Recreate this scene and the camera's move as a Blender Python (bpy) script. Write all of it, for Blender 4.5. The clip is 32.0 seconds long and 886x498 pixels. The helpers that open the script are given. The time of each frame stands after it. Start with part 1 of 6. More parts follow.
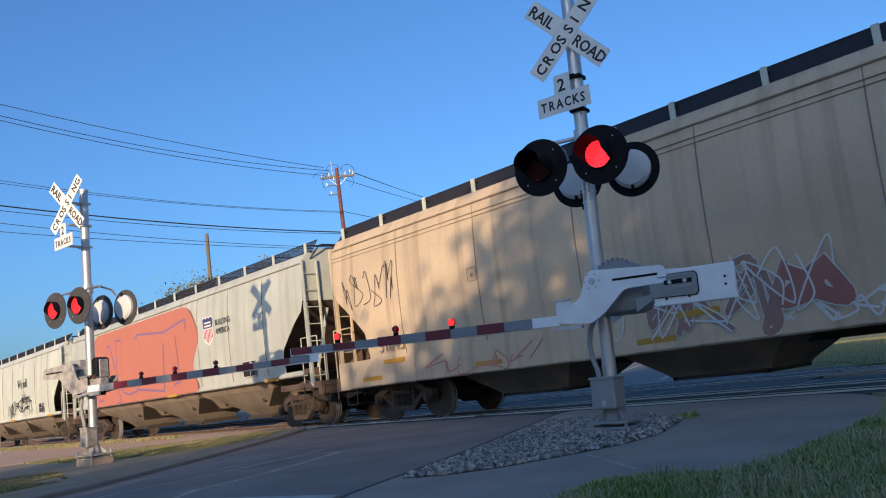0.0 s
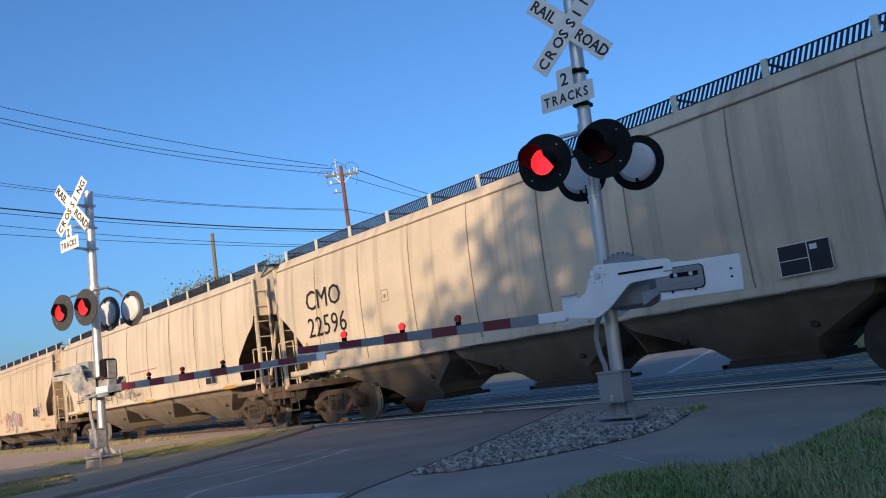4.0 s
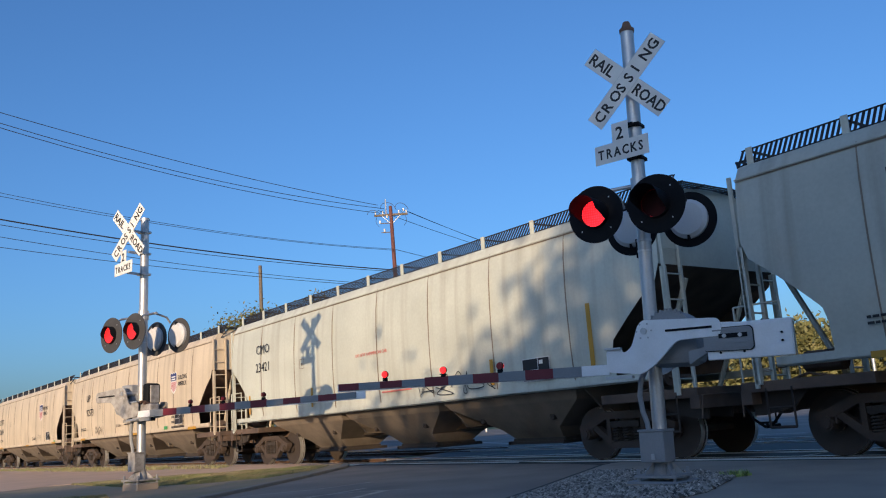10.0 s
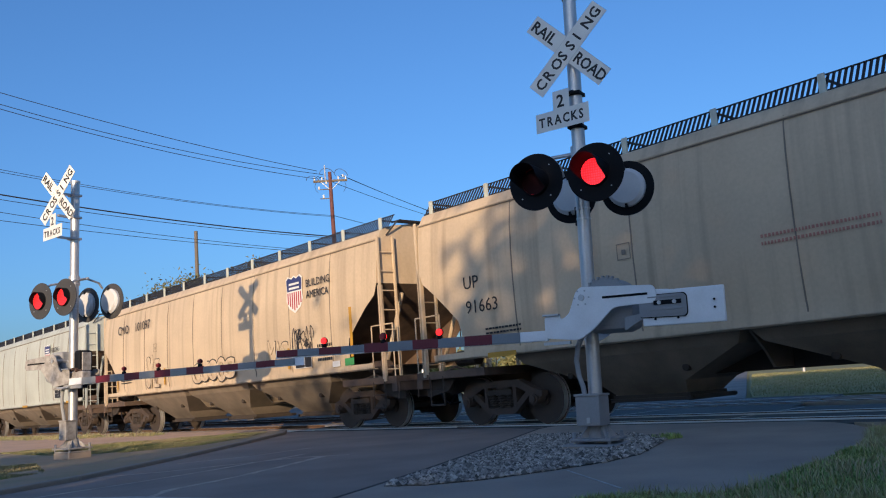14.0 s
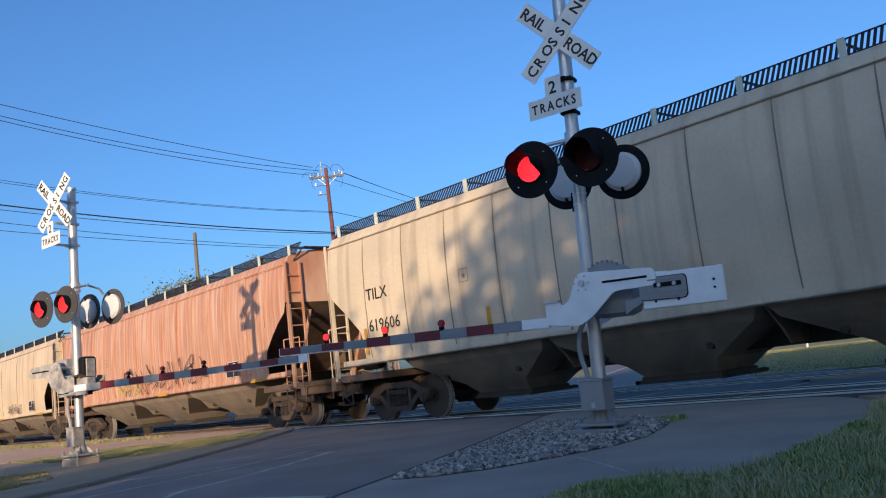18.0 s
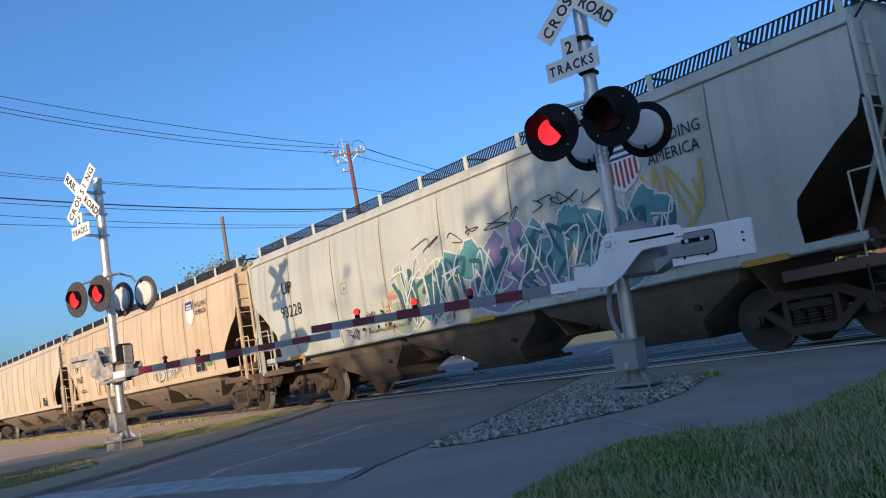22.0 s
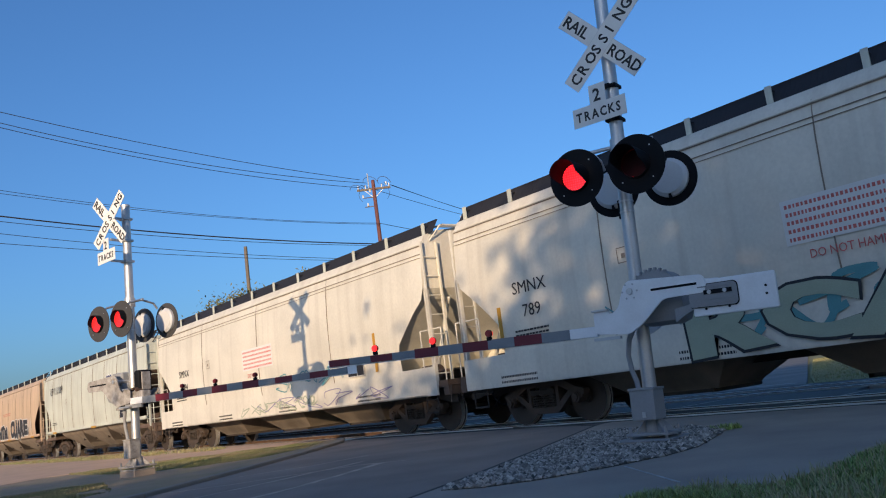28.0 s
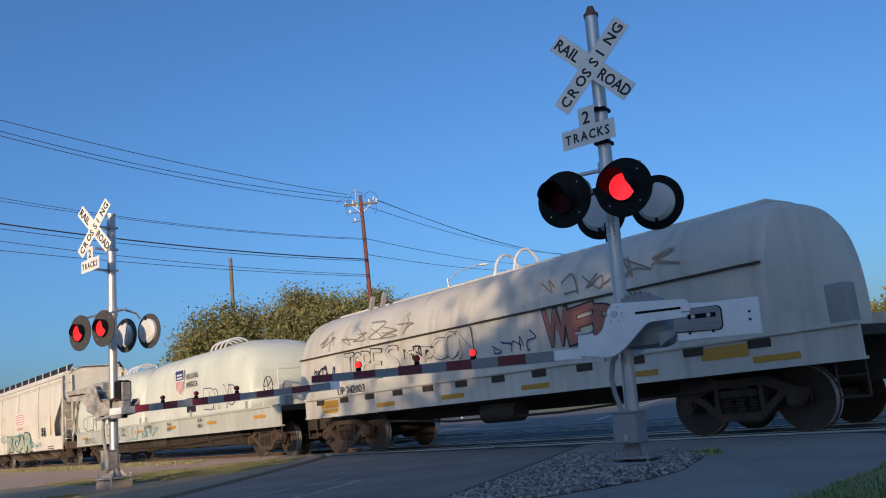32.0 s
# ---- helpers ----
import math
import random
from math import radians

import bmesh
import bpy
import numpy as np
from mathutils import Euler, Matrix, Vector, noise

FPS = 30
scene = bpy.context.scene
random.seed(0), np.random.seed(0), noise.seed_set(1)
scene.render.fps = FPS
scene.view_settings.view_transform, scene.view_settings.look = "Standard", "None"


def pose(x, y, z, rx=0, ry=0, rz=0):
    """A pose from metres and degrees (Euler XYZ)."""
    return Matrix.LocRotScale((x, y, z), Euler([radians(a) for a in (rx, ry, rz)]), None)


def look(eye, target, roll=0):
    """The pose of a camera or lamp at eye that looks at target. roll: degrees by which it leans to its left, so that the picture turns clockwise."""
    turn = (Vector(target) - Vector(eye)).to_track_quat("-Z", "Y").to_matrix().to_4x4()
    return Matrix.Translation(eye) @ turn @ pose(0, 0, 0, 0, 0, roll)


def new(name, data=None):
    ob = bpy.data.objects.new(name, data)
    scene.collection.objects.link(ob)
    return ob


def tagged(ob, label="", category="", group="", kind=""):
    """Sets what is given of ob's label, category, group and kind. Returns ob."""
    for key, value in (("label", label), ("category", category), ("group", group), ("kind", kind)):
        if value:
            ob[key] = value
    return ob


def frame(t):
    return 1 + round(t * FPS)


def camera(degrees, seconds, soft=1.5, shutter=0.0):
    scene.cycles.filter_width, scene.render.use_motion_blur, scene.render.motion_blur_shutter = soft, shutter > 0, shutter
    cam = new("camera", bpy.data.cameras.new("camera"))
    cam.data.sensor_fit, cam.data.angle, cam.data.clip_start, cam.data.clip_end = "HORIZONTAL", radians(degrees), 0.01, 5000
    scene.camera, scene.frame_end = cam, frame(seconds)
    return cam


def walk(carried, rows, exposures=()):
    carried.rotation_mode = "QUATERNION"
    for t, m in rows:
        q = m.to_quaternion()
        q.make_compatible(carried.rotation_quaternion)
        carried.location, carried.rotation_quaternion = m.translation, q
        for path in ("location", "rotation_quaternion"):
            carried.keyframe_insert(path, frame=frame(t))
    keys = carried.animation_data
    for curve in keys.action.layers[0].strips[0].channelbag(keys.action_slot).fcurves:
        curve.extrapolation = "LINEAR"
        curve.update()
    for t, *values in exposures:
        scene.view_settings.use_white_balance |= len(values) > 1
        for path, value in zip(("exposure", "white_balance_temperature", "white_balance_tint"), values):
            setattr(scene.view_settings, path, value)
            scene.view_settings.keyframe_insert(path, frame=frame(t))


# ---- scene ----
cam = camera(54.66, 32.0, soft=1.1)

EXPOSURES = [(t, stops, 6400, 12) for t, stops in ((0, 0.15), (8, 0.15), (10, 0.0), (13.5, 0.05), (16.5, 0.2), (24.5, 0.2), (28, -0.03), (32, -0.14))]
PATH = [
    (0, pose(6.305, -10.908, 0.811, 98.55, 6.99, 50.48)),
    (0.5, pose(6.306, -10.894, 0.812, 98.12, 8.23, 50.59)),
    (1, pose(6.297, -10.904, 0.807, 98.13, 7.80, 50.55)),
    (1.5, pose(6.306, -10.908, 0.811, 98.25, 7.29, 50.70)),
    (2, pose(6.303, -10.899, 0.813, 98.28, 7.47, 50.71)),
    (2.5, pose(6.302, -10.907, 0.813, 98.34, 7.48, 50.72)),
    (3, pose(6.306, -10.908, 0.815, 98.39, 7.49, 50.83)),
    (3.5, pose(6.302, -10.901, 0.816, 98.38, 7.80, 50.94)),
    (5.5, pose(6.308, -10.907, 0.812, 98.34, 7.61, 51.13)),
    (6, pose(6.308, -10.912, 0.812, 98.43, 7.58, 51.21)),
    (6.5, pose(6.305, -10.906, 0.812, 98.58, 7.59, 51.34)),
    (7, pose(6.312, -10.904, 0.813, 98.68, 7.69, 51.42)),
    (7.5, pose(6.310, -10.907, 0.811, 98.81, 7.59, 51.48)),
    (8, pose(6.310, -10.917, 0.811, 98.91, 7.10, 51.53)),
    (8.5, pose(6.298, -10.920, 0.815, 99.03, 5.85, 51.38)),
    (9, pose(6.311, -10.945, 0.820, 99.82, 3.66, 51.74)),
    (9.5, pose(6.296, -10.959, 0.825, 101.02, 3.24, 53.17)),
    (10, pose(6.308, -10.938, 0.821, 101.55, 4.03, 53.38)),
    (10.5, pose(6.315, -10.953, 0.816, 101.66, 4.31, 53.08)),
    (11, pose(6.317, -10.945, 0.827, 101.62, 4.72, 52.89)),
    (11.5, pose(6.313, -10.929, 0.823, 101.44, 4.61, 52.54)),
    (12, pose(6.296, -10.943, 0.816, 100.81, 3.32, 51.59)),
    (12.5, pose(6.290, -10.950, 0.815, 100.17, 3.09, 50.91)),
    (13, pose(6.286, -10.935, 0.820, 99.49, 4.01, 50.14)),
    (13.5, pose(6.284, -10.934, 0.815, 99.17, 4.20, 49.56)),
    (14, pose(6.282, -10.934, 0.815, 99.07, 4.32, 49.31)),
    (14.5, pose(6.284, -10.934, 0.821, 98.95, 4.53, 49.19)),
    (16.5, pose(6.294, -10.915, 0.818, 98.30, 6.76, 49.51)),
    (17, pose(6.292, -10.914, 0.820, 98.37, 6.61, 49.49)),
    (17.5, pose(6.296, -10.923, 0.816, 98.46, 6.49, 49.61)),
    (18, pose(6.293, -10.921, 0.817, 98.51, 6.71, 49.66)),
    (18.5, pose(6.292, -10.913, 0.814, 98.45, 6.74, 49.80)),
    (19, pose(6.284, -10.917, 0.805, 98.12, 6.62, 50.29)),
    (19.5, pose(6.285, -10.910, 0.802, 97.67, 6.60, 50.91)),
    (20, pose(6.283, -10.900, 0.806, 97.14, 7.46, 51.14)),
    (20.5, pose(6.286, -10.894, 0.808, 96.82, 8.20, 51.03)),
    (21, pose(6.287, -10.893, 0.802, 96.74, 8.43, 51.08)),
    (21.5, pose(6.288, -10.900, 0.788, 96.61, 9.08, 51.32)),
    (22, pose(6.293, -10.897, 0.796, 96.89, 9.62, 51.90)),
    (22.5, pose(6.305, -10.883, 0.808, 97.05, 10.26, 51.96)),
    (23, pose(6.329, -10.874, 0.812, 97.17, 11.33, 51.65)),
    (23.5, pose(6.332, -10.876, 0.817, 97.90, 10.83, 51.34)),
    (24, pose(6.322, -10.876, 0.816, 98.52, 9.99, 51.27)),
    (24.5, pose(6.324, -10.884, 0.818, 98.70, 9.61, 51.40)),
    (25, pose(6.319, -10.901, 0.814, 98.92, 9.10, 51.80)),
    (25.5, pose(6.325, -10.898, 0.821, 99.11, 8.83, 52.26)),
    (27.5, pose(6.318, -10.901, 0.824, 99.50, 7.54, 52.90)),
    (28, pose(6.315, -10.913, 0.817, 99.58, 7.14, 52.99)),
    (28.5, pose(6.317, -10.908, 0.819, 99.63, 6.90, 53.12)),
    (29, pose(6.317, -10.914, 0.816, 99.69, 6.74, 53.17)),
    (29.5, pose(6.323, -10.911, 0.824, 99.76, 6.55, 52.58)),
    (30, pose(6.321, -10.920, 0.824, 100.08, 6.55, 51.81)),
    (30.5, pose(6.321, -10.923, 0.824, 100.41, 6.38, 51.55)),
    (31, pose(6.325, -10.921, 0.828, 100.57, 6.14, 51.61)),
    (31.5, pose(6.321, -10.928, 0.819, 100.64, 5.99, 51.70)),
    (32, pose(6.319, -10.927, 0.828, 100.58, 5.81, 51.78)),
]
walk(cam, PATH, exposures=EXPOSURES)

SKY, SUN = 0.222, 4.9
IJ_LEN, J_AT, NM_LEN, N_AT, OP_LEN, P_AT = 16.3, 140.95, 18.1, 217.9, 17.95, 256.1
SHADE_TREES = ((-0.5, 27, 12.5, 4.6, 2.2, 16000), (6.5, 29, 13, 5.5, 2.0, 18000), (2.5, 33, 11, 5.0, 1.2, 16000), (-5.5, 25, 6.6, 5.8, 0.0, 16000), (-14.2, 18, 3.3, 3.6, 0.0, 12000), (-20.5, 19, 3.4, 3.6, 0.0, 12000))

# ---- world, sun, exposure ----
world = bpy.data.worlds.new("sky")
scene.world = world
world.use_nodes = True
wn = world.node_tree.nodes
sky = wn.new("ShaderNodeTexSky")
sky.sky_type, sky.sun_disc = "NISHITA", False
sky.sun_elevation, sky.sun_rotation = radians(10), radians(144.2)
sky.altitude, sky.air_density, sky.dust_density, sky.ozone_density = 300, 1.0, 3.0, 5.5
wn["Background"].inputs["Strength"].default_value = SKY
world.node_tree.links.new(sky.outputs[0], wn["Background"].inputs["Color"])
sun = new("sun", bpy.data.lights.new("sun", "SUN"))
sun.data.energy, sun.data.angle, sun.data.color = SUN, radians(0.6), (1.0, 0.73, 0.45)
sun.matrix_world = look((40, -56, 12.2), (0, 0, 0))


# ---- materials ----
def material(name, colour, rough=0.6, metal=0.0, vary=0.25, scale=4.0, bump=0.15, fine=60.0, stretch=(1, 1, 1), second=None, amount=0.5, per_object=0.0, emit=None, emit_strength=0.0):
    m = bpy.data.materials.new(name)
    m.use_nodes = True
    n, l = m.node_tree.nodes, m.node_tree.links
    b = n["Principled BSDF"]
    co = n.new("ShaderNodeTexCoord")
    mp = n.new("ShaderNodeMapping")
    mp.inputs["Scale"].default_value = stretch
    l.new(co.outputs["Object"], mp.inputs[0])
    big = n.new("ShaderNodeTexNoise")
    big.inputs["Scale"].default_value, big.inputs["Detail"].default_value = scale, 6
    l.new(mp.outputs[0], big.inputs["Vector"])
    small = n.new("ShaderNodeTexNoise")
    small.inputs["Scale"].default_value, small.inputs["Detail"].default_value = fine, 3
    l.new(co.outputs["Object"], small.inputs["Vector"])
    ramp = n.new("ShaderNodeMapRange")
    ramp.inputs[1].default_value, ramp.inputs[2].default_value = 0.35, 0.7
    ramp.inputs[4].default_value = amount
    l.new(big.outputs[0], ramp.inputs[0])
    mix = n.new("ShaderNodeMix")
    mix.data_type = "RGBA"
    mix.inputs[6].default_value = (*colour, 1)
    mix.inputs[7].default_value = (*(second or tuple(c * (1 - vary) for c in colour)), 1)
    l.new(ramp.outputs[0], mix.inputs[0])
    grain = n.new("ShaderNodeMix")
    grain.data_type, grain.blend_type = "RGBA", "MULTIPLY"
    grain.inputs[0].default_value = 1.0
    gr = n.new("ShaderNodeMapRange")
    gr.inputs[3].default_value, gr.inputs[4].default_value = 1 - vary, 1 + vary * 0.6
    l.new(small.outputs[0], gr.inputs[0])
    l.new(mix.outputs[2], grain.inputs[6])
    l.new(gr.outputs[0], grain.inputs[7])
    out = grain.outputs[2]
    if per_object:
        info, vr, pm = n.new("ShaderNodeObjectInfo"), n.new("ShaderNodeMapRange"), n.new("ShaderNodeMix")
        pm.data_type, pm.blend_type = "RGBA", "MULTIPLY"
        pm.inputs[0].default_value = 1.0
        vr.inputs[3].default_value, vr.inputs[4].default_value = 1 - per_object, 1 + per_object
        l.new(info.outputs["Random"], vr.inputs[0])
        l.new(out, pm.inputs[6])
        l.new(vr.outputs[0], pm.inputs[7])
        out = pm.outputs[2]
    l.new(out, b.inputs["Base Color"])
    b.inputs["Roughness"].default_value, b.inputs["Metallic"].default_value = rough, metal
    if bump:
        bp = n.new("ShaderNodeBump")
        bp.inputs["Strength"].default_value, bp.inputs["Distance"].default_value = bump, 0.01
        l.new(small.outputs[0], bp.inputs["Height"])
        l.new(bp.outputs[0], b.inputs["Normal"])
    if emit:
        b.inputs["Emission Color"].default_value = (*emit, 1)
        b.inputs["Emission Strength"].default_value = emit_strength
    return m


def car_paint(name, colour, grime=(0.16, 0.11, 0.07), amount=0.5, rust=0.0):
    """Weathered paint: pale blotches, thin vertical runs of grime, fine speckle."""
    m = material(name, colour, rough=0.5, vary=0.14, scale=0.7, fine=18, bump=0.08, amount=0.7, second=tuple(c * 0.74 for c in colour))
    n, l = m.node_tree.nodes, m.node_tree.links
    b = n["Principled BSDF"]
    src = b.inputs["Base Color"].links[0].from_socket
    co = n.new("ShaderNodeTexCoord")
    mp = n.new("ShaderNodeMapping")
    mp.inputs["Scale"].default_value = (3.4, 1.0, 0.14) if not rust else (9.0, 1.0, 0.35)
    l.new(co.outputs["Object"], mp.inputs[0])
    runs = n.new("ShaderNodeTexNoise")
    runs.inputs["Scale"].default_value, runs.inputs["Detail"].default_value = 1.2, 5
    l.new(mp.outputs[0], runs.inputs["Vector"])
    r = n.new("ShaderNodeMapRange")
    r.inputs[1].default_value, r.inputs[2].default_value = 0.50 - rust * 0.3, 0.80 - rust * 0.2
    r.inputs[4].default_value = amount
    l.new(runs.outputs[0], r.inputs[0])
    mix = n.new("ShaderNodeMix")
    mix.data_type = "RGBA"
    mix.inputs[7].default_value = (*grime, 1)
    l.new(r.outputs[0], mix.inputs[0])
    l.new(src, mix.inputs[6])
    l.new(mix.outputs[2], b.inputs["Base Color"])
    return m


def lamp_material(name, colour, strength):
    """A field of small light-emitting dots behind a red lens."""
    m = bpy.data.materials.new(name)
    m.use_nodes = True
    n, l = m.node_tree.nodes, m.node_tree.links
    b = n["Principled BSDF"]
    b.inputs["Base Color"].default_value = (0.35, 0.01, 0.01, 1)
    b.inputs["Roughness"].default_value = 0.3
    co, v = n.new("ShaderNodeTexCoord"), n.new("ShaderNodeTexVoronoi")
    v.inputs["Scale"].default_value, v.inputs["Randomness"].default_value = 36, 0.2
    l.new(co.outputs["Object"], v.inputs["Vector"])
    r = n.new("ShaderNodeMapRange")
    r.inputs[1].default_value, r.inputs[2].default_value, r.inputs[3].default_value, r.inputs[4].default_value = 0.25, 0.5, strength * 1.6, strength * 0.3
    l.new(v.outputs["Distance"], r.inputs[0])
    b.inputs["Emission Color"].default_value = (*colour, 1)
    l.new(r.outputs[0], b.inputs["Emission Strength"])
    return m


galvanised = material("galvanised_steel", (0.55, 0.56, 0.57), 0.45, 0.7, vary=0.15, scale=6, bump=0.05)
aluminium = material("white_painted_aluminium", (0.90, 0.91, 0.92), 0.4, 0.0, vary=0.08, scale=5, bump=0.05, second=(0.74, 0.74, 0.73))
block_grey = material("dull_grey_block", (0.30, 0.31, 0.32), 0.6, vary=0.15)
grey_box = material("grey_cabinet_paint", (0.30, 0.31, 0.32), 0.6, vary=0.15)
black_paint = material("black_paint", (0.007, 0.008, 0.011), 0.75, vary=0.2)
black_paint.node_tree.nodes["Principled BSDF"].inputs["Specular IOR Level"].default_value = 0.2
sign_white = material("sign_white_sheeting", (0.78, 0.78, 0.76), 0.45, vary=0.06, scale=8, bump=0.02, second=(0.66, 0.65, 0.62))
letter_black = material("black_lettering", (0.015, 0.015, 0.018), 0.6, vary=0.1, bump=0)
lamp_grey = material("lamp_back_grey", (0.62, 0.63, 0.64), 0.55, vary=0.08)
arm_red = material("gate_red_sheeting", (0.17, 0.016, 0.026), 0.5, vary=0.2)
# white sheeting, with its shaded grey look put into the colour
arm_greyed_white = material("gate_shade_greyed_white_sheeting", (0.23, 0.25, 0.27), 0.5, vary=0.15)
old_white = material("weathered_grey_casting", (0.46, 0.44, 0.41), 0.6, vary=0.3, scale=9, second=(0.20, 0.18, 0.16), amount=0.9)
bay_dirt = material("brown_dusty_hopper_steel", (0.25, 0.205, 0.16), 0.8, vary=0.3, scale=1.5, second=(0.11, 0.09, 0.07), amount=0.8)
seam_grime = material("grimy_seam", (0.27, 0.225, 0.18), 0.7, vary=0.3, scale=2)
lens_lit = lamp_material("lit_red_lens", (1.0, 0.02, 0.03), 1.8)
lens_far = lamp_material("lit_red_lens_sunlit", (1.0, 0.03, 0.03), 0.9)
lens_dark = material("dark_red_lens", (0.025, 0.004, 0.007), 0.6, vary=0.1, bump=0)
lens_dark.node_tree.nodes["Principled BSDF"].inputs["Specular IOR Level"].default_value = 0.1
arm_lit = material("lit_arm_lens", (0.5, 0.01, 0.01), 0.3, emit=(1, 0.02, 0.02), emit_strength=2.0)
arm_dim = material("red_arm_lens", (0.35, 0.02, 0.02), 0.3)
asphalt = material("asphalt", (0.34, 0.275, 0.225), 0.85, vary=0.3, scale=0.6, fine=120, bump=0.5, second=(0.20, 0.168, 0.145), amount=0.9)
dark_asphalt = material("dark_crossing_asphalt", (0.085, 0.08, 0.077), 0.8, vary=0.35, scale=0.8, fine=80, bump=0.5, second=(0.05, 0.048, 0.047), amount=0.9)
far_asphalt = material("pale_asphalt", (0.21, 0.20, 0.185), 0.85, vary=0.35, scale=0.35, fine=9, bump=0.3, second=(0.12, 0.115, 0.11), amount=0.9)
concrete = material("concrete", (0.42, 0.345, 0.275), 0.85, vary=0.2, scale=0.9, fine=90, bump=0.35, second=(0.30, 0.25, 0.205), amount=0.9)
kerb_stone = material("kerb_concrete", (0.33, 0.28, 0.22), 0.9, vary=0.25, scale=2, bump=0.4)
soil = material("soil", (0.40, 0.29, 0.19), 0.95, vary=0.35, scale=1.2, bump=0.6, second=(0.28, 0.25, 0.13), amount=0.8)
field = material("field_grass", (0.24, 0.235, 0.085), 0.95, vary=0.35, scale=0.15, fine=6, bump=0.5, second=(0.27, 0.25, 0.12), amount=0.8)
dirt_path = material("dusty_path", (0.62, 0.42, 0.28), 0.95, vary=0.2, scale=1.0, bump=0.4, second=(0.44, 0.30, 0.20))
line_paint = material("worn_white_line_paint", (0.55, 0.54, 0.50), 0.8, vary=0.3, scale=5, fine=40, second=(0.25, 0.24, 0.22), amount=0.8)
# warm pale tone for worn markings and the sun streaks painted on the road
pale_sun_streak = material("warm_pale_sun_streak", (0.60, 0.49, 0.38), 0.9, vary=0.3, scale=5, second=(0.34, 0.28, 0.23), amount=0.9)
pebble = material("gravel_stone", (0.46, 0.42, 0.36), 0.9, vary=0.3, scale=14, fine=40, second=(0.18, 0.165, 0.15), amount=1.0)
def vary_pieces(m, low, high):
    """Each loose piece of a joined mesh gets its own brightness."""
    n, l = m.node_tree.nodes, m.node_tree.links
    b = n["Principled BSDF"]
    src = b.inputs["Base Color"].links[0].from_socket
    g, r, x = n.new("ShaderNodeNewGeometry"), n.new("ShaderNodeMapRange"), n.new("ShaderNodeMix")
    x.data_type, x.blend_type = "RGBA", "MULTIPLY"
    x.inputs[0].default_value = 1.0
    r.inputs[3].default_value, r.inputs[4].default_value = low, high
    l.new(g.outputs["Random Per Island"], r.inputs[0])
    l.new(src, x.inputs[6])
    l.new(r.outputs[0], x.inputs[7])
    l.new(x.outputs[2], b.inputs["Base Color"])


vary_pieces(pebble, 0.25, 1.6)
ballast_stone = material("ballast_stone", (0.22, 0.18, 0.15), 0.95, vary=0.3, scale=2, fine=30, second=(0.14, 0.10, 0.08), amount=1.0)
rail_steel = material("rail_steel", (0.80, 0.78, 0.75), 0.42, 0.75, vary=0.12)
rail_rust = material("rusty_rail_web", (0.13, 0.075, 0.05), 0.8, 0.2, vary=0.3)
timber = material("weathered_timber", (0.20, 0.12, 0.085), 0.9, vary=0.3, scale=2, stretch=(6, 6, 0.4), second=(0.12, 0.07, 0.05))
bare_timber = material("grey_bare_timber", (0.17, 0.14, 0.11), 0.9, vary=0.25, scale=2, stretch=(6, 6, 0.4), second=(0.11, 0.09, 0.07))
pole_timber = material("red_brown_pole", (0.15, 0.058, 0.052), 0.9, vary=0.25, scale=2, stretch=(6, 6, 0.4), second=(0.10, 0.04, 0.036))
# paler copy of the black for the far boards: dust plus painted-in sunlight
sunlit_dusty_black = material("sunlit_dusty_black_paint", (0.055, 0.055, 0.058), 0.7, vary=0.3, scale=5)
wire_black = material("wire_black", (0.02, 0.02, 0.022), 0.6, vary=0.1, bump=0)
grass_blade = material("grass_blade", (0.22, 0.37, 0.08), 0.6, vary=0.35, scale=1.3, bump=0, second=(0.44, 0.44, 0.17), amount=0.9)
dry_grass = material("dry_grass", (0.23, 0.25, 0.09), 0.8, vary=0.3, scale=0.9, bump=0, second=(0.36, 0.30, 0.17), amount=1.0)
straw = material("straw_grass", (0.52, 0.45, 0.26), 0.7, vary=0.3, scale=2, bump=0, second=(0.36, 0.36, 0.16), amount=0.9)
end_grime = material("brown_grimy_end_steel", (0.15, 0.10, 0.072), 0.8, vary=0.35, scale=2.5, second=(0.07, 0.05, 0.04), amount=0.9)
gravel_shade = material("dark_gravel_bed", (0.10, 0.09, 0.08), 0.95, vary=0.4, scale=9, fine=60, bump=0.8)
vary_pieces(grass_blade, 0.55, 1.4)
vary_pieces(dry_grass, 0.75, 1.2)
far_wall = material("pale_render", (0.66, 0.56, 0.46), 0.9, vary=0.15, scale=1)
far_roof = material("red_brown_shingle", (0.26, 0.10, 0.07), 0.9, vary=0.25, scale=3)
far_glass = material("dark_window_glass", (0.03, 0.035, 0.04), 0.15, vary=0.1, bump=0)
leaf = material("leaf", (0.135, 0.15, 0.052), 0.7, vary=0.35, scale=0.8, bump=0, second=(0.21, 0.18, 0.07), amount=0.9)
bark = material("bark", (0.10, 0.075, 0.055), 0.9, vary=0.35, scale=5, bump=0.6)
understeel = material("brown_grimy_steel", (0.05, 0.039, 0.032), 0.85, 0.0, vary=0.35, scale=3, second=(0.03, 0.024, 0.02))
truck_iron = material("truck_cast_iron", (0.06, 0.046, 0.038), 0.85, 0.0, vary=0.35, scale=4, second=(0.10, 0.064, 0.046))
tread = material("wheel_tread_steel", (0.06, 0.046, 0.038), 0.7, 0.1, vary=0.25, scale=6)
grate = material("dark_grating", (0.03, 0.03, 0.035), 0.7, 0.3, vary=0.2)
yellow = material("yellow_reflective_strip", (0.50, 0.27, 0.03), 0.5, vary=0.15, scale=4)
logo_blue = material("dark_blue_print", (0.03, 0.045, 0.16), 0.6, vary=0.12)
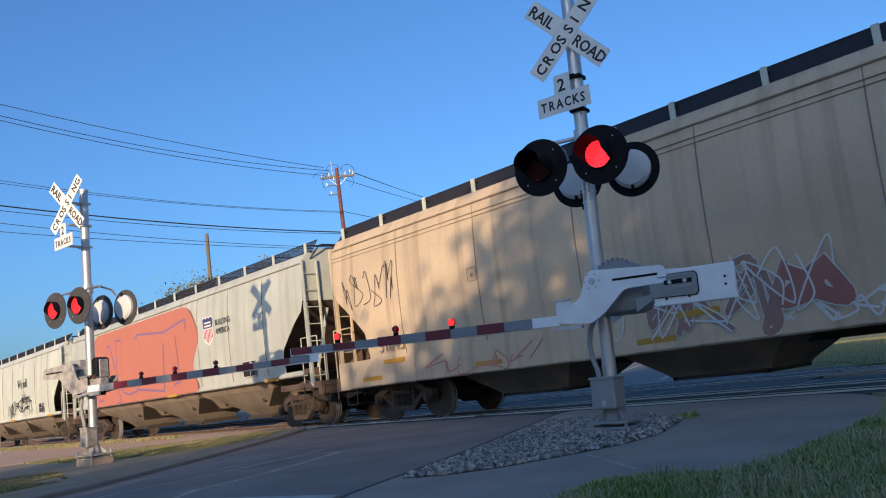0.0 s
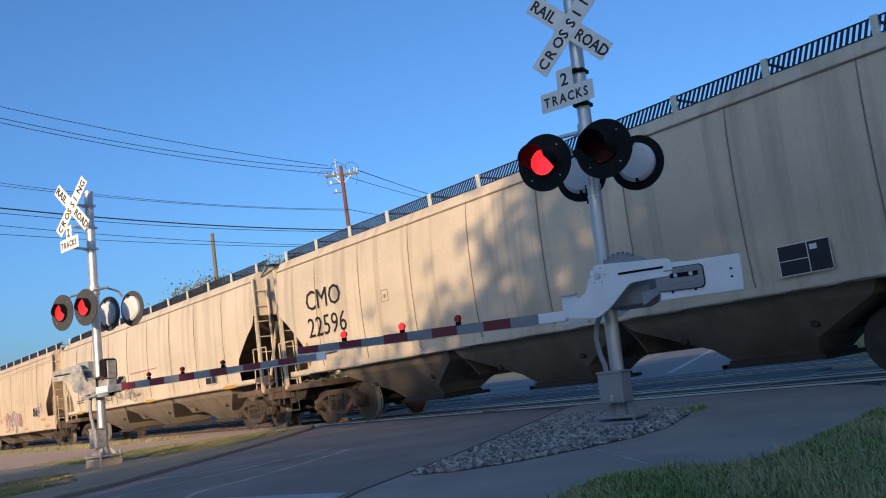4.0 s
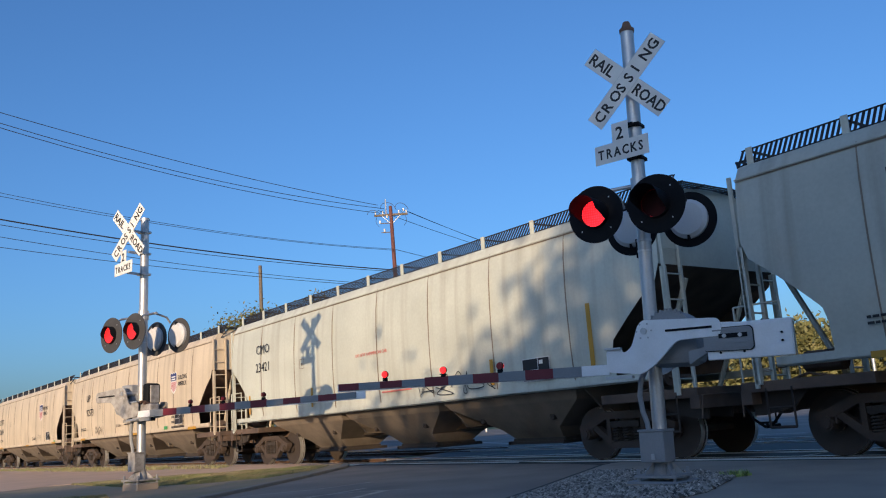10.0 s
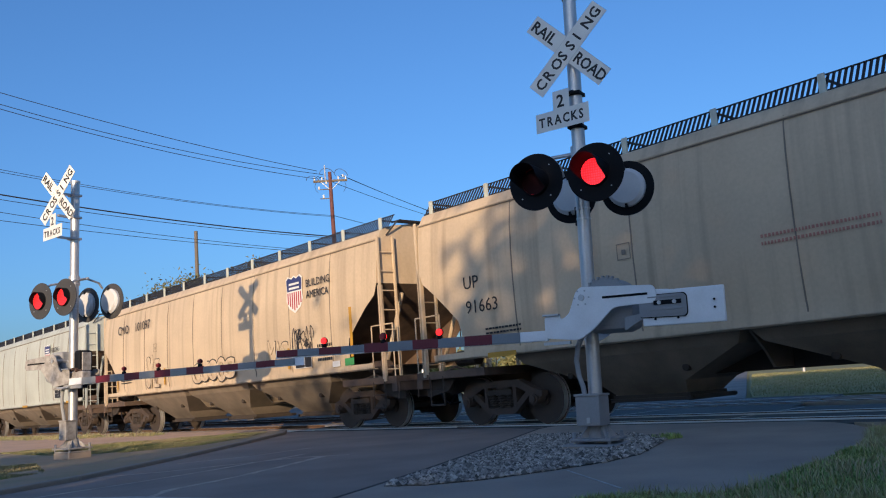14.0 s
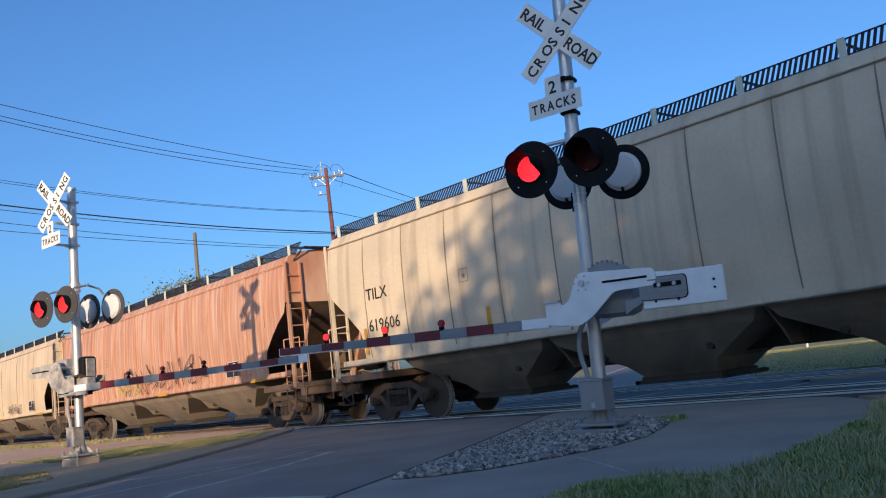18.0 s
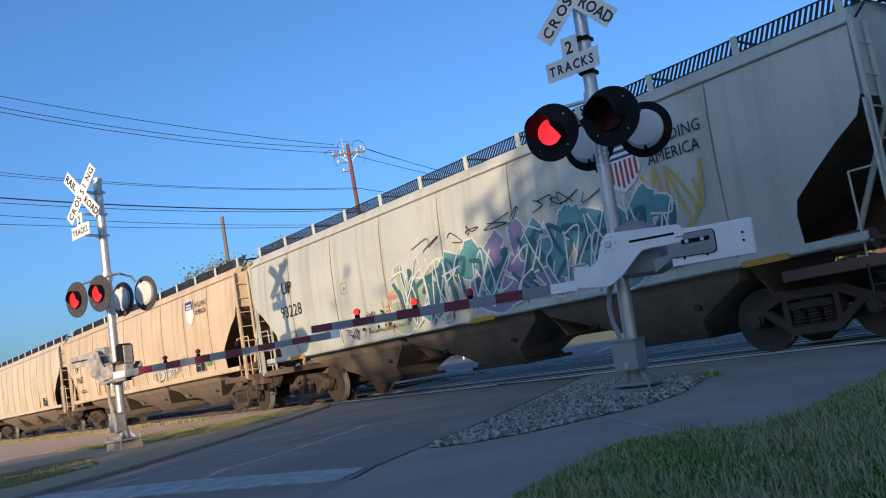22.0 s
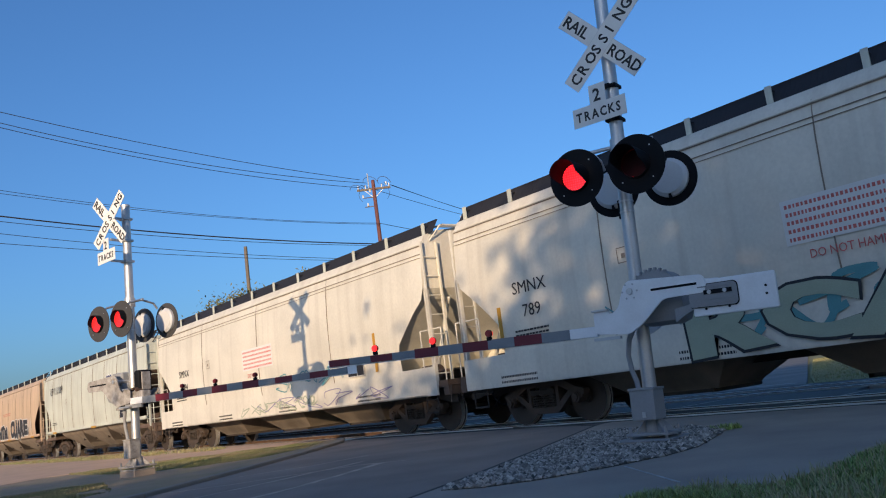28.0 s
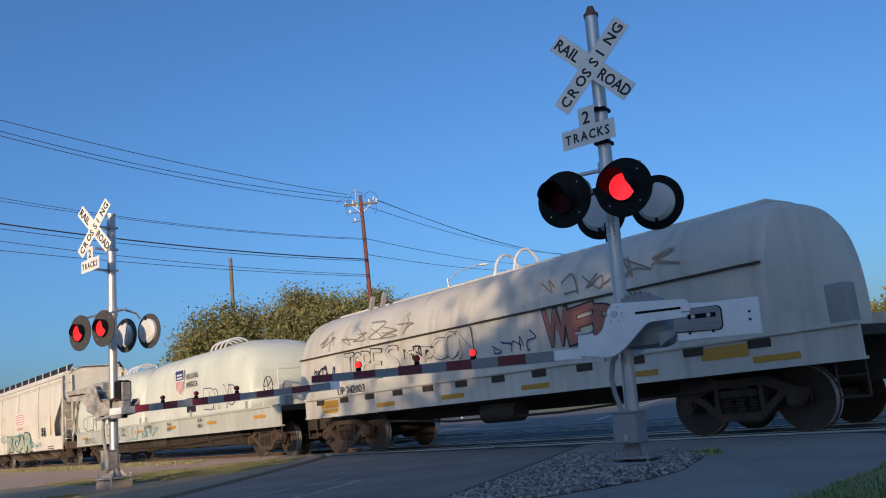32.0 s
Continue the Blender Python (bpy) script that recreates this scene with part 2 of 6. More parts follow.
logo_red = material("red_print", (0.42, 0.04, 0.06), 0.6, vary=0.15)
logo_white = material("white_print", (0.72, 0.72, 0.70), 0.6, vary=0.08)
stencil_red = material("faded_red_stencil", (0.52, 0.23, 0.18), 0.7, vary=0.2)
spray_black = material("black_spray_paint", (0.02, 0.022, 0.028), 0.7, vary=0.15)
spray_white = material("white_spray_paint", (0.62, 0.64, 0.64), 0.7, vary=0.1)
spray_teal = material("teal_spray_paint", (0.10, 0.30, 0.33), 0.7, vary=0.2)
spray_mauve = material("mauve_spray_paint", (0.25, 0.22, 0.38), 0.7, vary=0.2)
spray_green = material("olive_spray_paint", (0.36, 0.42, 0.32), 0.7, vary=0.2)
spray_gold = material("gold_spray_paint", (0.50, 0.38, 0.12), 0.7, vary=0.2)
spray_pink = material("salmon_spray_paint", (0.48, 0.17, 0.12), 0.65, vary=0.12, scale=1.0)
rust_spray = material("faded_rust_spray_paint", (0.36, 0.15, 0.12), 0.7, vary=0.25, scale=3)
pale_spray = material("pale_grey_spray_paint", (0.50, 0.49, 0.45), 0.7, vary=0.15)
dull_red = material("dull_red_spray_paint", (0.33, 0.20, 0.17), 0.7, vary=0.2)
deep_teal = material("deep_teal_spray_paint", (0.04, 0.14, 0.17), 0.7, vary=0.2)
warning_red = material("red_warning_print", (0.62, 0.16, 0.14), 0.7, vary=0.15)
plate_green = material("green_plate", (0.06, 0.32, 0.10), 0.5, vary=0.1)
spray_violet = material("violet_spray_paint", (0.20, 0.13, 0.28), 0.7, vary=0.15)

PAINT = {
    "tan": car_paint("tan_car_paint", (0.62, 0.49, 0.34)),
    "buff": car_paint("buff_car_paint", (0.63, 0.535, 0.40)),
    "dust": car_paint("dusty_car_paint", (0.57, 0.42, 0.285), amount=0.5),
    "grey": car_paint("grey_car_paint", (0.50, 0.53, 0.48), amount=0.4),
    "pale": car_paint("pale_grey_car_paint", (0.57, 0.60, 0.53), amount=0.35),
    "white": car_paint("white_car_paint", (0.72, 0.69, 0.60), amount=0.2),
    "hood": car_paint("pale_green_hood_paint", (0.64, 0.68, 0.60), amount=0.15),
    "rust": car_paint("rusted_car_paint", (0.46, 0.21, 0.125), grime=(0.64, 0.50, 0.39), amount=0.8, rust=0.28),
    "old": car_paint("oxidised_hood_paint", (0.58, 0.57, 0.52), grime=(0.20, 0.16, 0.13), amount=0.45),
}


# ---- mesh helpers ----
def part(name, bm, material, parent=None, label="", m=None):
    me = bpy.data.meshes.new(name)
    bm.to_mesh(me)
    bm.free()
    me.materials.append(material)
    ob = new(name, me)
    if parent:
        ob.parent = parent
    if m is not None:
        ob.matrix_basis = m
    if label:
        tagged(ob, label)
    return ob


def share(ob, m, parent):
    """One more object on the same mesh."""
    o = new(ob.name.split(".")[0], ob.data)
    o.parent, o.matrix_basis = parent, m
    if "label" in ob:
        o["label"] = ob["label"]
    return o


def holder(name, m, label, category, group=""):
    e = new(name)
    e.matrix_basis = m
    e.empty_display_size = 0.1
    return tagged(e, label, category, group)


def sweep(bm, pts, r, n=6):
    """One bent round bar through the points."""
    pts = [Vector(p) for p in pts]
    rings = []
    for i, p in enumerate(pts):
        d = (pts[min(i + 1, len(pts) - 1)] - pts[max(i - 1, 0)]).normalized()
        q = d.to_track_quat("Z", "Y")
        rings.append([bm.verts.new(p + q @ Vector((r * math.cos(2 * math.pi * k / n), r * math.sin(2 * math.pi * k / n), 0))) for k in range(n)])
    for a, b in zip(rings, rings[1:]):
        s = min(range(n), key=lambda o: sum((a[k].co - b[(k + o) % n].co).length for k in range(n)))
        for k in range(n):
            bm.faces.new((a[k], a[(k + 1) % n], b[(k + 1 + s) % n], b[(k + s) % n]))
    bm.faces.new(list(reversed(rings[0])))
    bm.faces.new(rings[-1])
    return bm


def box(bm, x0, x1, y0, y1, z0, z1, bevel=0.0):
    g = bmesh.ops.create_cube(bm, size=1, matrix=Matrix.LocRotScale(((x0 + x1) / 2, (y0 + y1) / 2, (z0 + z1) / 2), None, (abs(x1 - x0), abs(y1 - y0), abs(z1 - z0))))
    if bevel:
        es = list({e for v in g["verts"] for e in v.link_edges})
        bmesh.ops.bevel(bm, geom=es, offset=bevel, segments=2, affect="EDGES", profile=0.5)
    return bm


def tube(bm, p, q, r, n=10, r2=None):
    p, q = Vector(p), Vector(q)
    d = q - p
    m = Matrix.Translation((p + q) / 2) @ d.to_track_quat("Z", "Y").to_matrix().to_4x4()
    bmesh.ops.create_cone(bm, cap_ends=True, segments=n, radius1=r, radius2=r if r2 is None else r2, depth=d.length, matrix=m)
    return bm


def prism(bm, outline, axis, a, b):
    """Extrudes an outline of 2D points; axis y: points are x, z; axis z: points are x, y; axis x: points are y, z."""
    def at(p, v):
        return {"y": (p[0], v, p[1]), "z": (p[0], p[1], v), "x": (v, p[0], p[1])}[axis]
    lo = [bm.verts.new(at(p, a)) for p in outline]
    hi = [bm.verts.new(at(p, b)) for p in outline]
    n = len(outline)
    bm.faces.new(lo)
    bm.faces.new(hi)
    for i in range(n):
        bm.faces.new((lo[i], lo[(i + 1) % n], hi[(i + 1) % n], hi[i]))
    bmesh.ops.recalc_face_normals(bm, faces=bm.faces)
    return bm


def smooth(ob, angle=40):
    for p in ob.data.polygons:
        p.use_smooth = True
    ob.data.set_sharp_from_angle(angle=radians(angle))
    return ob


TEXTS = {}


def lettering(text, size, material, parent, m, name="lettering", width=1.0, bold=0.004):
    key = (text, size, bold, material.name)
    if key not in TEXTS:
        c = bpy.data.curves.new("lettering", "FONT")
        c.body, c.size, c.extrude, c.offset, c.resolution_u = text, size, 0.0015, bold, 2
        t = bpy.data.objects.new("lettering", c)
        me = bpy.data.meshes.new_from_object(t)
        bpy.data.objects.remove(t)
        me.materials.clear()
        me.materials.append(material)
        TEXTS[key] = me
    o = new(name, TEXTS[key])
    o.parent = parent
    o.matrix_basis = m @ Matrix.Diagonal((width, 1, 1, 1))
    return o


def slab(name, outline, z0, z1, material, label, parent=None):
    ob = part(name, prism(bmesh.new(), outline, "z", z0, z1), material, parent)
    return ob if parent else tagged(ob, label, kind="structure")


def stuff_mesh(name, verts, faces, material, label, category, parent=None):
    me = bpy.data.meshes.new(name)
    me.from_pydata(verts, [], faces)
    me.materials.append(material)
    ob = new(name, me)
    ob.parent = parent
    return tagged(ob, label, category, kind="stuff")


# ---- ground, roads, tracks ----
GAUGE_NEAR, GAUGE_FAR, SECOND = 0.87, 2.34, 4.4
part_ground = slab("ground", [(-2500, -2500), (2500, -2500), (2500, 2500), (-2500, 2500)], -0.6, -0.12, field, "dry grassy ground reaching to the horizon")
road = slab("road", [(9.5, -20), (2.2, -9.6), (0.8, -7.6), (0.43, -7.15), (0.1, -6.55), (-0.5, -5.45), (-1.55, -3.7), (-3.48, -0.6), (-3.62, -0.25), (-3.62, 0.0), (-12.6, 0.0), (-11.3, -0.75), (-9.2, -2.8), (-7.1, -5.0), (-5.1, -7.3), (-3.6, -9.6), (2.5, -20)], -0.3, -0.005, asphalt, "worn dark asphalt road with cracks and faded markings")
crossing = slab("crossing_panel", [(3.5, 0.0), (3.5, 4.05), (-1.6, 4.1), (-2.6, 8.4), (-17, 8.4), (-12.6, 0.0)], -0.3, -0.03, dark_asphalt, "dark asphalt crossing surface between the rails")
far_road = slab("far_road", [(-5.0, 8.4), (-7.5, 12.8), (-26, 45), (-70, 122), (-100, 118), (-22.5, 24), (-57, 43), (-220, 138), (-220, 8.4)], -0.3, -0.04, far_asphalt, "pale asphalt road beyond the tracks")
for x0, y0, x1, y1, w in ((-9.5, 10.5, -40, 60, 0.10), (-13.0, 10.5, -48, 62, 0.10), (-16.5, 9.4, -60, 30, 0.12), (-6, 9.6, -13, 8.9, 0.10)):
    d = Vector((x1 - x0, y1 - y0, 0)).normalized()
    slab("far_lane_mark", [(x0 - d.y * w, y0 + d.x * w), (x1 - d.y * w, y1 + d.x * w), (x1 + d.y * w, y1 - d.x * w), (x0 + d.y * w, y0 - d.x * w)], -0.05, -0.034, line_paint, "pale lane line on the far road")
far_verge = slab("far_verge", [(-4.9, 8.6), (80, 8.6), (80, 120), (-68, 122), (-25.8, 45), (-7.4, 12.8)], -0.3, -0.03, field, "mown green verge beyond the tracks")
lawn_edge = [(3.3, -8.6), (2.96, -7.92), (2.75, -7.45), (2.62, -7.05), (2.58, -6.57), (2.78, -6.22), (3.18, -6.2), (3.2, -5.5), (3.03, -4.4), (2.88, -3.45), (2.6, -2.6), (2.25, -1.7)]
kerb_edge = [(0.8, -7.6), (0.43, -7.15), (0.1, -6.55), (-0.5, -5.45), (-1.55, -3.7), (-3.48, -0.6), (-3.62, -0.25)]
walk_slab = slab("pavement", [(2.2, -9.6), (4.2, -9.6)] + [(x + 0.15, y - 0.05) for x, y in lawn_edge] + [(1.99, -1.12), (1.58, -0.6), (1.2, -0.25), (0.7, 0.0), (-3.62, 0.0)] + kerb_edge[::-1], -0.3, 0.008, concrete, "grey concrete pavement beside the crossing")
for a, b in [((1.15, -5.17), (2.35, -5.97))] + list(zip(kerb_edge, kerb_edge[1:])):
    d = Vector((b[0] - a[0], b[1] - a[1], 0)).normalized()
    s = Vector((-d.y, d.x, 0)) * (0.009 if a[0] > 1 else 0.02)
    slab("pavement_joint", [(a[0] - s.x, a[1] - s.y), (b[0] - s.x, b[1] - s.y), (b[0] + s.x, b[1] + s.y), (a[0] + s.x, a[1] + s.y)], 0.0, 0.012, line_paint if a[0] > 1 else gravel_shade, "thin joint between concrete slabs")
slab("asphalt_lip", [(-3.6, -0.28), (-6.6, 0.5), (-6.62, 0.44), (-3.66, -0.36)], -0.02, 0.002, gravel_shade, "dark seam where the road meets the crossing")
# ---- verge, kerb, path beyond the road ----
kerb_line = [(-12.6, 0.05), (-11.3, -0.75), (-9.2, -2.8), (-7.1, -5.0), (-5.1, -7.3), (-3.6, -9.6), (2.5, -20)]
verge_back = [(-9, -20), (-14, -9), (-16, -6), (-15.2, -3.4), (-12.9, -1.0), (-12.7, 0.0)]
verge = slab("verge", kerb_line + verge_back, -0.3, 0.045, soil, "grassy verge with bare soil beside the road")
path_slab = slab("path", verge_back[::-1] + [(-60, -20), (-60, 0.0)], -0.3, 0.05, dirt_path, "dusty pale footpath behind the verge")
kerb = tagged(new("kerb"), "low worn concrete kerb along the road", kind="structure")
for (ax, ay), (bx, by) in zip(kerb_line, kerb_line[1:]):
    L = math.hypot(bx - ax, by - ay)
    n = max(1, round(L / 2.4))
    for i in range(n):
        bm = box(bmesh.new(), 0.01, L / n - 0.01, -0.08, 0.08, -0.2, 0.055, 0.02)
        part("kerb_stone", bm, kerb_stone, kerb, m=pose(ax + (bx - ax) * i / n, ay + (by - ay) * i / n, random.uniform(-0.008, 0.004), 0, 0, math.degrees(math.atan2(by - ay, bx - ax))))
for pts in ([(0.30, -7.16), (0.62, -7.62), (-4.4, -9.3), (-4.4, -8.7), (-1.96, -7.72)], ):
    slab("stop_line", pts, -0.004, 0.004, line_paint, "worn white stop line on the asphalt")
def sun_streak_mark(pts, w, seed):
    """A ragged pale strip along a line on the road: worn marking with sun streaks painted in."""
    rnd = random.Random(seed)
    line = []
    for (ax, ay), (bx, by) in zip(pts, pts[1:]):
        line += [(ax + (bx - ax) * t, ay + (by - ay) * t) for t in (0, 0.25, 0.5, 0.75)]
    line.append(pts[-1])
    left, right = [], []
    for i, (x, y) in enumerate(line):
        ax, ay = line[max(i - 1, 0)]
        bx, by = line[min(i + 1, len(line) - 1)]
        d = Vector((bx - ax, by - ay, 0)).normalized()
        for side, out in ((1, left), (-1, right)):
            k = side * w * rnd.uniform(0.25, 1.2)
            out.append((x - d.y * k, y + d.x * k))
    slab("worn_sun_streak", left + right[::-1], -0.02, -0.0035, pale_sun_streak, "broken pale streak of worn marking and painted sunlight on the asphalt")


for k, (pts, w) in enumerate((([(-3.4, -8.3), (-3.7, -7.0), (-4.0, -6.0), (-4.4, -4.95), (-4.7, -4.2)], 0.05), ([(-1.8, -7.75), (-2.3, -7.2), (-2.7, -6.3), (-3.2, -5.5), (-3.9, -4.4)], 0.075), ([(-5.2, -7.0), (-4.7, -6.3), (-4.45, -5.4), (-4.2, -4.6), (-3.6, -4.2)], 0.035), ([(-5.9, -5.6), (-5.6, -4.6), (-5.8, -3.4)], 0.03))):
    sun_streak_mark(pts, w, 7 + k)


def rail(y, x0, x1):
    prof = [(-0.07, -0.16), (0.07, -0.16), (0.07, -0.145), (0.012, -0.12), (0.012, -0.05), (0.036, -0.035), (0.036, -0.004), (0.028, 0.0), (-0.028, 0.0), (-0.036, -0.004), (-0.036, -0.035), (-0.012, -0.05), (-0.012, -0.12), (-0.07, -0.145)]
    e = tagged(new("rail"), "polished steel rail with a rusty web", kind="structure")
    part("rail_web", prism(bmesh.new(), [(y + a, b) for a, b in prof], "x", x0, x1), rail_rust, e)
    part("rail_head", box(bmesh.new(), x0, x1, y - 0.03, y + 0.03, -0.004, 0.003), rail_steel, e, "bright worn railhead")


for yy in (GAUGE_NEAR, GAUGE_FAR, GAUGE_NEAR + SECOND, GAUGE_FAR + SECOND):
    rail(yy, -220, 90)
for x, y0, y1 in ((-4.62, 2.6, 8.2), (-1.15, 1.1, 3.9), (-8.4, 1.1, 4.9), (-11.4, 2.6, 8.2)):
    slab("panel_joint", [(x - 0.02, y0), (x + 0.02, y0), (x + 0.02 - 0.1, y1), (x - 0.02 - 0.1, y1)], -0.06, -0.026, line_paint, "pale joint between crossing panels")
for yy in (GAUGE_NEAR, GAUGE_FAR, GAUGE_NEAR + SECOND, GAUGE_FAR + SECOND):
    for off in (-0.17, 0.17):
        tagged(part("flangeway_strip", box(bmesh.new(), -14, 3.4, yy + off - 0.02, yy + off + 0.02, -0.1, -0.012 + 0.004 * random.random()), rail_steel), "worn steel edging strip beside the rail", kind="structure")
for k, yc in enumerate((1.605, 1.605 + SECOND)):
    for x0, x1 in ((-220, -17), (3.5 if k == 0 else -2.4, 90)):
        bed = slab("ballast_bed", [(x0, yc - 1.9), (x1, yc - 1.9), (x1, yc + 1.9), (x0, yc + 1.9)], -0.3, -0.10, ballast_stone, "brown stony track bed")
sleeper = None
for k, yc in enumerate((1.605, 1.605 + SECOND)):
    row = tagged(new("sleeper_row"), "weathered timber sleepers under the rails", kind="structure")
    for i in range(90):
        x = -17.5 - i * 0.55
        if sleeper is None:
            sleeper = part("sleeper", box(bmesh.new(), -0.11, 0.11, -1.28, 1.28, -0.2, -0.075, 0.01), timber, row, m=pose(x, yc, 0))
        else:
            share(sleeper, pose(x, yc + random.uniform(-0.05, 0.05), 0, 0, 0, random.uniform(-1, 1)), row)


def scatter(outline, count, size, z, name, material, label, category, seed):
    """Small faceted stones strewn over an outline."""
    rnd = np.random.RandomState(seed)
    xs, ys = [p[0] for p in outline], [p[1] for p in outline]
    base = np.array([(1, 0, 0), (-1, 0, 0), (0, 1, 0), (0, -1, 0), (0, 0, 1), (0, 0, -1)], float)
    tri = [(0, 2, 4), (2, 1, 4), (1, 3, 4), (3, 0, 4), (2, 0, 5), (1, 2, 5), (3, 1, 5), (0, 3, 5)]
    verts, faces, made = [], [], 0
    while made < count:
        x, y = rnd.uniform(min(xs), max(xs)), rnd.uniform(min(ys), max(ys))
        inside = False
        for i in range(len(outline)):
            (x1, y1), (x2, y2) = outline[i], outline[i - 1]
            if (y1 > y) != (y2 > y) and x < (x2 - x1) * (y - y1) / (y2 - y1) + x1:
                inside = not inside
        made += 1
        if not inside:
            continue
        s = rnd.uniform(0.5, 1.3) * size
        p = base * np.array([s, s * rnd.uniform(0.6, 1), s * rnd.uniform(0.4, 0.8)])
        p += rnd.uniform(-0.25, 0.25, p.shape) * s
        a = rnd.uniform(0, 6.28)
        c, sn = math.cos(a), math.sin(a)
        p = np.stack([p[:, 0] * c - p[:, 1] * sn + x, p[:, 0] * sn + p[:, 1] * c + y, p[:, 2] + z + s * 0.25], 1)
        o = len(verts)
        verts += p.tolist()
        faces += [(i + o, j + o, k + o) for i, j, k in tri]
    return stuff_mesh(name, verts, faces, material, label, category)


island = [(0.2, -6.45), (-0.4, -5.35), (-1.4, -3.65), (-2.25, -2.2), (-2.5, -1.75), (-1.6, -1.62), (-0.6, -1.85), (0.12, -2.2), (0.5, -2.9), (0.98, -3.9), (1.08, -4.5), (1.0, -5.2), (0.82, -5.9), (0.56, -6.3)]
slab("gravel_bed", island, -0.1, 0.014, gravel_shade, "bed of loose grey gravel round the signal mast")
scatter(island, 24000, 0.031, 0.014, "gravel", pebble, "loose grey gravel round the signal mast", "gravel", 3)
scatter([(-17, -0.4), (-60, -0.4), (-60, 3.6), (-17, 3.6)], 9000, 0.05, -0.1, "ballast", ballast_stone, "loose brown ballast stones", "ballast", 4)


def blades(outline, density, height, z, name, seed, mat, dry=0.0, width=0.006):
    rnd = np.random.RandomState(seed)
    xs, ys = np.array([p[0] for p in outline]), np.array([p[1] for p in outline])
    n = int((xs.max() - xs.min()) * (ys.max() - ys.min()) * density)
    x, y = rnd.uniform(xs.min(), xs.max(), n), rnd.uniform(ys.min(), ys.max(), n)
    inside = np.zeros(n, bool)
    for i in range(len(outline)):
        (x1, y1), (x2, y2) = outline[i], outline[i - 1]
        if y1 != y2:
            inside ^= ((y1 > y) != (y2 > y)) & (x < (x2 - x1) * (y - y1) / (y2 - y1) + x1)
    clump = np.array([noise.noise((a * 1.7, b * 1.7, seed)) for a, b in zip(x, y)])
    inside &= clump > -0.35 + dry
    x, y, clump = x[inside], y[inside], clump[inside]
    n = len(x)
    h = height * rnd.uniform(0.4, 1.2, n) * (1 + clump * 0.8)
    a, lean = rnd.uniform(0, 6.283, n), rnd.uniform(0.1, 0.9, n) * h
    w = width * (1 + 0.66 * rnd.rand(n))
    dx, dy = np.cos(a), np.sin(a)
    v = np.stack([np.stack([x - dy * w, y + dx * w, np.full(n, z)], 1), np.stack([x + dy * w, y - dx * w, np.full(n, z)], 1),
                  np.stack([x + dx * lean * 0.35 + dy * w * 0.7, y + dy * lean * 0.35 - dx * w * 0.7, z + h * 0.6], 1), np.stack([x + dx * lean * 0.35 - dy * w * 0.7, y + dy * lean * 0.35 + dx * w * 0.7, z + h * 0.6], 1),
                  np.stack([x + dx * lean, y + dy * lean, z + h], 1)], 1).reshape(-1, 3)
    f = []
    for i in range(n):
        o = i * 5
        f += [(o, o + 1, o + 2, o + 3), (o + 3, o + 2, o + 4)]
    return stuff_mesh(name, v.tolist(), f, mat, "uneven tufts of green and straw-coloured grass", "grass")


lawn = lawn_edge + [(2.0, -0.9), (1.5, -0.35), (14, -0.6), (14, -18), (6, -18), (4.6, -11)]
slab("lawn_soil", lawn, -0.3, 0.012, soil, "soil under the grass beside the pavement")
turf = lawn_edge + [(2.1, -1.3), (3.2, -0.7), (7, -2), (6.4, -9.4), (4.7, -9.8)]
blades(turf, 8000, 0.045, 0.012, "grass", 11, grass_blade, dry=-0.4, width=0.0042)
blades(turf, 1100, 0.085, 0.012, "grass", 14, straw, dry=0.15, width=0.003)
blades([(x, y) for x, y in ((0.0, -2.35), (0.3, -2.45), (0.34, -2.2), (0.1, -2.05))], 2200, 0.06, 0.012, "grass", 15, grass_blade, dry=-0.4)
blades([(-4.9, 8.65), (12, 8.65), (6, 45), (-25.6, 45), (-7.4, 12.85)], 130, 0.05, -0.03, "grass", 16, dry_grass, dry=-0.2)
blades([(-12.4, -0.5), (-10.7, -1.9), (-9.5, -3.5), (-9.9, -4.9), (-11.6, -5.6), (-15.6, -5.6), (-15.0, -3.4)], 3600, 0.030, 0.045, "grass", 12, dry_grass, dry=-0.1, width=0.004)
blades([(-9.2, -6.6), (-6.6, -7.2), (-5.6, -8.8), (-10, -9.2)], 2600, 0.03, 0.045, "grass", 17, dry_grass, dry=0.0, width=0.004)
blades([(-18, -0.6), (-17, -1.4), (-26, -2.4), (-60, -2)], 160, 0.10, 0.05, "grass", 13, dry_grass, dry=0.1)


# ---- crossing signals ----
def disc(bm, x, y0, y1, z, r, n=28, dish=0.0):
    tube(bm, (x, y0, z), (x, y1, z), r, n)
    return bm




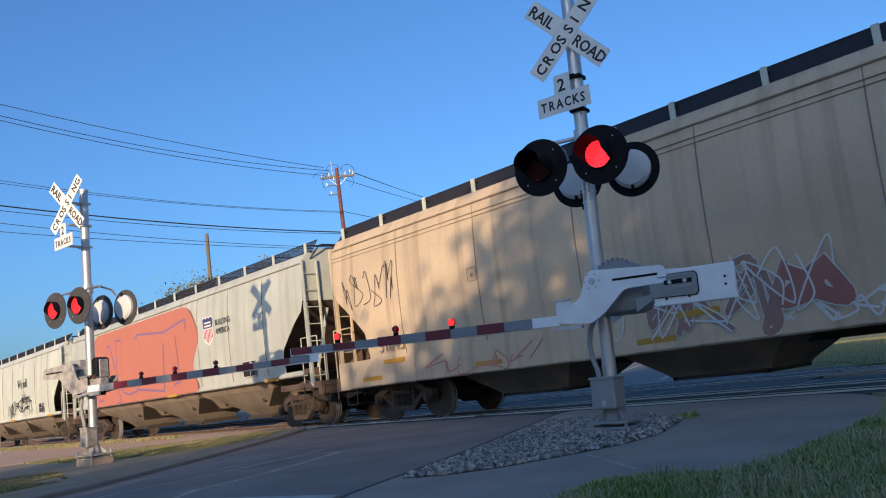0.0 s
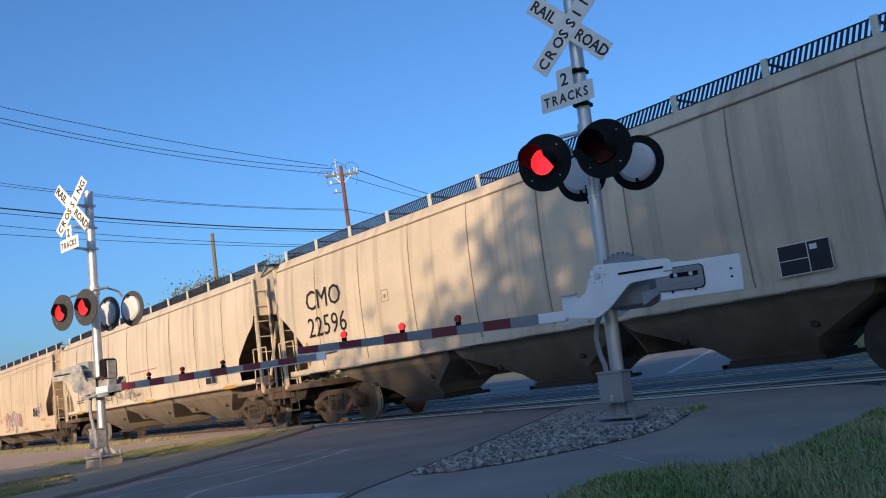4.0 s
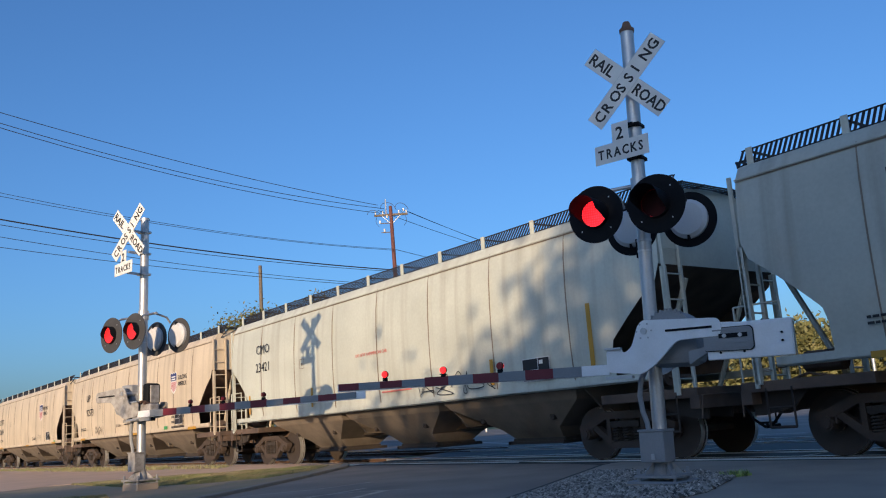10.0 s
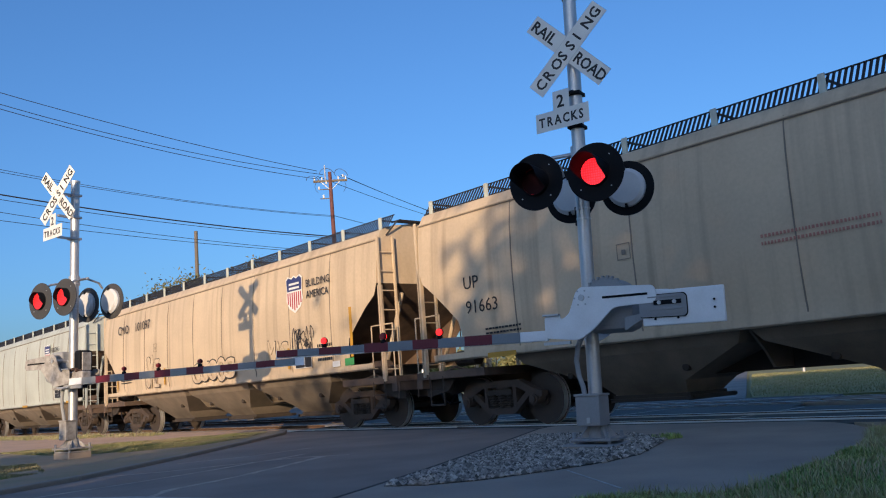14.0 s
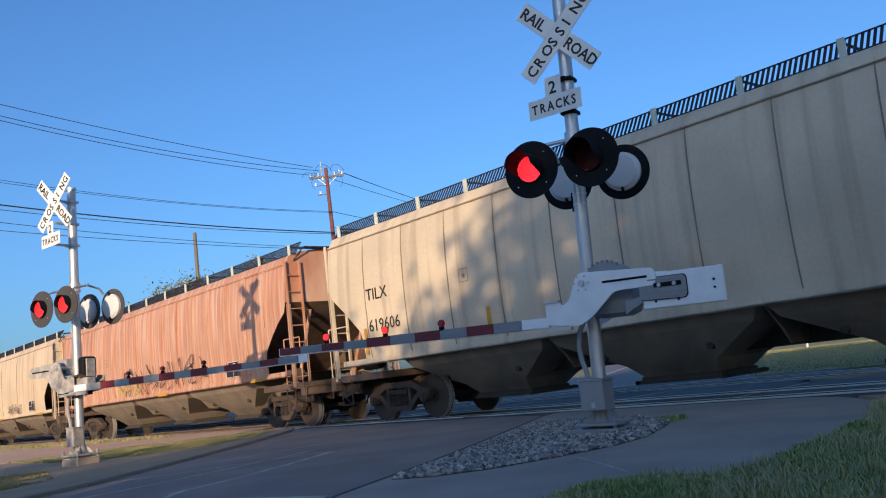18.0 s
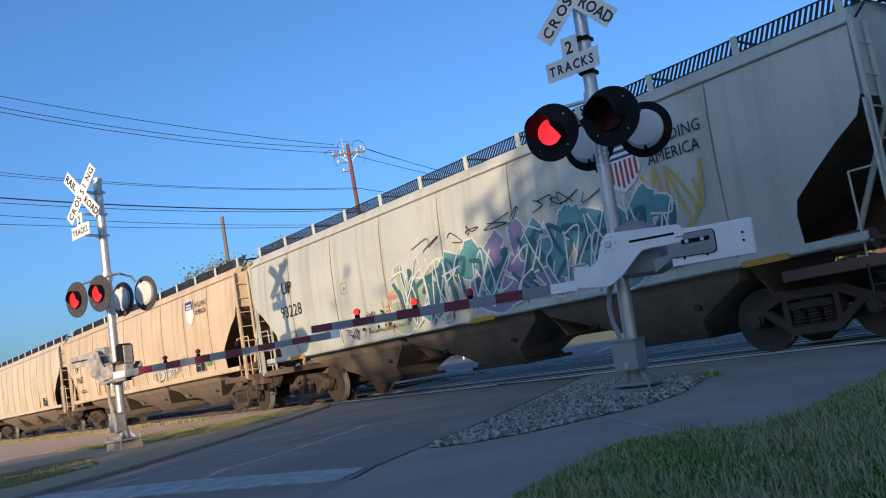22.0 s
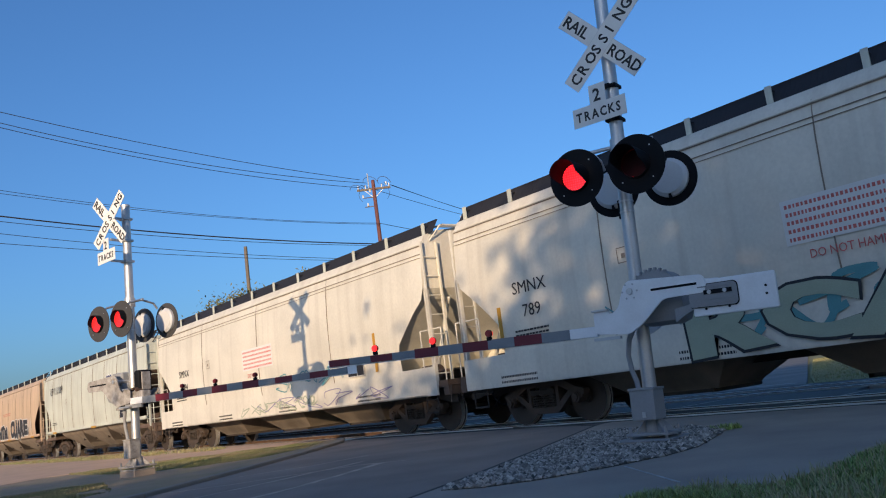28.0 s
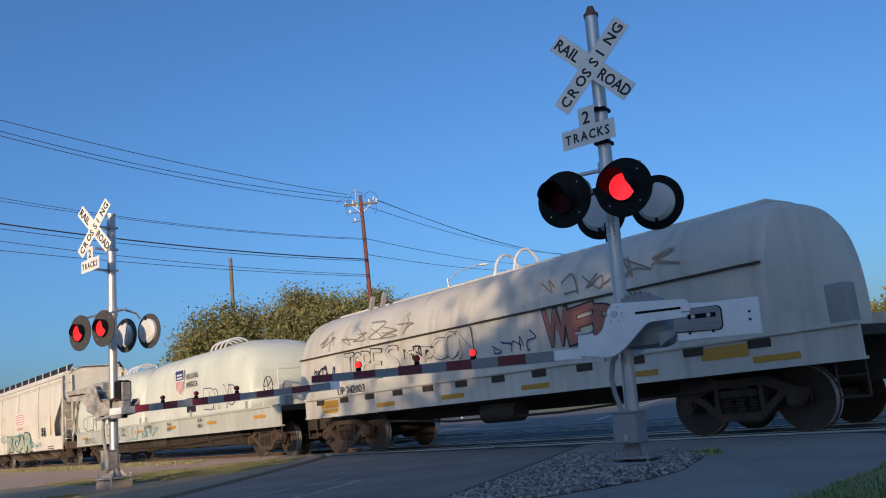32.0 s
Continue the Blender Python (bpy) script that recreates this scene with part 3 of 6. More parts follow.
def signal_lamp(parent, x, z, front, lit, name="signal_lamp", reach=0.36, board=None):
    """A round lamp on a black background disc; front: it faces the road's approach (-y)."""
    s = -1 if front else 1
    base = part(name, disc(bmesh.new(), 0, -0.006, 0.006, 0, 0.33, 40), board or black_paint, parent, "round black signal background" if front else "round black signal background seen from behind", pose(x, -0.42 if front else 0.54, z))
    bm = bmesh.new()
    tube(bm, (0, -s * 0.004, 0), (0, -s * 0.05, 0), 0.232, 32)
    tube(bm, (0, -s * 0.09, 0), (0, -s * 0.05, 0), 0.19, 32, 0.232) if s > 0 else tube(bm, (0, 0.05, 0), (0, 0.09, 0), 0.232, 32, 0.19)
    smooth(part("lamp_housing", bm, lamp_grey, base, "pale grey lamp housing"))
    for kz in (0.22, -0.22):
        part("hinge_knob", box(bmesh.new(), -0.015, 0.015, -s * 0.03, -s * 0.085, kz - 0.025, kz + 0.025, 0.004), black_paint, base)
    bm = bmesh.new()
    n = 26
    r, d = 0.162, reach
    for i in range(n):
        a0, a1 = radians(-30 + 240 * i / n), radians(-30 + 240 * (i + 1) / n)
        l0, l1 = [d * min(1.0, max(0.2, 1.0 + 1.6 * math.sin(a))) for a in (a0, a1)]
        q = [(r * math.cos(a0), s * 0.006, r * math.sin(a0)), (r * math.cos(a1), s * 0.006, r * math.sin(a1)), (r * math.cos(a1) * 0.98, s * l1, r * math.sin(a1)), (r * math.cos(a0) * 0.98, s * l0, r * math.sin(a0))]
        bm.faces.new([bm.verts.new(p) for p in q])
    for i in range(30):
        a0, a1 = 2 * math.pi * i / 30, 2 * math.pi * (i + 1) / 30
        q = [(0.16 * math.cos(a0), s * 0.006, 0.16 * math.sin(a0)), (0.16 * math.cos(a1), s * 0.006, 0.16 * math.sin(a1)), (0.157 * math.cos(a1), s * 0.058, 0.157 * math.sin(a1)), (0.157 * math.cos(a0), s * 0.058, 0.157 * math.sin(a0))]
        bm.faces.new([bm.verts.new(p) for p in q])
    bmesh.ops.remove_doubles(bm, verts=bm.verts, dist=0.0005)
    bmesh.ops.solidify(bm, geom=bm.faces, thickness=0.004)
    part("hood", bm, black_paint, base, "black half-round hood")
    bm = disc(bmesh.new(), 0, -0.02, -0.002, 0, 0.148, 32)
    me_lens = part("lens", bm, lit, base, "red lens", pose(0, s * 0.02 if not front else -0.03, 0))
    if front:
        me_lens.data.materials.append(lens_dark)
        bm = bmesh.new()
        tube(bm, (0, 0.002, 0), (0, 0.02, 0), 0.148, 32)
        nb = bmesh.new()
        nb.from_mesh(me_lens.data)
        for f in nb.faces:
            f.material_index = 0
        off = len(nb.faces)
        tmp = bpy.data.meshes.new("tmp")
        bm.to_mesh(tmp)
        bm.free()
        nb.from_mesh(tmp)
        bpy.data.meshes.remove(tmp)
        nb.faces.ensure_lookup_table()
        for f in nb.faces[off:]:
            f.material_index = 1
        nb.to_mesh(me_lens.data)
        nb.free()
    else:
        me_lens.data.materials[0] = lens_dark
    for k in range(4):
        a = radians(45 + 90 * k)
        part("bolt", disc(bmesh.new(), 0.25 * math.cos(a), s * 0.006, s * 0.012, 0.25 * math.sin(a), 0.008, 6), galvanised, base)
    return me_lens


def crossbuck(parent, z, y):
    for ang, words, dy, gap in ((-45, ("RAIL", "ROAD"), 0.0, 0.18), (45, ("CROSSING",), -0.006, 0.0)):
        bm = box(bmesh.new(), -0.61, 0.61, -0.003, 0.003, -0.114, 0.114)
        b = part("crossbuck_blade", bm, sign_white, parent, "white crossbuck blade with black letters", pose(0, y + dy, z) @ pose(0, 0, 0, 0, -ang, 0))
        rim = bmesh.new()
        for z0 in (-0.114, 0.109):
            box(rim, -0.61, 0.61, -0.0045, -0.003, z0, z0 + 0.005)
        part("blade_edge", rim, lamp_grey, b)
        if len(words) == 2:
            lettering("RAIL", 0.185, letter_black, b, pose(-0.585, -0.006, -0.065, 90, 0, 0), width=1.02)
            lettering("ROAD", 0.185, letter_black, b, pose(0.135, -0.006, -0.065, 90, 0, 0), width=0.92)
        else:
            for i, ch in enumerate("CROSSING"):
                lettering(ch, 0.185, letter_black, b, pose(-0.565 + i * 0.145, -0.006, -0.065, 90, 0, 0), width=0.95)


def tracks_sign(parent, x, z, y):
    bm = prism(bmesh.new(), [(-0.36, -0.115), (0.36, -0.115), (0.36, 0.115), (0.11, 0.115), (0.11, 0.34), (-0.11, 0.34), (-0.11, 0.115), (-0.36, 0.115)], "y", -0.003, 0.003)
    s = part("tracks_sign", bm, sign_white, parent, "white plate under the crossbuck", pose(x, y, z, 0, 0, -9))
    for i, ch in enumerate("TRACKS"):
        lettering(ch, 0.155, letter_black, s, pose(-0.315 + i * 0.109, -0.005, -0.055, 90, 0, 0), width=0.85)
    lettering("2", 0.21, letter_black, s, pose(-0.06, -0.005, 0.14, 90, 0, 0))


def rounded(pts, r, n=4):
    """An outline with its corners rounded off."""
    out = []
    for i, p in enumerate(pts):
        a, p, b = Vector(pts[i - 1]), Vector(p), Vector(pts[(i + 1) % len(pts)])
        k = min(r, (a - p).length * 0.45, (b - p).length * 0.45)
        u, v = p + (a - p).normalized() * k, p + (b - p).normalized() * k
        for j in range(n + 1):
            t = j / n
            q = u * (1 - t) ** 2 + p * 2 * t * (1 - t) + v * t * t
            out.append((q.x, q.y))
    return out


def gate_outline(flip):
    pts = [(-0.40, 1.46), (-0.40, 1.21), (0.0, 1.17), (0.16, 1.26), (0.42, 1.50), (0.76, 1.51), (0.87, 1.51), (0.90, 1.60), (0.87, 1.70), (0.05, 1.75), (-0.01, 1.70), (-0.10, 1.47), (-0.17, 1.42), (-0.21, 1.42), (-0.22, 1.465)]
    return rounded([(-x if flip else x, z) for x, z in pts], 0.055)


def far_mechanism(e):
    """The exposed castings on the sunlit signal."""
    part("motor_box", box(bmesh.new(), -0.36, -0.04, -0.20, 0.16, 1.30, 1.80, 0.03), grey_box, e, "weathered grey motor box")
    for z in (1.48, 1.66):
        smooth(part("round_fitting", tube(bmesh.new(), (-0.14, -0.30, z), (-0.14, -0.18, z), 0.075, 14, 0.085), old_white, e))
    part("clamp_frame", prism(bmesh.new(), [(-0.16, 1.13), (0.24, 1.13), (0.24, 1.42), (-0.16, 1.42)], "y", -0.20, 0.12), black_paint, e)
    for z in (1.12, 1.40):
        part("frame_bar", box(bmesh.new(), -0.20, 0.28, -0.26, -0.19, z, z + 0.05, 0.008), old_white, e)
    part("arm_adapter", box(bmesh.new(), 0.24, 0.66, -0.30, -0.10, 1.20, 1.42, 0.03), old_white, e, "weathered arm adapter casting")
    part("adapter_plate", box(bmesh.new(), 0.20, 0.68, -0.34, -0.30, 1.12, 1.20, 0.006), grey_box, e)
    part("relay_case", box(bmesh.new(), 0.22, 0.40, -0.16, 0.12, 1.42, 1.80, 0.05), black_paint, e, "dark rounded relay case")
    part("case_strip", box(bmesh.new(), 0.40, 0.43, -0.12, 0.06, 1.44, 1.76, 0.01), old_white, e)
    for x, z in ((0.30, 1.44), (0.42, 1.46), (0.52, 1.43), (0.36, 1.16)):
        part("bolt", tube(bmesh.new(), (x, -0.33, z), (x, -0.22, z), 0.025, 8), rail_rust, e)


def signal_mast(name, place, lean, flip, arm_tip, lit, label, white, tall, sign, lamps):
    up = Vector((lean[0], lean[1], 1)).normalized()
    turn = Vector((0, 0, 1)).rotation_difference(up).to_matrix().to_4x4()
    e = holder(name, Matrix.Translation(place) @ turn @ pose(0, 0, 0, 0, 0, 17.6), label, "railway signal", "crossing signals")
    f = -1 if flip else 1
    bm = tube(bmesh.new(), (0, 0, 0.05), (0, 0, tall), 0.078, 20)
    smooth(part("mast", bm, galvanised, e, "grey galvanised steel mast"))
    bm = tube(bmesh.new(), (0, 0, tall), (0, 0, tall + 0.04), 0.088, 20)
    if not flip:
        tube(bm, (0, 0, tall + 0.04), (0, 0, tall + 0.13), 0.07, 16, 0.04)
    part("mast_cap", bm, timber if not flip else galvanised, e, "worn cap on the mast")
    sign_y, sign_z, plate_z = sign
    crossbuck(e, sign_z, sign_y)
    tracks_sign(e, -0.12, plate_z, sign_y - 0.01)
    for z in (sign_z + 0.05, plate_z + 0.30, plate_z - 0.10):
        bm = box(bmesh.new(), -0.09, 0.09, -0.10, 0.09, z - 0.022, z + 0.022, 0.008)
        box(bm, -0.03, 0.03, sign_y + 0.01, -0.09, z - 0.018, z + 0.018)
        part("sign_bracket", bm, galvanised if flip else black_paint, e, "bracket clamped to the mast")
    bm = tube(bmesh.new(), (-lamps[0] - 0.05, 0, lamps[1] + 0.36), (lamps[0] + 0.05, 0, lamps[1] + 0.36), 0.024, 10)
    part("crossarm", bm, galvanised, e, "thin steel arm carrying the lamps")
    lx, lz = lamps
    bm = tube(bmesh.new(), (0, 0, lz + 0.28), (0, 0, lz + 0.44), 0.10, 16)
    part("junction_box", bm, galvanised, e)
    for x in (-lx, lx):
        for s in (-1, 1):
            bm = tube(bmesh.new(), (x, 0, lz + 0.36), (x, s * 0.26, lz + 0.3), 0.02, 8)
            tube(bm, (x, s * 0.26, lz + 0.3), (x, s * 0.34, lz + 0.2), 0.02, 8)
            part("lamp_hanger", bm, galvanised, e)
    kw = {"reach": 0.13, "board": sunlit_dusty_black} if flip else {}
    left = signal_lamp(e, -lx - 0.02, lz, True, lit, **kw)
    right = signal_lamp(e, lx - 0.02, lz, True, lit, **kw)
    signal_lamp(e, -lx, lz - 0.02, False, lit, **kw)
    signal_lamp(e, lx, lz - 0.02, False, lit, **kw)
    for z in (2.68, 2.56):
        part("mast_clamp", tube(bmesh.new(), (0, 0, z), (0, 0, z + 0.02), 0.084, 16), lamp_grey, e)
    part("conduit", box(bmesh.new(), -0.10, -0.07, -0.02, 0.02, 2.5, 2.72, 0.005), black_paint, e)
    # mechanism
    bm = box(bmesh.new(), f * 0.0, f * 0.60, -0.22, 0.18, 1.24, 1.66, 0.13)
    if not flip:
        tube(bm, (f * 0.27, -0.20, 1.58), (f * 0.27, 0.16, 1.58), 0.27, 28)
    smooth(part("gate_mechanism", bm, grey_box, e, "grey rounded gate motor housing"))
    for k in range(0 if flip else 7):
        a = radians(50 + 12 * k)
        part("housing_lug", box(bmesh.new(), -0.012, 0.012, -0.21, -0.15, -0.02, 0.02, 0.004), grey_box, e, m=pose(f * (0.27 - 0.27 * math.cos(a)), 0, 1.58 + 0.27 * math.sin(a)))
    bm = prism(bmesh.new(), gate_outline(flip), "y", -0.37, -0.345)
    bmesh.ops.bevel(bm, geom=[x for x in bm.edges if abs(x.verts[0].co.y - x.verts[1].co.y) < 0.001], offset=0.004, segments=1, affect="EDGES")
    part("arm_bracket", bm, white, e, "white cranked arm bracket")
    bm = prism(bmesh.new(), gate_outline(flip), "y", 0.24, 0.265)
    part("arm_bracket", bm, white, e, "white cranked arm bracket")
    bm = box(bmesh.new(), f * 0.30, f * 0.80, -0.375, -0.368, 1.60, 1.625)
    for z0, z1, x1 in ((1.455, 1.475, -0.22), (1.135, 1.165, -0.10)):
        part("bracket_flange", box(bmesh.new(), f * -0.41, f * x1, -0.40, -0.34, z0, z1), galvanised, e, "thin bolted flange")
    part("bracket_slot", bm, black_paint, e, "long dark slot")
    part("shaft", tube(bmesh.new(), (f * 0.06, -0.39, 1.63), (f * 0.06, 0.3, 1.63), 0.035, 14), galvanised, e)
    for k in range(6):
        a = radians(60 * k)
        part("bolt", tube(bmesh.new(), (f * 0.06 + 0.085 * math.cos(a), -0.378, 1.63 + 0.085 * math.sin(a)), (f * 0.06 + 0.085 * math.cos(a), -0.37, 1.63 + 0.085 * math.sin(a)), 0.011, 6), galvanised, e)
    if flip:
        far_mechanism(e)
    else:
        bm = box(bmesh.new(), 0.72, 1.58, -0.34, -0.29, 1.27, 1.64, 0.012)
        cw = part("counterweight", bm, white, e, "white counterweight plate on the gate arm")
        bm = prism(bmesh.new(), rounded([(0.70, 1.365), (1.17, 1.355), (1.20, 1.385), (1.20, 1.56), (1.17, 1.59), (0.70, 1.59)], 0.03), "y", -0.365, -0.342)
        part("weight_back", prism(bmesh.new(), rounded([(0.70, 1.357), (1.18, 1.347), (1.208, 1.38), (1.208, 1.565), (1.18, 1.598), (0.70, 1.598)], 0.03), "y", -0.352, -0.341), black_paint, cw, "dark backing plate")
        part("weight_slot", box(bmesh.new(), 0.86, 1.15, -0.372, -0.364, 1.485, 1.53), black_paint, cw, "dark slot")
        part("weight_block", bm, block_grey, cw, "dark grey sliding clamp")
        for z in (1.385, 1.43, 1.56):
            part("weight_rib", box(bmesh.new(), 0.80, 1.17, -0.373, -0.364, z, z + 0.014), block_grey, cw)
        for x in (0.92, 1.08):
            part("bolt", tube(bmesh.new(), (x, -0.385, 1.507), (x, -0.364, 1.507), 0.022, 8), galvanised, cw)
        for x, z in ((1.48, 1.5), (1.48, 1.42), (0.86, 1.34), (1.1, 1.34)):
            part("bolt", tube(bmesh.new(), (x, -0.352, z), (x, -0.338, z), 0.013, 6), black_paint, cw)
        part("clamp_arm", prism(bmesh.new(), [(0.52, 1.38), (0.74, 1.42), (0.74, 1.36), (0.62, 1.30), (0.52, 1.24)], "y", -0.33, -0.25), grey_box, e)
    part("arm_saddle", box(bmesh.new(), f * -0.72, f * -0.38, -0.36, -0.31, 1.185, 1.30, 0.006), aluminium, e)
    # gate arm in striped sections
    arm = part("gate_arm", box(bmesh.new(), f * -0.6, f * arm_tip, -0.325, -0.315, 1.18, 1.29), aluminium, e, "long gate arm with red and white stripes")
    n = int((abs(arm_tip) - 0.7) / 0.37)
    for i in range(n):
        a, b = 0.72 + i * 0.37, 0.72 + (i + 1) * 0.37
        k = 0.0 if i < n * 0.55 else 0.012
        bm = box(bmesh.new(), f * -a, f * -b, -0.345, -0.325, 1.185 + k, 1.30 - k)
        part("stripe", bm, arm_red if i % 2 else arm_greyed_white, arm, "red reflective stripe" if i % 2 else "white reflective stripe coloured shaded grey")
    arm_lenses = []
    for k, a in enumerate((1.81, 2.65, 3.6)):
        bm = box(bmesh.new(), f * -a - 0.03, f * -a + 0.03, -0.35, -0.31, 1.29, 1.335, 0.005)
        lamp = part("arm_lamp", bm, black_paint, arm, "small lamp on the gate arm")
        r = 0.034 if flip else 0.042
        bm = tube(bmesh.new(), (0, -0.028, 0), (0, 0, 0), r * 0.92, 16, r)
        tube(bm, (0, 0, 0), (0, 0.028, 0), r, 16, r * 0.92)
        for fc in bm.faces:
            fc.material_index = 1 if fc.calc_center_median().y > 0.0005 else 0
        lens = part("arm_lens", bm, arm_dim if flip else arm_lit, lamp, "red arm lens", pose(f * -a, -0.33, 1.375))
        lens.data.materials.append(arm_dim)
        part("lens_ring", tube(bmesh.new(), (f * -a, -0.335, 1.375), (f * -a, -0.325, 1.375), r + 0.006, 16), black_paint, lamp)
        arm_lenses.append(lens)
    # foot
    foot, w = (old_white, 0.22) if flip else (grey_box, 0.31)
    b = 0.11 if flip else 0.15
    bm = box(bmesh.new(), -b, b - 0.02, -b - 0.09, b - 0.09, 0.24, 0.56, 0.012)
    fb = part("foot_box", bm, foot, e, "grey steel junction box at the mast foot")
    part("box_lid", box(bmesh.new(), -b - 0.01, b - 0.01, -b - 0.10, b - 0.08, 0.56, 0.585, 0.006), foot, fb)
    part("box_latch", box(bmesh.new(), -0.02, 0.02, -0.255, -0.24, 0.27, 0.33), galvanised, fb)
    bm = tube(bmesh.new(), (0, 0, 0.06), (0, 0, 0.26), 0.13, 20, 0.09)
    smooth(part("mast_base", bm, foot, e, "flared cast mast base"))
    part("base_plate", box(bmesh.new(), -0.24, 0.24, -0.24, 0.24, 0.075, 0.105, 0.006), foot, e)
    part("lower_plate", box(bmesh.new(), 0.01 - w, w - 0.01, 0.01 - w, w - 0.01, 0.02, 0.045, 0.006), foot, e)
    for k in range(4):
        part("base_rib", prism(bmesh.new(), [(0.08, 0.10), (0.22, 0.10), (0.20, 0.14), (0.08, 0.26)], "y", -0.012, 0.012), foot, e, m=pose(0, 0, 0, 0, 0, 45 + 90 * k))
    part("foundation", box(bmesh.new(), -w, w, -w, w, -0.35, 0.018, 0.006), concrete, e, "concrete footing")
    for x in (-0.2, 0.2):
        for y in (-0.2, 0.2):
            part("anchor_bolt", tube(bmesh.new(), (x, y, 0.03), (x, y, 0.17), 0.02, 8), grey_box, e)
    bend = [(-0.05, -0.1, 1.26), (-0.12, -0.12, 1.12), (-0.15, -0.12, 0.95), (-0.13, -0.12, 0.78), (-0.09, -0.12, 0.66), (-0.08, -0.12, 0.57)]
    smooth(part("cable", sweep(bmesh.new(), bend, 0.03, 8), grey_box, e, "grey flexible conduit"))
    return left, right, arm_lenses


near_left, near_right, near_arm = signal_mast("crossing_signal", (0, -3.326, 0.02), (0.027, 0.022), False, -4.45, lens_lit, "steel crossing signal with crossbuck, red lamps and lowered gate", aluminium, 5.24, (-0.15, 4.57, 3.76), (0.36, 2.99))
signal_mast("crossing_signal", (-9.883, -5.804, 0.13), (0.005, 0.016), True, -5.7, lens_far, "sunlit crossing signal with crossbuck and lowered gate", old_white, 4.93, (-0.36, 4.64, 3.97), (0.35, 2.73))


# ---- freight cars ----
CARS = []
WHEELS = []
MESH = {}


def piece(name, key, build, material, parent, m=Matrix(), label=""):
    """A part whose mesh is shared by all alike parts."""
    k = (key, material.name)
    if k not in MESH:
        me = bpy.data.meshes.new(name)
        bm = build()
        bm.to_mesh(me)
        bm.free()
        me.materials.append(material)
        MESH[k] = me
    o = new(name, MESH[k])
    o.parent, o.matrix_basis = parent, m
    if label:
        o["label"] = label
    return o


def wheelset_mesh():
    bm = bmesh.new()
    tube(bm, (0, -0.9, 0), (0, 0.9, 0), 0.075, 12)
    for s in (-1, 1):
        y = s * 0.735
        tube(bm, (0, y - 0.06, 0), (0, y + 0.06, 0), 0.457, 36)
        tube(bm, (0, s * 0.655, 0), (0, s * 0.69, 0), 0.485, 36)
        tube(bm, (0, s * 0.79, 0), (0, s * 0.80, 0), 0.39, 30, 0.30) if s < 0 else tube(bm, (0, 0.79, 0), (0, 0.80, 0), 0.30, 30, 0.39)
        tube(bm, (0, s * 0.78, 0), (0, s * 0.86, 0), 0.13, 16)
        for k in range(3):
            a = radians(120 * k)
            tube(bm, (0.055 * math.cos(a), s * 0.86, 0.055 * math.sin(a)), (0.055 * math.cos(a), s * 0.885, 0.055 * math.sin(a)), 0.02, 6)
    for fc in bm.faces:
        c = fc.calc_center_median()
        if math.hypot(c.x, c.z) > 0.43:
            fc.material_index = 1
    return bm


def sideframe_mesh():
    """Arched casting: top chord, diagonal tension arms, spring seat, bearing ends."""
    bm = bmesh.new()
    prism(bm, [(-1.08, 0.60), (-0.86, 0.66), (-0.50, 0.83), (0.50, 0.83), (0.86, 0.66), (1.08, 0.60), (1.06, 0.50), (0.80, 0.54), (0.44, 0.70), (-0.44, 0.70), (-0.80, 0.54), (-1.06, 0.50)], "y", -0.08, 0.08)
    prism(bm, [(-0.84, 0.60), (-0.34, 0.20), (0.34, 0.20), (0.84, 0.60), (0.70, 0.62), (0.30, 0.32), (-0.30, 0.32), (-0.70, 0.62)], "y", -0.065, 0.065)
    for x in (-0.42, 0.34):
        prism(bm, [(x, 0.28), (x + 0.08, 0.28), (x + 0.08, 0.72), (x, 0.72)], "y", -0.07, 0.07)
    for x in (-0.89, 0.89):
        tube(bm, (x, -0.13, 0.457), (x, 0.06, 0.457), 0.10, 16)
        tube(bm, (x, -0.16, 0.457), (x, -0.13, 0.457), 0.07, 12)
        for k in range(3):
            a = radians(30 + 120 * k)
            tube(bm, (x + 0.062 * math.cos(a), -0.15, 0.457 + 0.062 * math.sin(a)), (x + 0.062 * math.cos(a), -0.128, 0.457 + 0.062 * math.sin(a)), 0.016, 6)
        prism(bm, [(x - 0.14, 0.62), (x + 0.14, 0.62), (x + 0.13, 0.45), (x + 0.10, 0.45), (x + 0.10, 0.54), (x - 0.10, 0.54), (x - 0.10, 0.45), (x - 0.13, 0.45)], "y", -0.075, 0.075)
    return bm


def spring_mesh():
    bm = bmesh.new()
    for x in (-0.23, 0.0, 0.23):
        pts = [(x + 0.085 * math.cos(a * 1.05), 0.085 * math.sin(a * 1.05), 0.30 + 0.0075 * a) for a in range(0, 36)]
        sweep(bm, pts, 0.018, 5)
    box(bm, -0.32, 0.32, -0.09, 0.09, 0.56, 0.66, 0.01)
    return bm


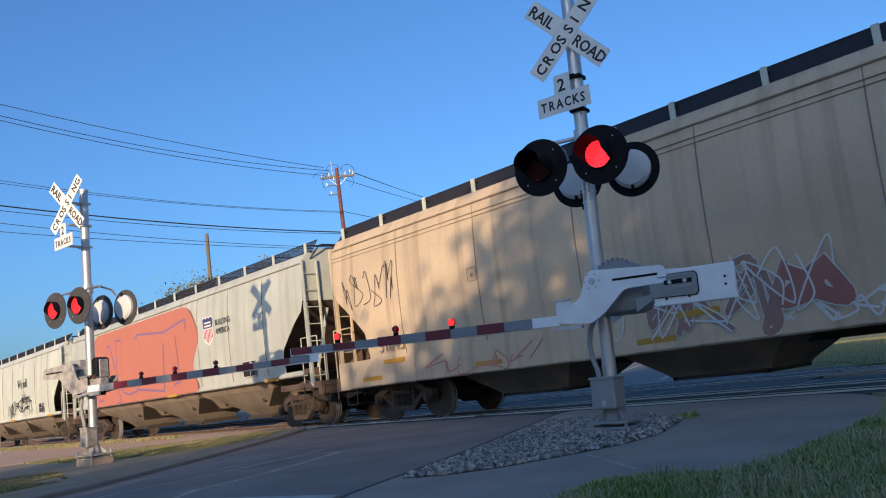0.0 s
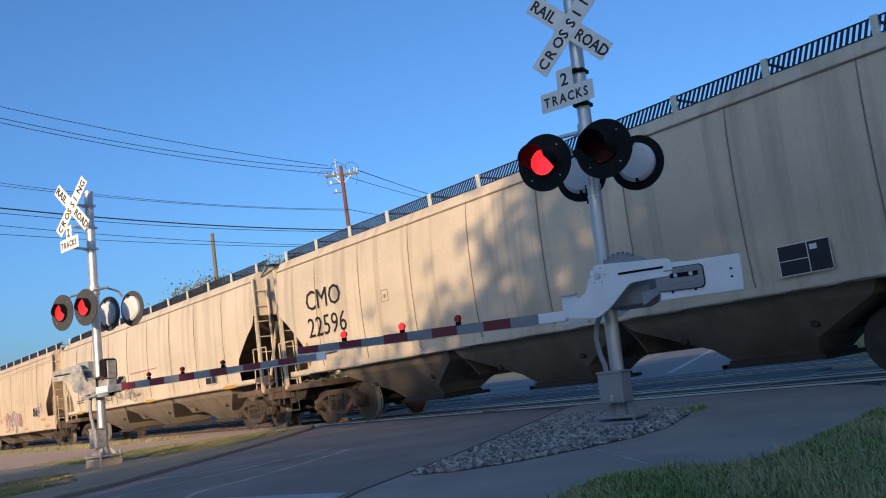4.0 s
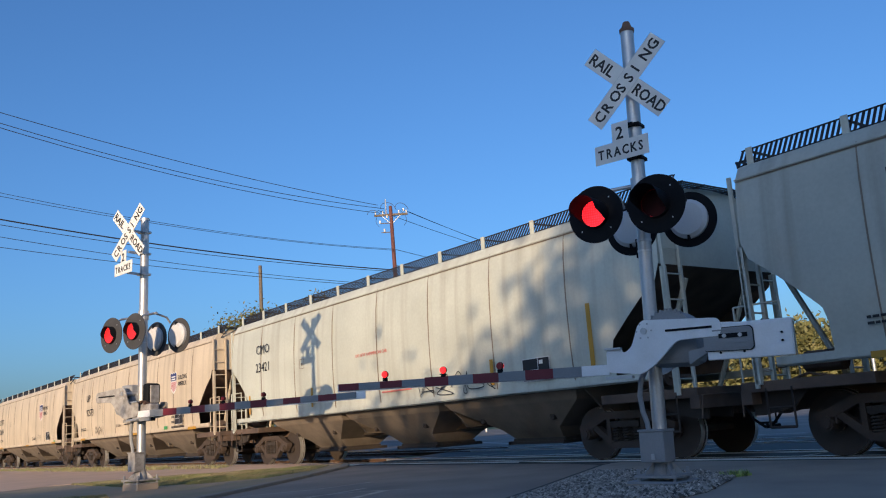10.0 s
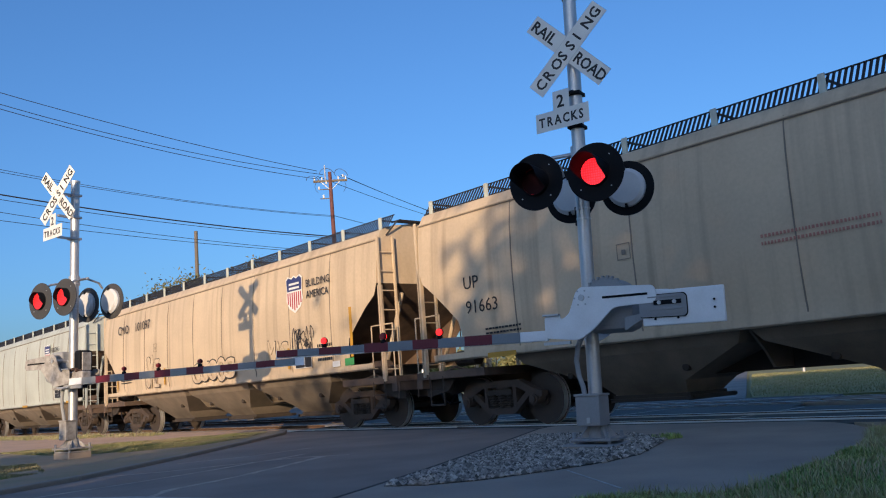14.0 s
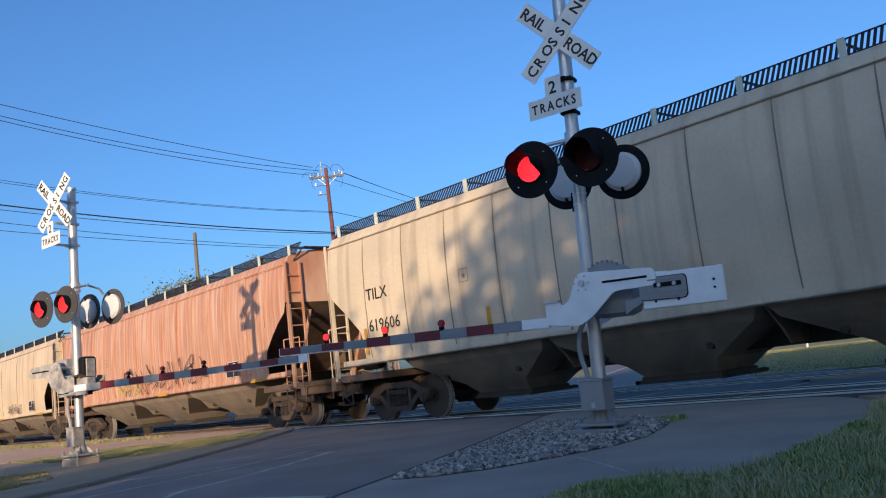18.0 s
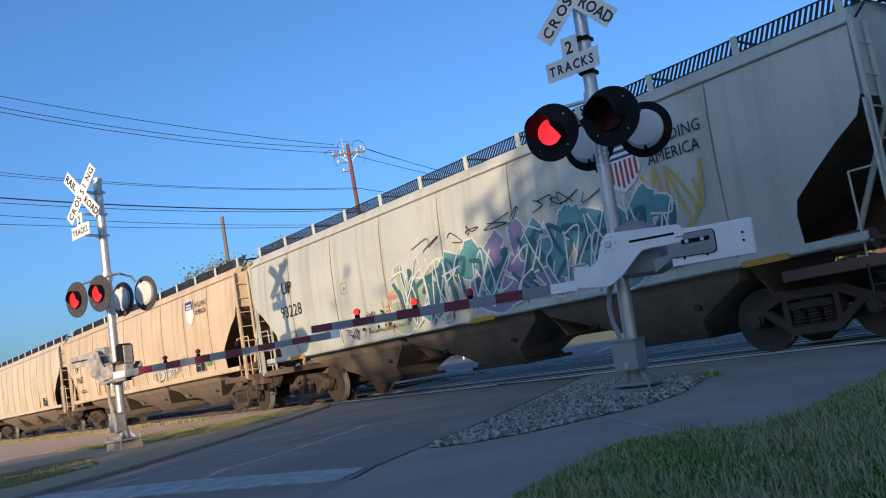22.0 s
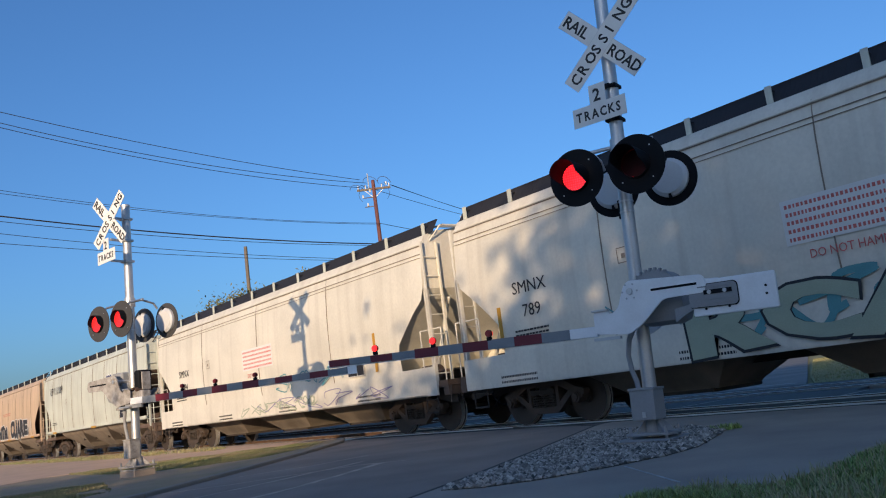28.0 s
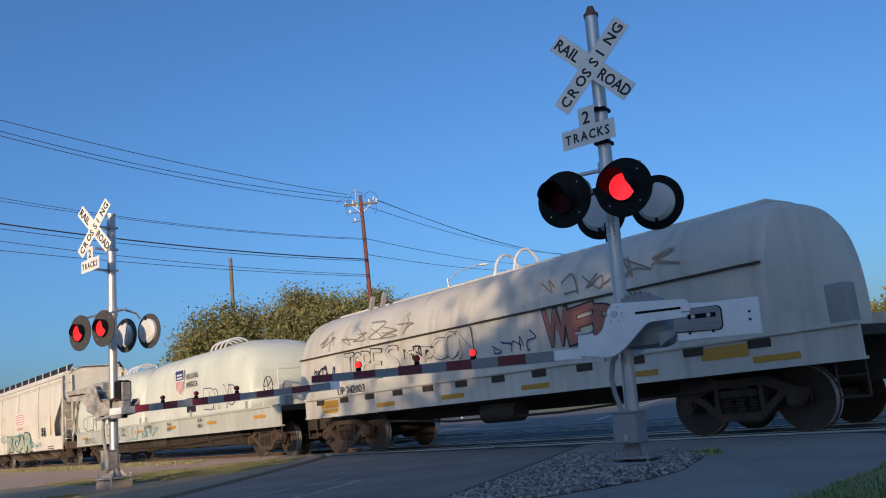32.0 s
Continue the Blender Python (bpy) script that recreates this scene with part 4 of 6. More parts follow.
def truck(parent, x, index):
    e = piece("truck", "bolster", lambda: box(bmesh.new(), -0.17, 0.17, -1.0, 1.0, 0.52, 0.78, 0.03), truck_iron, parent, pose(x, 1.605, 0), "grimy cast iron two-axle truck")
    for s in (-1, 1):
        piece("sideframe", "sideframe", sideframe_mesh, truck_iron, e, pose(0, s * 1.0, 0))
        tagged(piece("spring_nest", "springs", spring_mesh, understeel, e, pose(0, s * 1.0, 0)), kind="stuff")
    for k, ax in enumerate((-0.89, 0.89)):
        w = piece("wheelset", "wheelset", wheelset_mesh, tread, e, pose(ax, 0, 0.457), "worn steel wheelset")
        smooth(w, 30)
        if len(w.data.materials) < 2:
            w.data.materials.append(rail_steel)
        WHEELS.append((w, k))
    for s in (-1, 1):
        piece("brake_beam", "brake_beam", lambda: box(bmesh.new(), -0.05, 0.05, -0.8, 0.8, 0.30, 0.38, 0.01), truck_iron, e, pose(s * 0.33, 0, 0))


def ladder_mesh(z0, z1, width):
    bm = bmesh.new()
    for y in (0, width):
        box(bm, -0.03, 0.03, y - 0.02, y + 0.02, z0, z1)
    z = z0 + 0.25
    while z < z1:
        tube(bm, (0, 0, z), (0, width, z), 0.014, 6)
        z += 0.42
    return bm


def end_gear(parent, x, s, paint, length, low=1.08):
    """Platform, coupler, ladders and posts at one end; s is -1 at x = 0 and +1 at the other end."""
    def m():
        return pose(x, 0, 0) @ Matrix.Diagonal((s, 1, 1, 1))
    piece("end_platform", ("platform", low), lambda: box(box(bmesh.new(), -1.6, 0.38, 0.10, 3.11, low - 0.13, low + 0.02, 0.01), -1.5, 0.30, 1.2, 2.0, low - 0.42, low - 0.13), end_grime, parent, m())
    piece("coupler", "coupler", lambda: box(box(bmesh.new(), 0.30, 0.72, 1.51, 1.70, 0.72, 0.90, 0.03), 0.66, 0.86, 1.42, 1.82, 0.66, 0.96, 0.06), truck_iron, parent, m(), "rusty knuckle coupler")
    piece("air_hose", "hose", lambda: tube(tube(tube(bmesh.new(), (0.36, 1.25, 0.80), (0.56, 1.2, 0.55), 0.022, 8), (0.56, 1.2, 0.55), (0.72, 1.25, 0.42), 0.022, 8), (0.72, 1.25, 0.42), (0.88, 1.4, 0.45), 0.022, 8), black_paint, parent, m())
    for y in (0.06, 2.72):
        piece("ladder", "ladder", lambda: ladder_mesh(1.0, 4.12, 0.42), paint, parent, m() @ pose(0.07, y, 0))
        piece("corner_post", "post", lambda: box(bmesh.new(), -0.04, 0.04, -0.04, 0.04, 1.05, 3.05), paint, parent, m() @ pose(0.04, 0.08 if y < 1 else 3.12, 0))
        piece("grab_rail", "grab", lambda: tube(tube(tube(bmesh.new(), (0, 0, 1.1), (0, 0, 2.2), 0.015, 6), (0, 0, 2.2), (-0.75, 0, 2.2), 0.015, 6), (-0.75, 0, 2.2), (-0.75, 0, 1.1), 0.015, 6), paint, parent, m() @ pose(0.34, 0.12 if y < 1 else 3.08, 0))
    for y in (0.10, 2.72):
        piece("sill_step", "step", lambda: tube(tube(tube(tube(bmesh.new(), (0, 0, 1.0), (0, 0, 0.45), 0.016, 6), (0, 0, 0.45), (0.4, 0, 0.45), 0.02, 6), (0.4, 0, 0.45), (0.4, 0, 1.0), 0.016, 6), (0, 0, 0.72), (0.4, 0, 0.72), 0.014, 6), understeel, parent, m() @ pose(-0.42, y, 0))
    if s > 0:
        bm_key = "brake_wheel"
        piece("brake_wheel", bm_key, lambda: wheel_ring(0.27), understeel, parent, m() @ pose(0.28, 2.35, 1.95), "spoked hand brake wheel")
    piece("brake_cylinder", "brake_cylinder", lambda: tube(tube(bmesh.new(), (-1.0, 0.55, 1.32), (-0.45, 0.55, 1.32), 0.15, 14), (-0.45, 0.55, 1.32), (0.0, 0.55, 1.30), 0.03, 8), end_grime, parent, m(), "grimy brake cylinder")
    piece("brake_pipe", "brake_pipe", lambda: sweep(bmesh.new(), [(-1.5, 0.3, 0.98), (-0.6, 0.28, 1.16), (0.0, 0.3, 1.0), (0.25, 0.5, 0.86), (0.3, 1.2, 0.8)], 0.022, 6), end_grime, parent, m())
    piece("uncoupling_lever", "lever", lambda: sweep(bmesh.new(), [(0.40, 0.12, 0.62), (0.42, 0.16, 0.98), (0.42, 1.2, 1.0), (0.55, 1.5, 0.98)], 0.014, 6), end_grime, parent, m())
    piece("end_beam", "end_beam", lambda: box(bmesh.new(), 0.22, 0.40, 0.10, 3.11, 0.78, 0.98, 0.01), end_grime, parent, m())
    for y in (0.35, 0.95, 2.2, 2.8):
        piece("beam_bracket", "beam_bracket", lambda: prism(bmesh.new(), [(0.36, 0.98), (-0.55, 0.98), (-0.3, 0.72), (0.2, 0.62), (0.36, 0.62)], "y", -0.02, 0.02), understeel, parent, m() @ pose(0, y, 0))
    for y in (0.75, 2.45):
        piece("end_strut", "strut", lambda: tube(bmesh.new(), (-0.9, 0, 1.1), (-0.05, 0, 2.9), 0.045, 8), paint, parent, m() @ pose(0, y, 0))


def wheel_ring(r):
    bm = bmesh.new()
    n = 20
    for i in range(n):
        a, b = 2 * math.pi * i / n, 2 * math.pi * (i + 1) / n
        tube(bm, (0, r * math.cos(a), r * math.sin(a)), (0, r * math.cos(b), r * math.sin(b)), 0.014, 6)
    for i in range(5):
        a = 2 * math.pi * i / 5
        tube(bm, (0, 0, 0), (0, r * math.cos(a), r * math.sin(a)), 0.012, 6)
    return bm


SECTION = [(0.05, 1.38), (0.025, 1.6), (0.005, 2.0), (0.0, 2.6), (0.01, 3.1), (0.04, 3.6), (0.09, 3.95), (0.13, 4.10), (0.23, 4.27), (0.55, 4.39), (1.10, 4.46), (1.605, 4.49)]


def cut(z, depth=1.15, top=2.9):
    """How far the side sheet is cut back at a height."""
    if z >= top:
        return 0.0
    return depth * min(1.0, (top - z) / 0.95) ** 0.85


def slope(z, depth):
    """The sloping end sheet under the side sheets."""
    return 0.0 if z >= 3.0 else depth * (3.0 - z) / 1.62


def body_mesh(length, cols, section, seams, ribs, depth, laps):
    bm = bmesh.new()
    sec = []
    for (y0, z0), (y1, z1) in zip(section, section[1:]):
        sec.append((y0, z0))
        if z1 < 3.2:
            sec.append(((y0 + y1) / 2, (z0 + z1) / 2))
    sec.append(section[-1])
    near, far = [], []
    panels = len(seams) + 1

    def bulge(x, z):
        """Sheets swell a little between their seams."""
        if not 1.45 < z < 3.9:
            return 0.0
        return 0.016 * abs(math.sin(math.pi * x / length * panels)) ** 0.6 * min(1.0, (z - 1.45) / 0.4, (3.9 - z) / 0.4)

    for y, z in sec:
        c = cut(z)
        xs = [c + (length - 2 * c) * j / cols for j in range(cols + 1)]
        near.append([bm.verts.new((x, y + 0.014 - bulge(x, z) if 1.45 < z < 3.9 else y, z)) for x in xs])
        far.append([bm.verts.new((c + (length - 2 * c) * j / cols, 3.21 - y, z)) for j in range(cols + 1)])
    n = len(sec)
    for k in range(n - 1):
        for j in range(cols):
            bm.faces.new((near[k][j], near[k][j + 1], near[k + 1][j + 1], near[k + 1][j]))
            bm.faces.new((far[k][j + 1], far[k][j], far[k + 1][j], far[k + 1][j + 1]))
    def z_of(k):
        return sec[k][1]

    for end in (0, cols):
        inner = []
        for k, (y, z) in enumerate(sec):
            x = max(slope(z, depth), cut(z))
            x = x if end == 0 else length - x
            inner.append((bm.verts.new((x, y + 0.05, z)), bm.verts.new((x, 3.16 - y, z))))
        for k in range(n - 1):
            for q in ((near[k][end], near[k + 1][end], inner[k + 1][0], inner[k][0]), (inner[k][0], inner[k + 1][0], inner[k + 1][1], inner[k][1]), (inner[k][1], inner[k + 1][1], far[k + 1][end], far[k][end])):
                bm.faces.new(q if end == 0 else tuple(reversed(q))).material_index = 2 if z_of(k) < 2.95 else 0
    for j in range(cols):
        bm.faces.new((near[0][j + 1], near[0][j], far[0][j], far[0][j + 1]))
    bmesh.ops.remove_doubles(bm, verts=bm.verts, dist=0.002)
    # weld seams or posts, standing a little proud of the sheets
    w, p = ribs
    for x in seams:
        for (y0, z0), (y1, z1) in zip(section, section[1:8]):
            if cut(z0) > min(x, length - x) - 0.02:
                continue
            q = [bm.verts.new((x + dx, y - p, z)) for dx, y, z in ((-w, y0, z0), (w, y0, z0), (w, y1, z1), (-w, y1, z1))]
            i = [bm.verts.new((x + dx, y + 0.01, z)) for dx, y, z in ((-w, y0, z0), (w, y0, z0), (w, y1, z1), (-w, y1, z1))]
            made = [bm.faces.new(q)] + [bm.faces.new((q[a], i[a], i[(a + 1) % 4], q[(a + 1) % 4])) for a in range(4)]
            for fc in made:
                fc.material_index = 1
    # roof edge flange and the lap seams under it
    box(bm, 0.0, length, 0.075, 0.10, 4.05, 4.075)
    box(bm, 0.0, length, 0.094, 0.11, 4.028, 4.044)
    if laps:
        box(bm, 0.0, length, 0.058, 0.08, 3.845, 3.857)
        box(bm, 0.0, length, 0.05, 0.07, 3.765, 3.773)
    for fc in bm.faces:
        zs = [v.co.z for v in fc.verts]
        if 4.02 < min(zs) and max(zs) < 4.046 or 3.76 < min(zs) and max(zs) < 3.86 and max(zs) - min(zs) < 0.02:
            fc.material_index = 1
    return bm


def running_board(parent, length, walkway):
    """A walkway leaning in along each roof edge on pale brackets: open slats, or closed plates."""
    bar = 0.042 if walkway == grate else 0.08
    def grating():
        bm = bmesh.new()
        box(bm, -0.1, length + 0.1, 0.545, 0.575, 4.605, 4.622)
        box(bm, -0.1, length + 0.1, 0.36, 0.385, 4.31, 4.34)
        x = -0.1
        while x < length + 0.1:
            v = [bm.verts.new((x + dx, y + dy, z)) for dy in (0, 0.012) for dx, y, z in ((0, 0.37, 4.32), (bar, 0.37, 4.32), (bar, 0.56, 4.615), (0, 0.56, 4.615))]
            for q in ((3, 2, 1, 0), (4, 5, 6, 7), (0, 1, 5, 4), (1, 2, 6, 5), (2, 3, 7, 6), (3, 0, 4, 7)):
                bm.faces.new([v[i] for i in q])
            x += 0.083
        return bm
    tagged(piece("running_board", ("board", length, bar), grating, grate, parent, Matrix(), "dark steel grating walkway on the roof"), kind="stuff")
    piece("running_board", ("board", length, bar), grating, grate, parent, Matrix.Translation((0, 3.21, 0)) @ Matrix.Diagonal((1, -1, 1, 1)), "dark steel grating walkway on the roof")
    n = 12
    for i in range(n):
        x = 0.15 + (length - 0.3) * i / (n - 1)
        piece("board_bracket", "board_bracket", lambda: box(bmesh.new(), -0.05, 0.05, 0.335, 0.36, 4.26, 4.575), PAINT["pale"], parent, pose(x, 0, 0))
        piece("board_strut", "board_strut", lambda: box(bmesh.new(), -0.015, 0.015, 0.36, 1.15, 4.50, 4.53), grate, parent, pose(x, 0, 0))
    piece("hatch", ("hatch", length), lambda: box(bmesh.new(), 0.5, length - 0.5, 1.2, 2.01, 4.44, 4.52, 0.03), grate, parent, Matrix(), "long roof hatch")
    for x, s in ((0, -1), (length, 1)):
        tagged(piece("end_board", "end_board", lambda: end_board_mesh(), walkway, parent, pose(x, 0, 0) @ Matrix.Diagonal((s, 1, 1, 1))), kind="stuff")


def end_board_mesh():
    bm = bmesh.new()
    for k in range(4):
        box(bm, -0.05 + k * 0.08, -0.02 + k * 0.08, 0.6, 2.6, 4.47, 4.49)
    for y in (0.6, 1.2, 2.0, 2.58):
        box(bm, -0.08, 0.24, y, y + 0.025, 4.46, 4.49)
    tube(bm, (0.22, 0.55, 4.47), (0.02, 0.35, 4.15), 0.018, 6)
    tube(bm, (0.22, 2.55, 4.47), (0.02, 2.86, 4.15), 0.018, 6)
    return bm


def bay_mesh(half_top, z_top, deep=False):
    """A hopper bay: sides drawn far in under the car, ends sloping to a short outlet."""
    bm = bmesh.new()
    t = half_top
    rings = [(t, 0.13, z_top), (t - 0.20, 0.33, 1.10), (0.85, 0.84, 0.62), (0.70, 1.08, 0.42)]
    if deep:
        rings = [(t, 0.13, z_top), (t - 0.46, 0.42, 0.88), (0.95, 0.95, 0.42), (0.90, 1.0, 0.36)]
    loops = []
    for hx, y, z in rings:
        loops.append([bm.verts.new(p) for p in ((-hx, y, z), (hx, y, z), (hx, 3.21 - y, z), (-hx, 3.21 - y, z))])
    for a, c in zip(loops, loops[1:]):
        for i in range(4):
            bm.faces.new((c[i], c[(i + 1) % 4], a[(i + 1) % 4], a[i]))
    bm.faces.new(loops[0])
    bm.faces.new(list(reversed(loops[-1])))
    # web plate between bays
    if not deep:
        prism(bm, [(0.18, z_top), (0.70, 0.95), (0.9, 0.72), (2.31, 0.72), (2.51, 0.95), (3.03, z_top)], "x", t - 0.02, t + 0.02)
    return bm


def gate_mesh():
    bm = box(bmesh.new(), -0.76, 0.76, 1.06, 2.15, 0.30, 0.42, 0.01)
    for y in (1.0, 2.15):
        box(bm, -0.86, 0.86, y, y + 0.06, 0.31, 0.36)
    for x in (-0.86, 0.78):
        box(bm, x, x + 0.08, 1.0, 2.21, 0.30, 0.37)
    tube(bm, (0.82, 0.92, 0.335), (0.82, 2.3, 0.335), 0.035, 8)
    return bm


STENCILS = random.Random(5)


def small_print(parent, x, z, w, rows, material, size=0.05, y=-0.008):
    """Rows of small print that cannot be read."""
    for r in range(rows):
        bm = bmesh.new()
        px = 0.0
        while px < w:
            l = STENCILS.uniform(0.6, 1.2) * size * (1.6 if size < 0.06 else 0.5)
            box(bm, px, min(px + l, w), -0.0015, 0.0015, -size * 0.35, size * 0.35)
            px += l + size * 0.35
        tagged(part("small_print", bm, material, parent, m=pose(x, y, z - r * size * 1.6)), kind="stuff")


def shield(parent, x, z, h, faded=False, y=0.0):
    """A plain striped shield emblem."""
    w = h * 0.82

    def outline(k):
        pts = [(-0.5, 0.42), (-0.36, 0.5), (-0.15, 0.44), (0, 0.5), (0.15, 0.44), (0.36, 0.5), (0.5, 0.42), (0.46, 0.1), (0.5, -0.15), (0.34, -0.36), (0, -0.5), (-0.34, -0.36), (-0.5, -0.15), (-0.46, 0.1)]
        return [(a * w * k, b * h * k) for a, b in pts]
    s = part("emblem", prism(bmesh.new(), outline(1.08), "y", -0.003, 0.0), logo_white, parent, "striped shield emblem", pose(x, y - 0.006, z))
    bm = prism(bmesh.new(), [(-0.5 * w, 0.42 * h), (-0.36 * w, 0.5 * h), (-0.15 * w, 0.44 * h), (0, 0.5 * h), (0.15 * w, 0.44 * h), (0.36 * w, 0.5 * h), (0.5 * w, 0.42 * h), (0.465 * w, 0.1 * h), (-0.465 * w, 0.1 * h)], "y", -0.006, -0.003)
    part("emblem_field", bm, logo_blue, s, "dark blue upper field")
    for dz in (0.30, 0.18):
        part("emblem_bar", box(bmesh.new(), -0.33 * w, 0.33 * w, -0.008, -0.006, dz * h - 0.03 * h, dz * h + 0.03 * h), logo_white, s)
    for k in range(-3, 4):
        x0 = k * 0.14 * w
        low = -0.46 + 0.55 * abs(k * 0.14) ** 1.2
        part("emblem_stripe", box(bmesh.new(), x0 - 0.035 * w, x0 + 0.035 * w, -0.006, -0.003, low * h, 0.06 * h), logo_red if not faded else lamp_grey, s, "red stripe" if not faded else "bleached pale stripe")


def scrawl(parent, x, z, w, h, strokes, material, width, seed, y=-0.008, name="graffiti", label="scrawled graffiti", tilt=0.0):
    """Looping spray-paint lines."""
    rnd = random.Random(seed)
    bm = bmesh.new()
    for s in range(strokes):
        cx = w * (s + 0.5) / strokes
        p = Vector((cx - w / strokes * 0.4, 0, rnd.uniform(0.1, 0.9) * h))
        pts = [p]
        for k in range(rnd.randint(3, 6)):
            pts.append(Vector((cx + rnd.uniform(-0.75, 0.75) * w / strokes, 0, rnd.uniform(0, 1) * h)))
        fine = []
        for i in range(len(pts) - 1):
            a, b, c, d = pts[max(i - 1, 0)], pts[i], pts[i + 1], pts[min(i + 2, len(pts) - 1)]
            for t in np.linspace(0, 1, 6, endpoint=False):
                fine.append(0.5 * ((2 * b) + (c - a) * t + (2 * a - 5 * b + 4 * c - d) * t * t + (3 * b - a - 3 * c + d) * t ** 3))
        fine.append(pts[-1])
        for a, b in zip(fine, fine[1:]):
            d = b - a
            if d.length < 1e-4:
                continue
            n = Vector((-d.z, 0, d.x)).normalized() * width / 2
            e = d.normalized() * width * 0.3
            up = Vector((0, -0.00004 * len(bm.faces), 0))
            bm.faces.new([bm.verts.new(v + up) for v in (a - n - e, b - n + e, b + n + e, a + n - e)])
    return tagged(part(name, bm, material, parent, m=pose(x, y, z, tilt, 0, 0)), label, kind="stuff")


LETTERS = {}


def letter_mesh(ch, fat, material):
    """One fat letter, brought to unit width and height."""
    key = (ch, fat, material.name)
    if key not in LETTERS:
        c = bpy.data.curves.new("letter", "FONT")
        c.body, c.size, c.extrude, c.offset, c.resolution_u = ch, 1.0, 0.001, fat, 3
        t = bpy.data.objects.new("letter", c)
        me = bpy.data.meshes.new_from_object(t)
        bpy.data.objects.remove(t)
        xs, ys = [v.co.x for v in me.vertices], [v.co.y for v in me.vertices]
        wide, tall = max(xs) - min(xs), max(ys) - min(ys)
        mx, my = (max(xs) + min(xs)) / 2, (max(ys) + min(ys)) / 2
        for v in me.vertices:
            v.co.x, v.co.y = (v.co.x - mx) / wide, (v.co.y - my) / tall
        me.materials.clear()
        me.materials.append(material)
        LETTERS[key] = me
    return LETTERS[key]


def painted_word(parent, text, x, z, w, h, fill, edge, seed, y=-0.006, fat=0.05, rim=0.08, tilt=0.0, wild=1.0):
    """A sprayed word: each letter a fat outlined shape, leaning and crowding its neighbours."""
    rnd = random.Random(seed)
    n = len(text)
    for i, ch in enumerate(text):
        if ch == " ":
            continue
        sx, sz = w / n * rnd.uniform(1.0, 1.18), h * rnd.uniform(0.86, 1.1)
        m = pose(x + w * (i + 0.5) / n, y - 0.0012 * i, z + h / 2 + rnd.uniform(-0.05, 0.05) * h * wild, 90 + tilt, 0, 0) @ pose(0, 0, 0, 0, 0, rnd.uniform(-7, 7) * wild)
        k = rim * h
        g = new("graffiti_letter", letter_mesh(ch, fat, edge))
        g.parent = parent
        g.matrix_basis = m @ Matrix.Diagonal((sx + k * 2, sz + k * 2, 1, 1))
        tagged(g, "painted graffiti letter")
        f = new("letter_fill", letter_mesh(ch, fat * 0.8, fill))
        f.parent = g
        f.matrix_basis = Matrix.Translation((0, 0, 0.0035)) @ Matrix.Diagonal((sx / (sx + k * 2), sz / (sz + k * 2), 1, 1))


def fat_scrawl(parent, x, z, w, h, strokes, fill, edge, width, seed, y=-0.006, rim=0.05):
    """Wide unreadable letter strokes with a rim of another colour."""
    scrawl(parent, x, z, w, h, strokes, edge, width + rim, seed, y=y, label="rim of wide graffiti strokes")
    scrawl(parent, x, z, w, h, strokes, fill, width, seed, y=y - 0.006, label="wide painted graffiti strokes")


def reflectors(parent, length, z=1.36, tall=(), flat=()):
    for x, z0, h in tall:
        piece("reflector", ("tall", h), lambda: box(bmesh.new(), -0.05, 0.05, -0.004, 0.0, 0, h), yellow, parent, pose(x, -0.006, z0), "yellow reflective strip")
    for x, z0 in flat:
        piece("reflector", "flat", lambda: box(bmesh.new(), -0.36, 0.36, -0.004, 0.0, -0.045, 0.045), yellow, parent, pose(x, -0.006, z0), "yellow reflective strip")


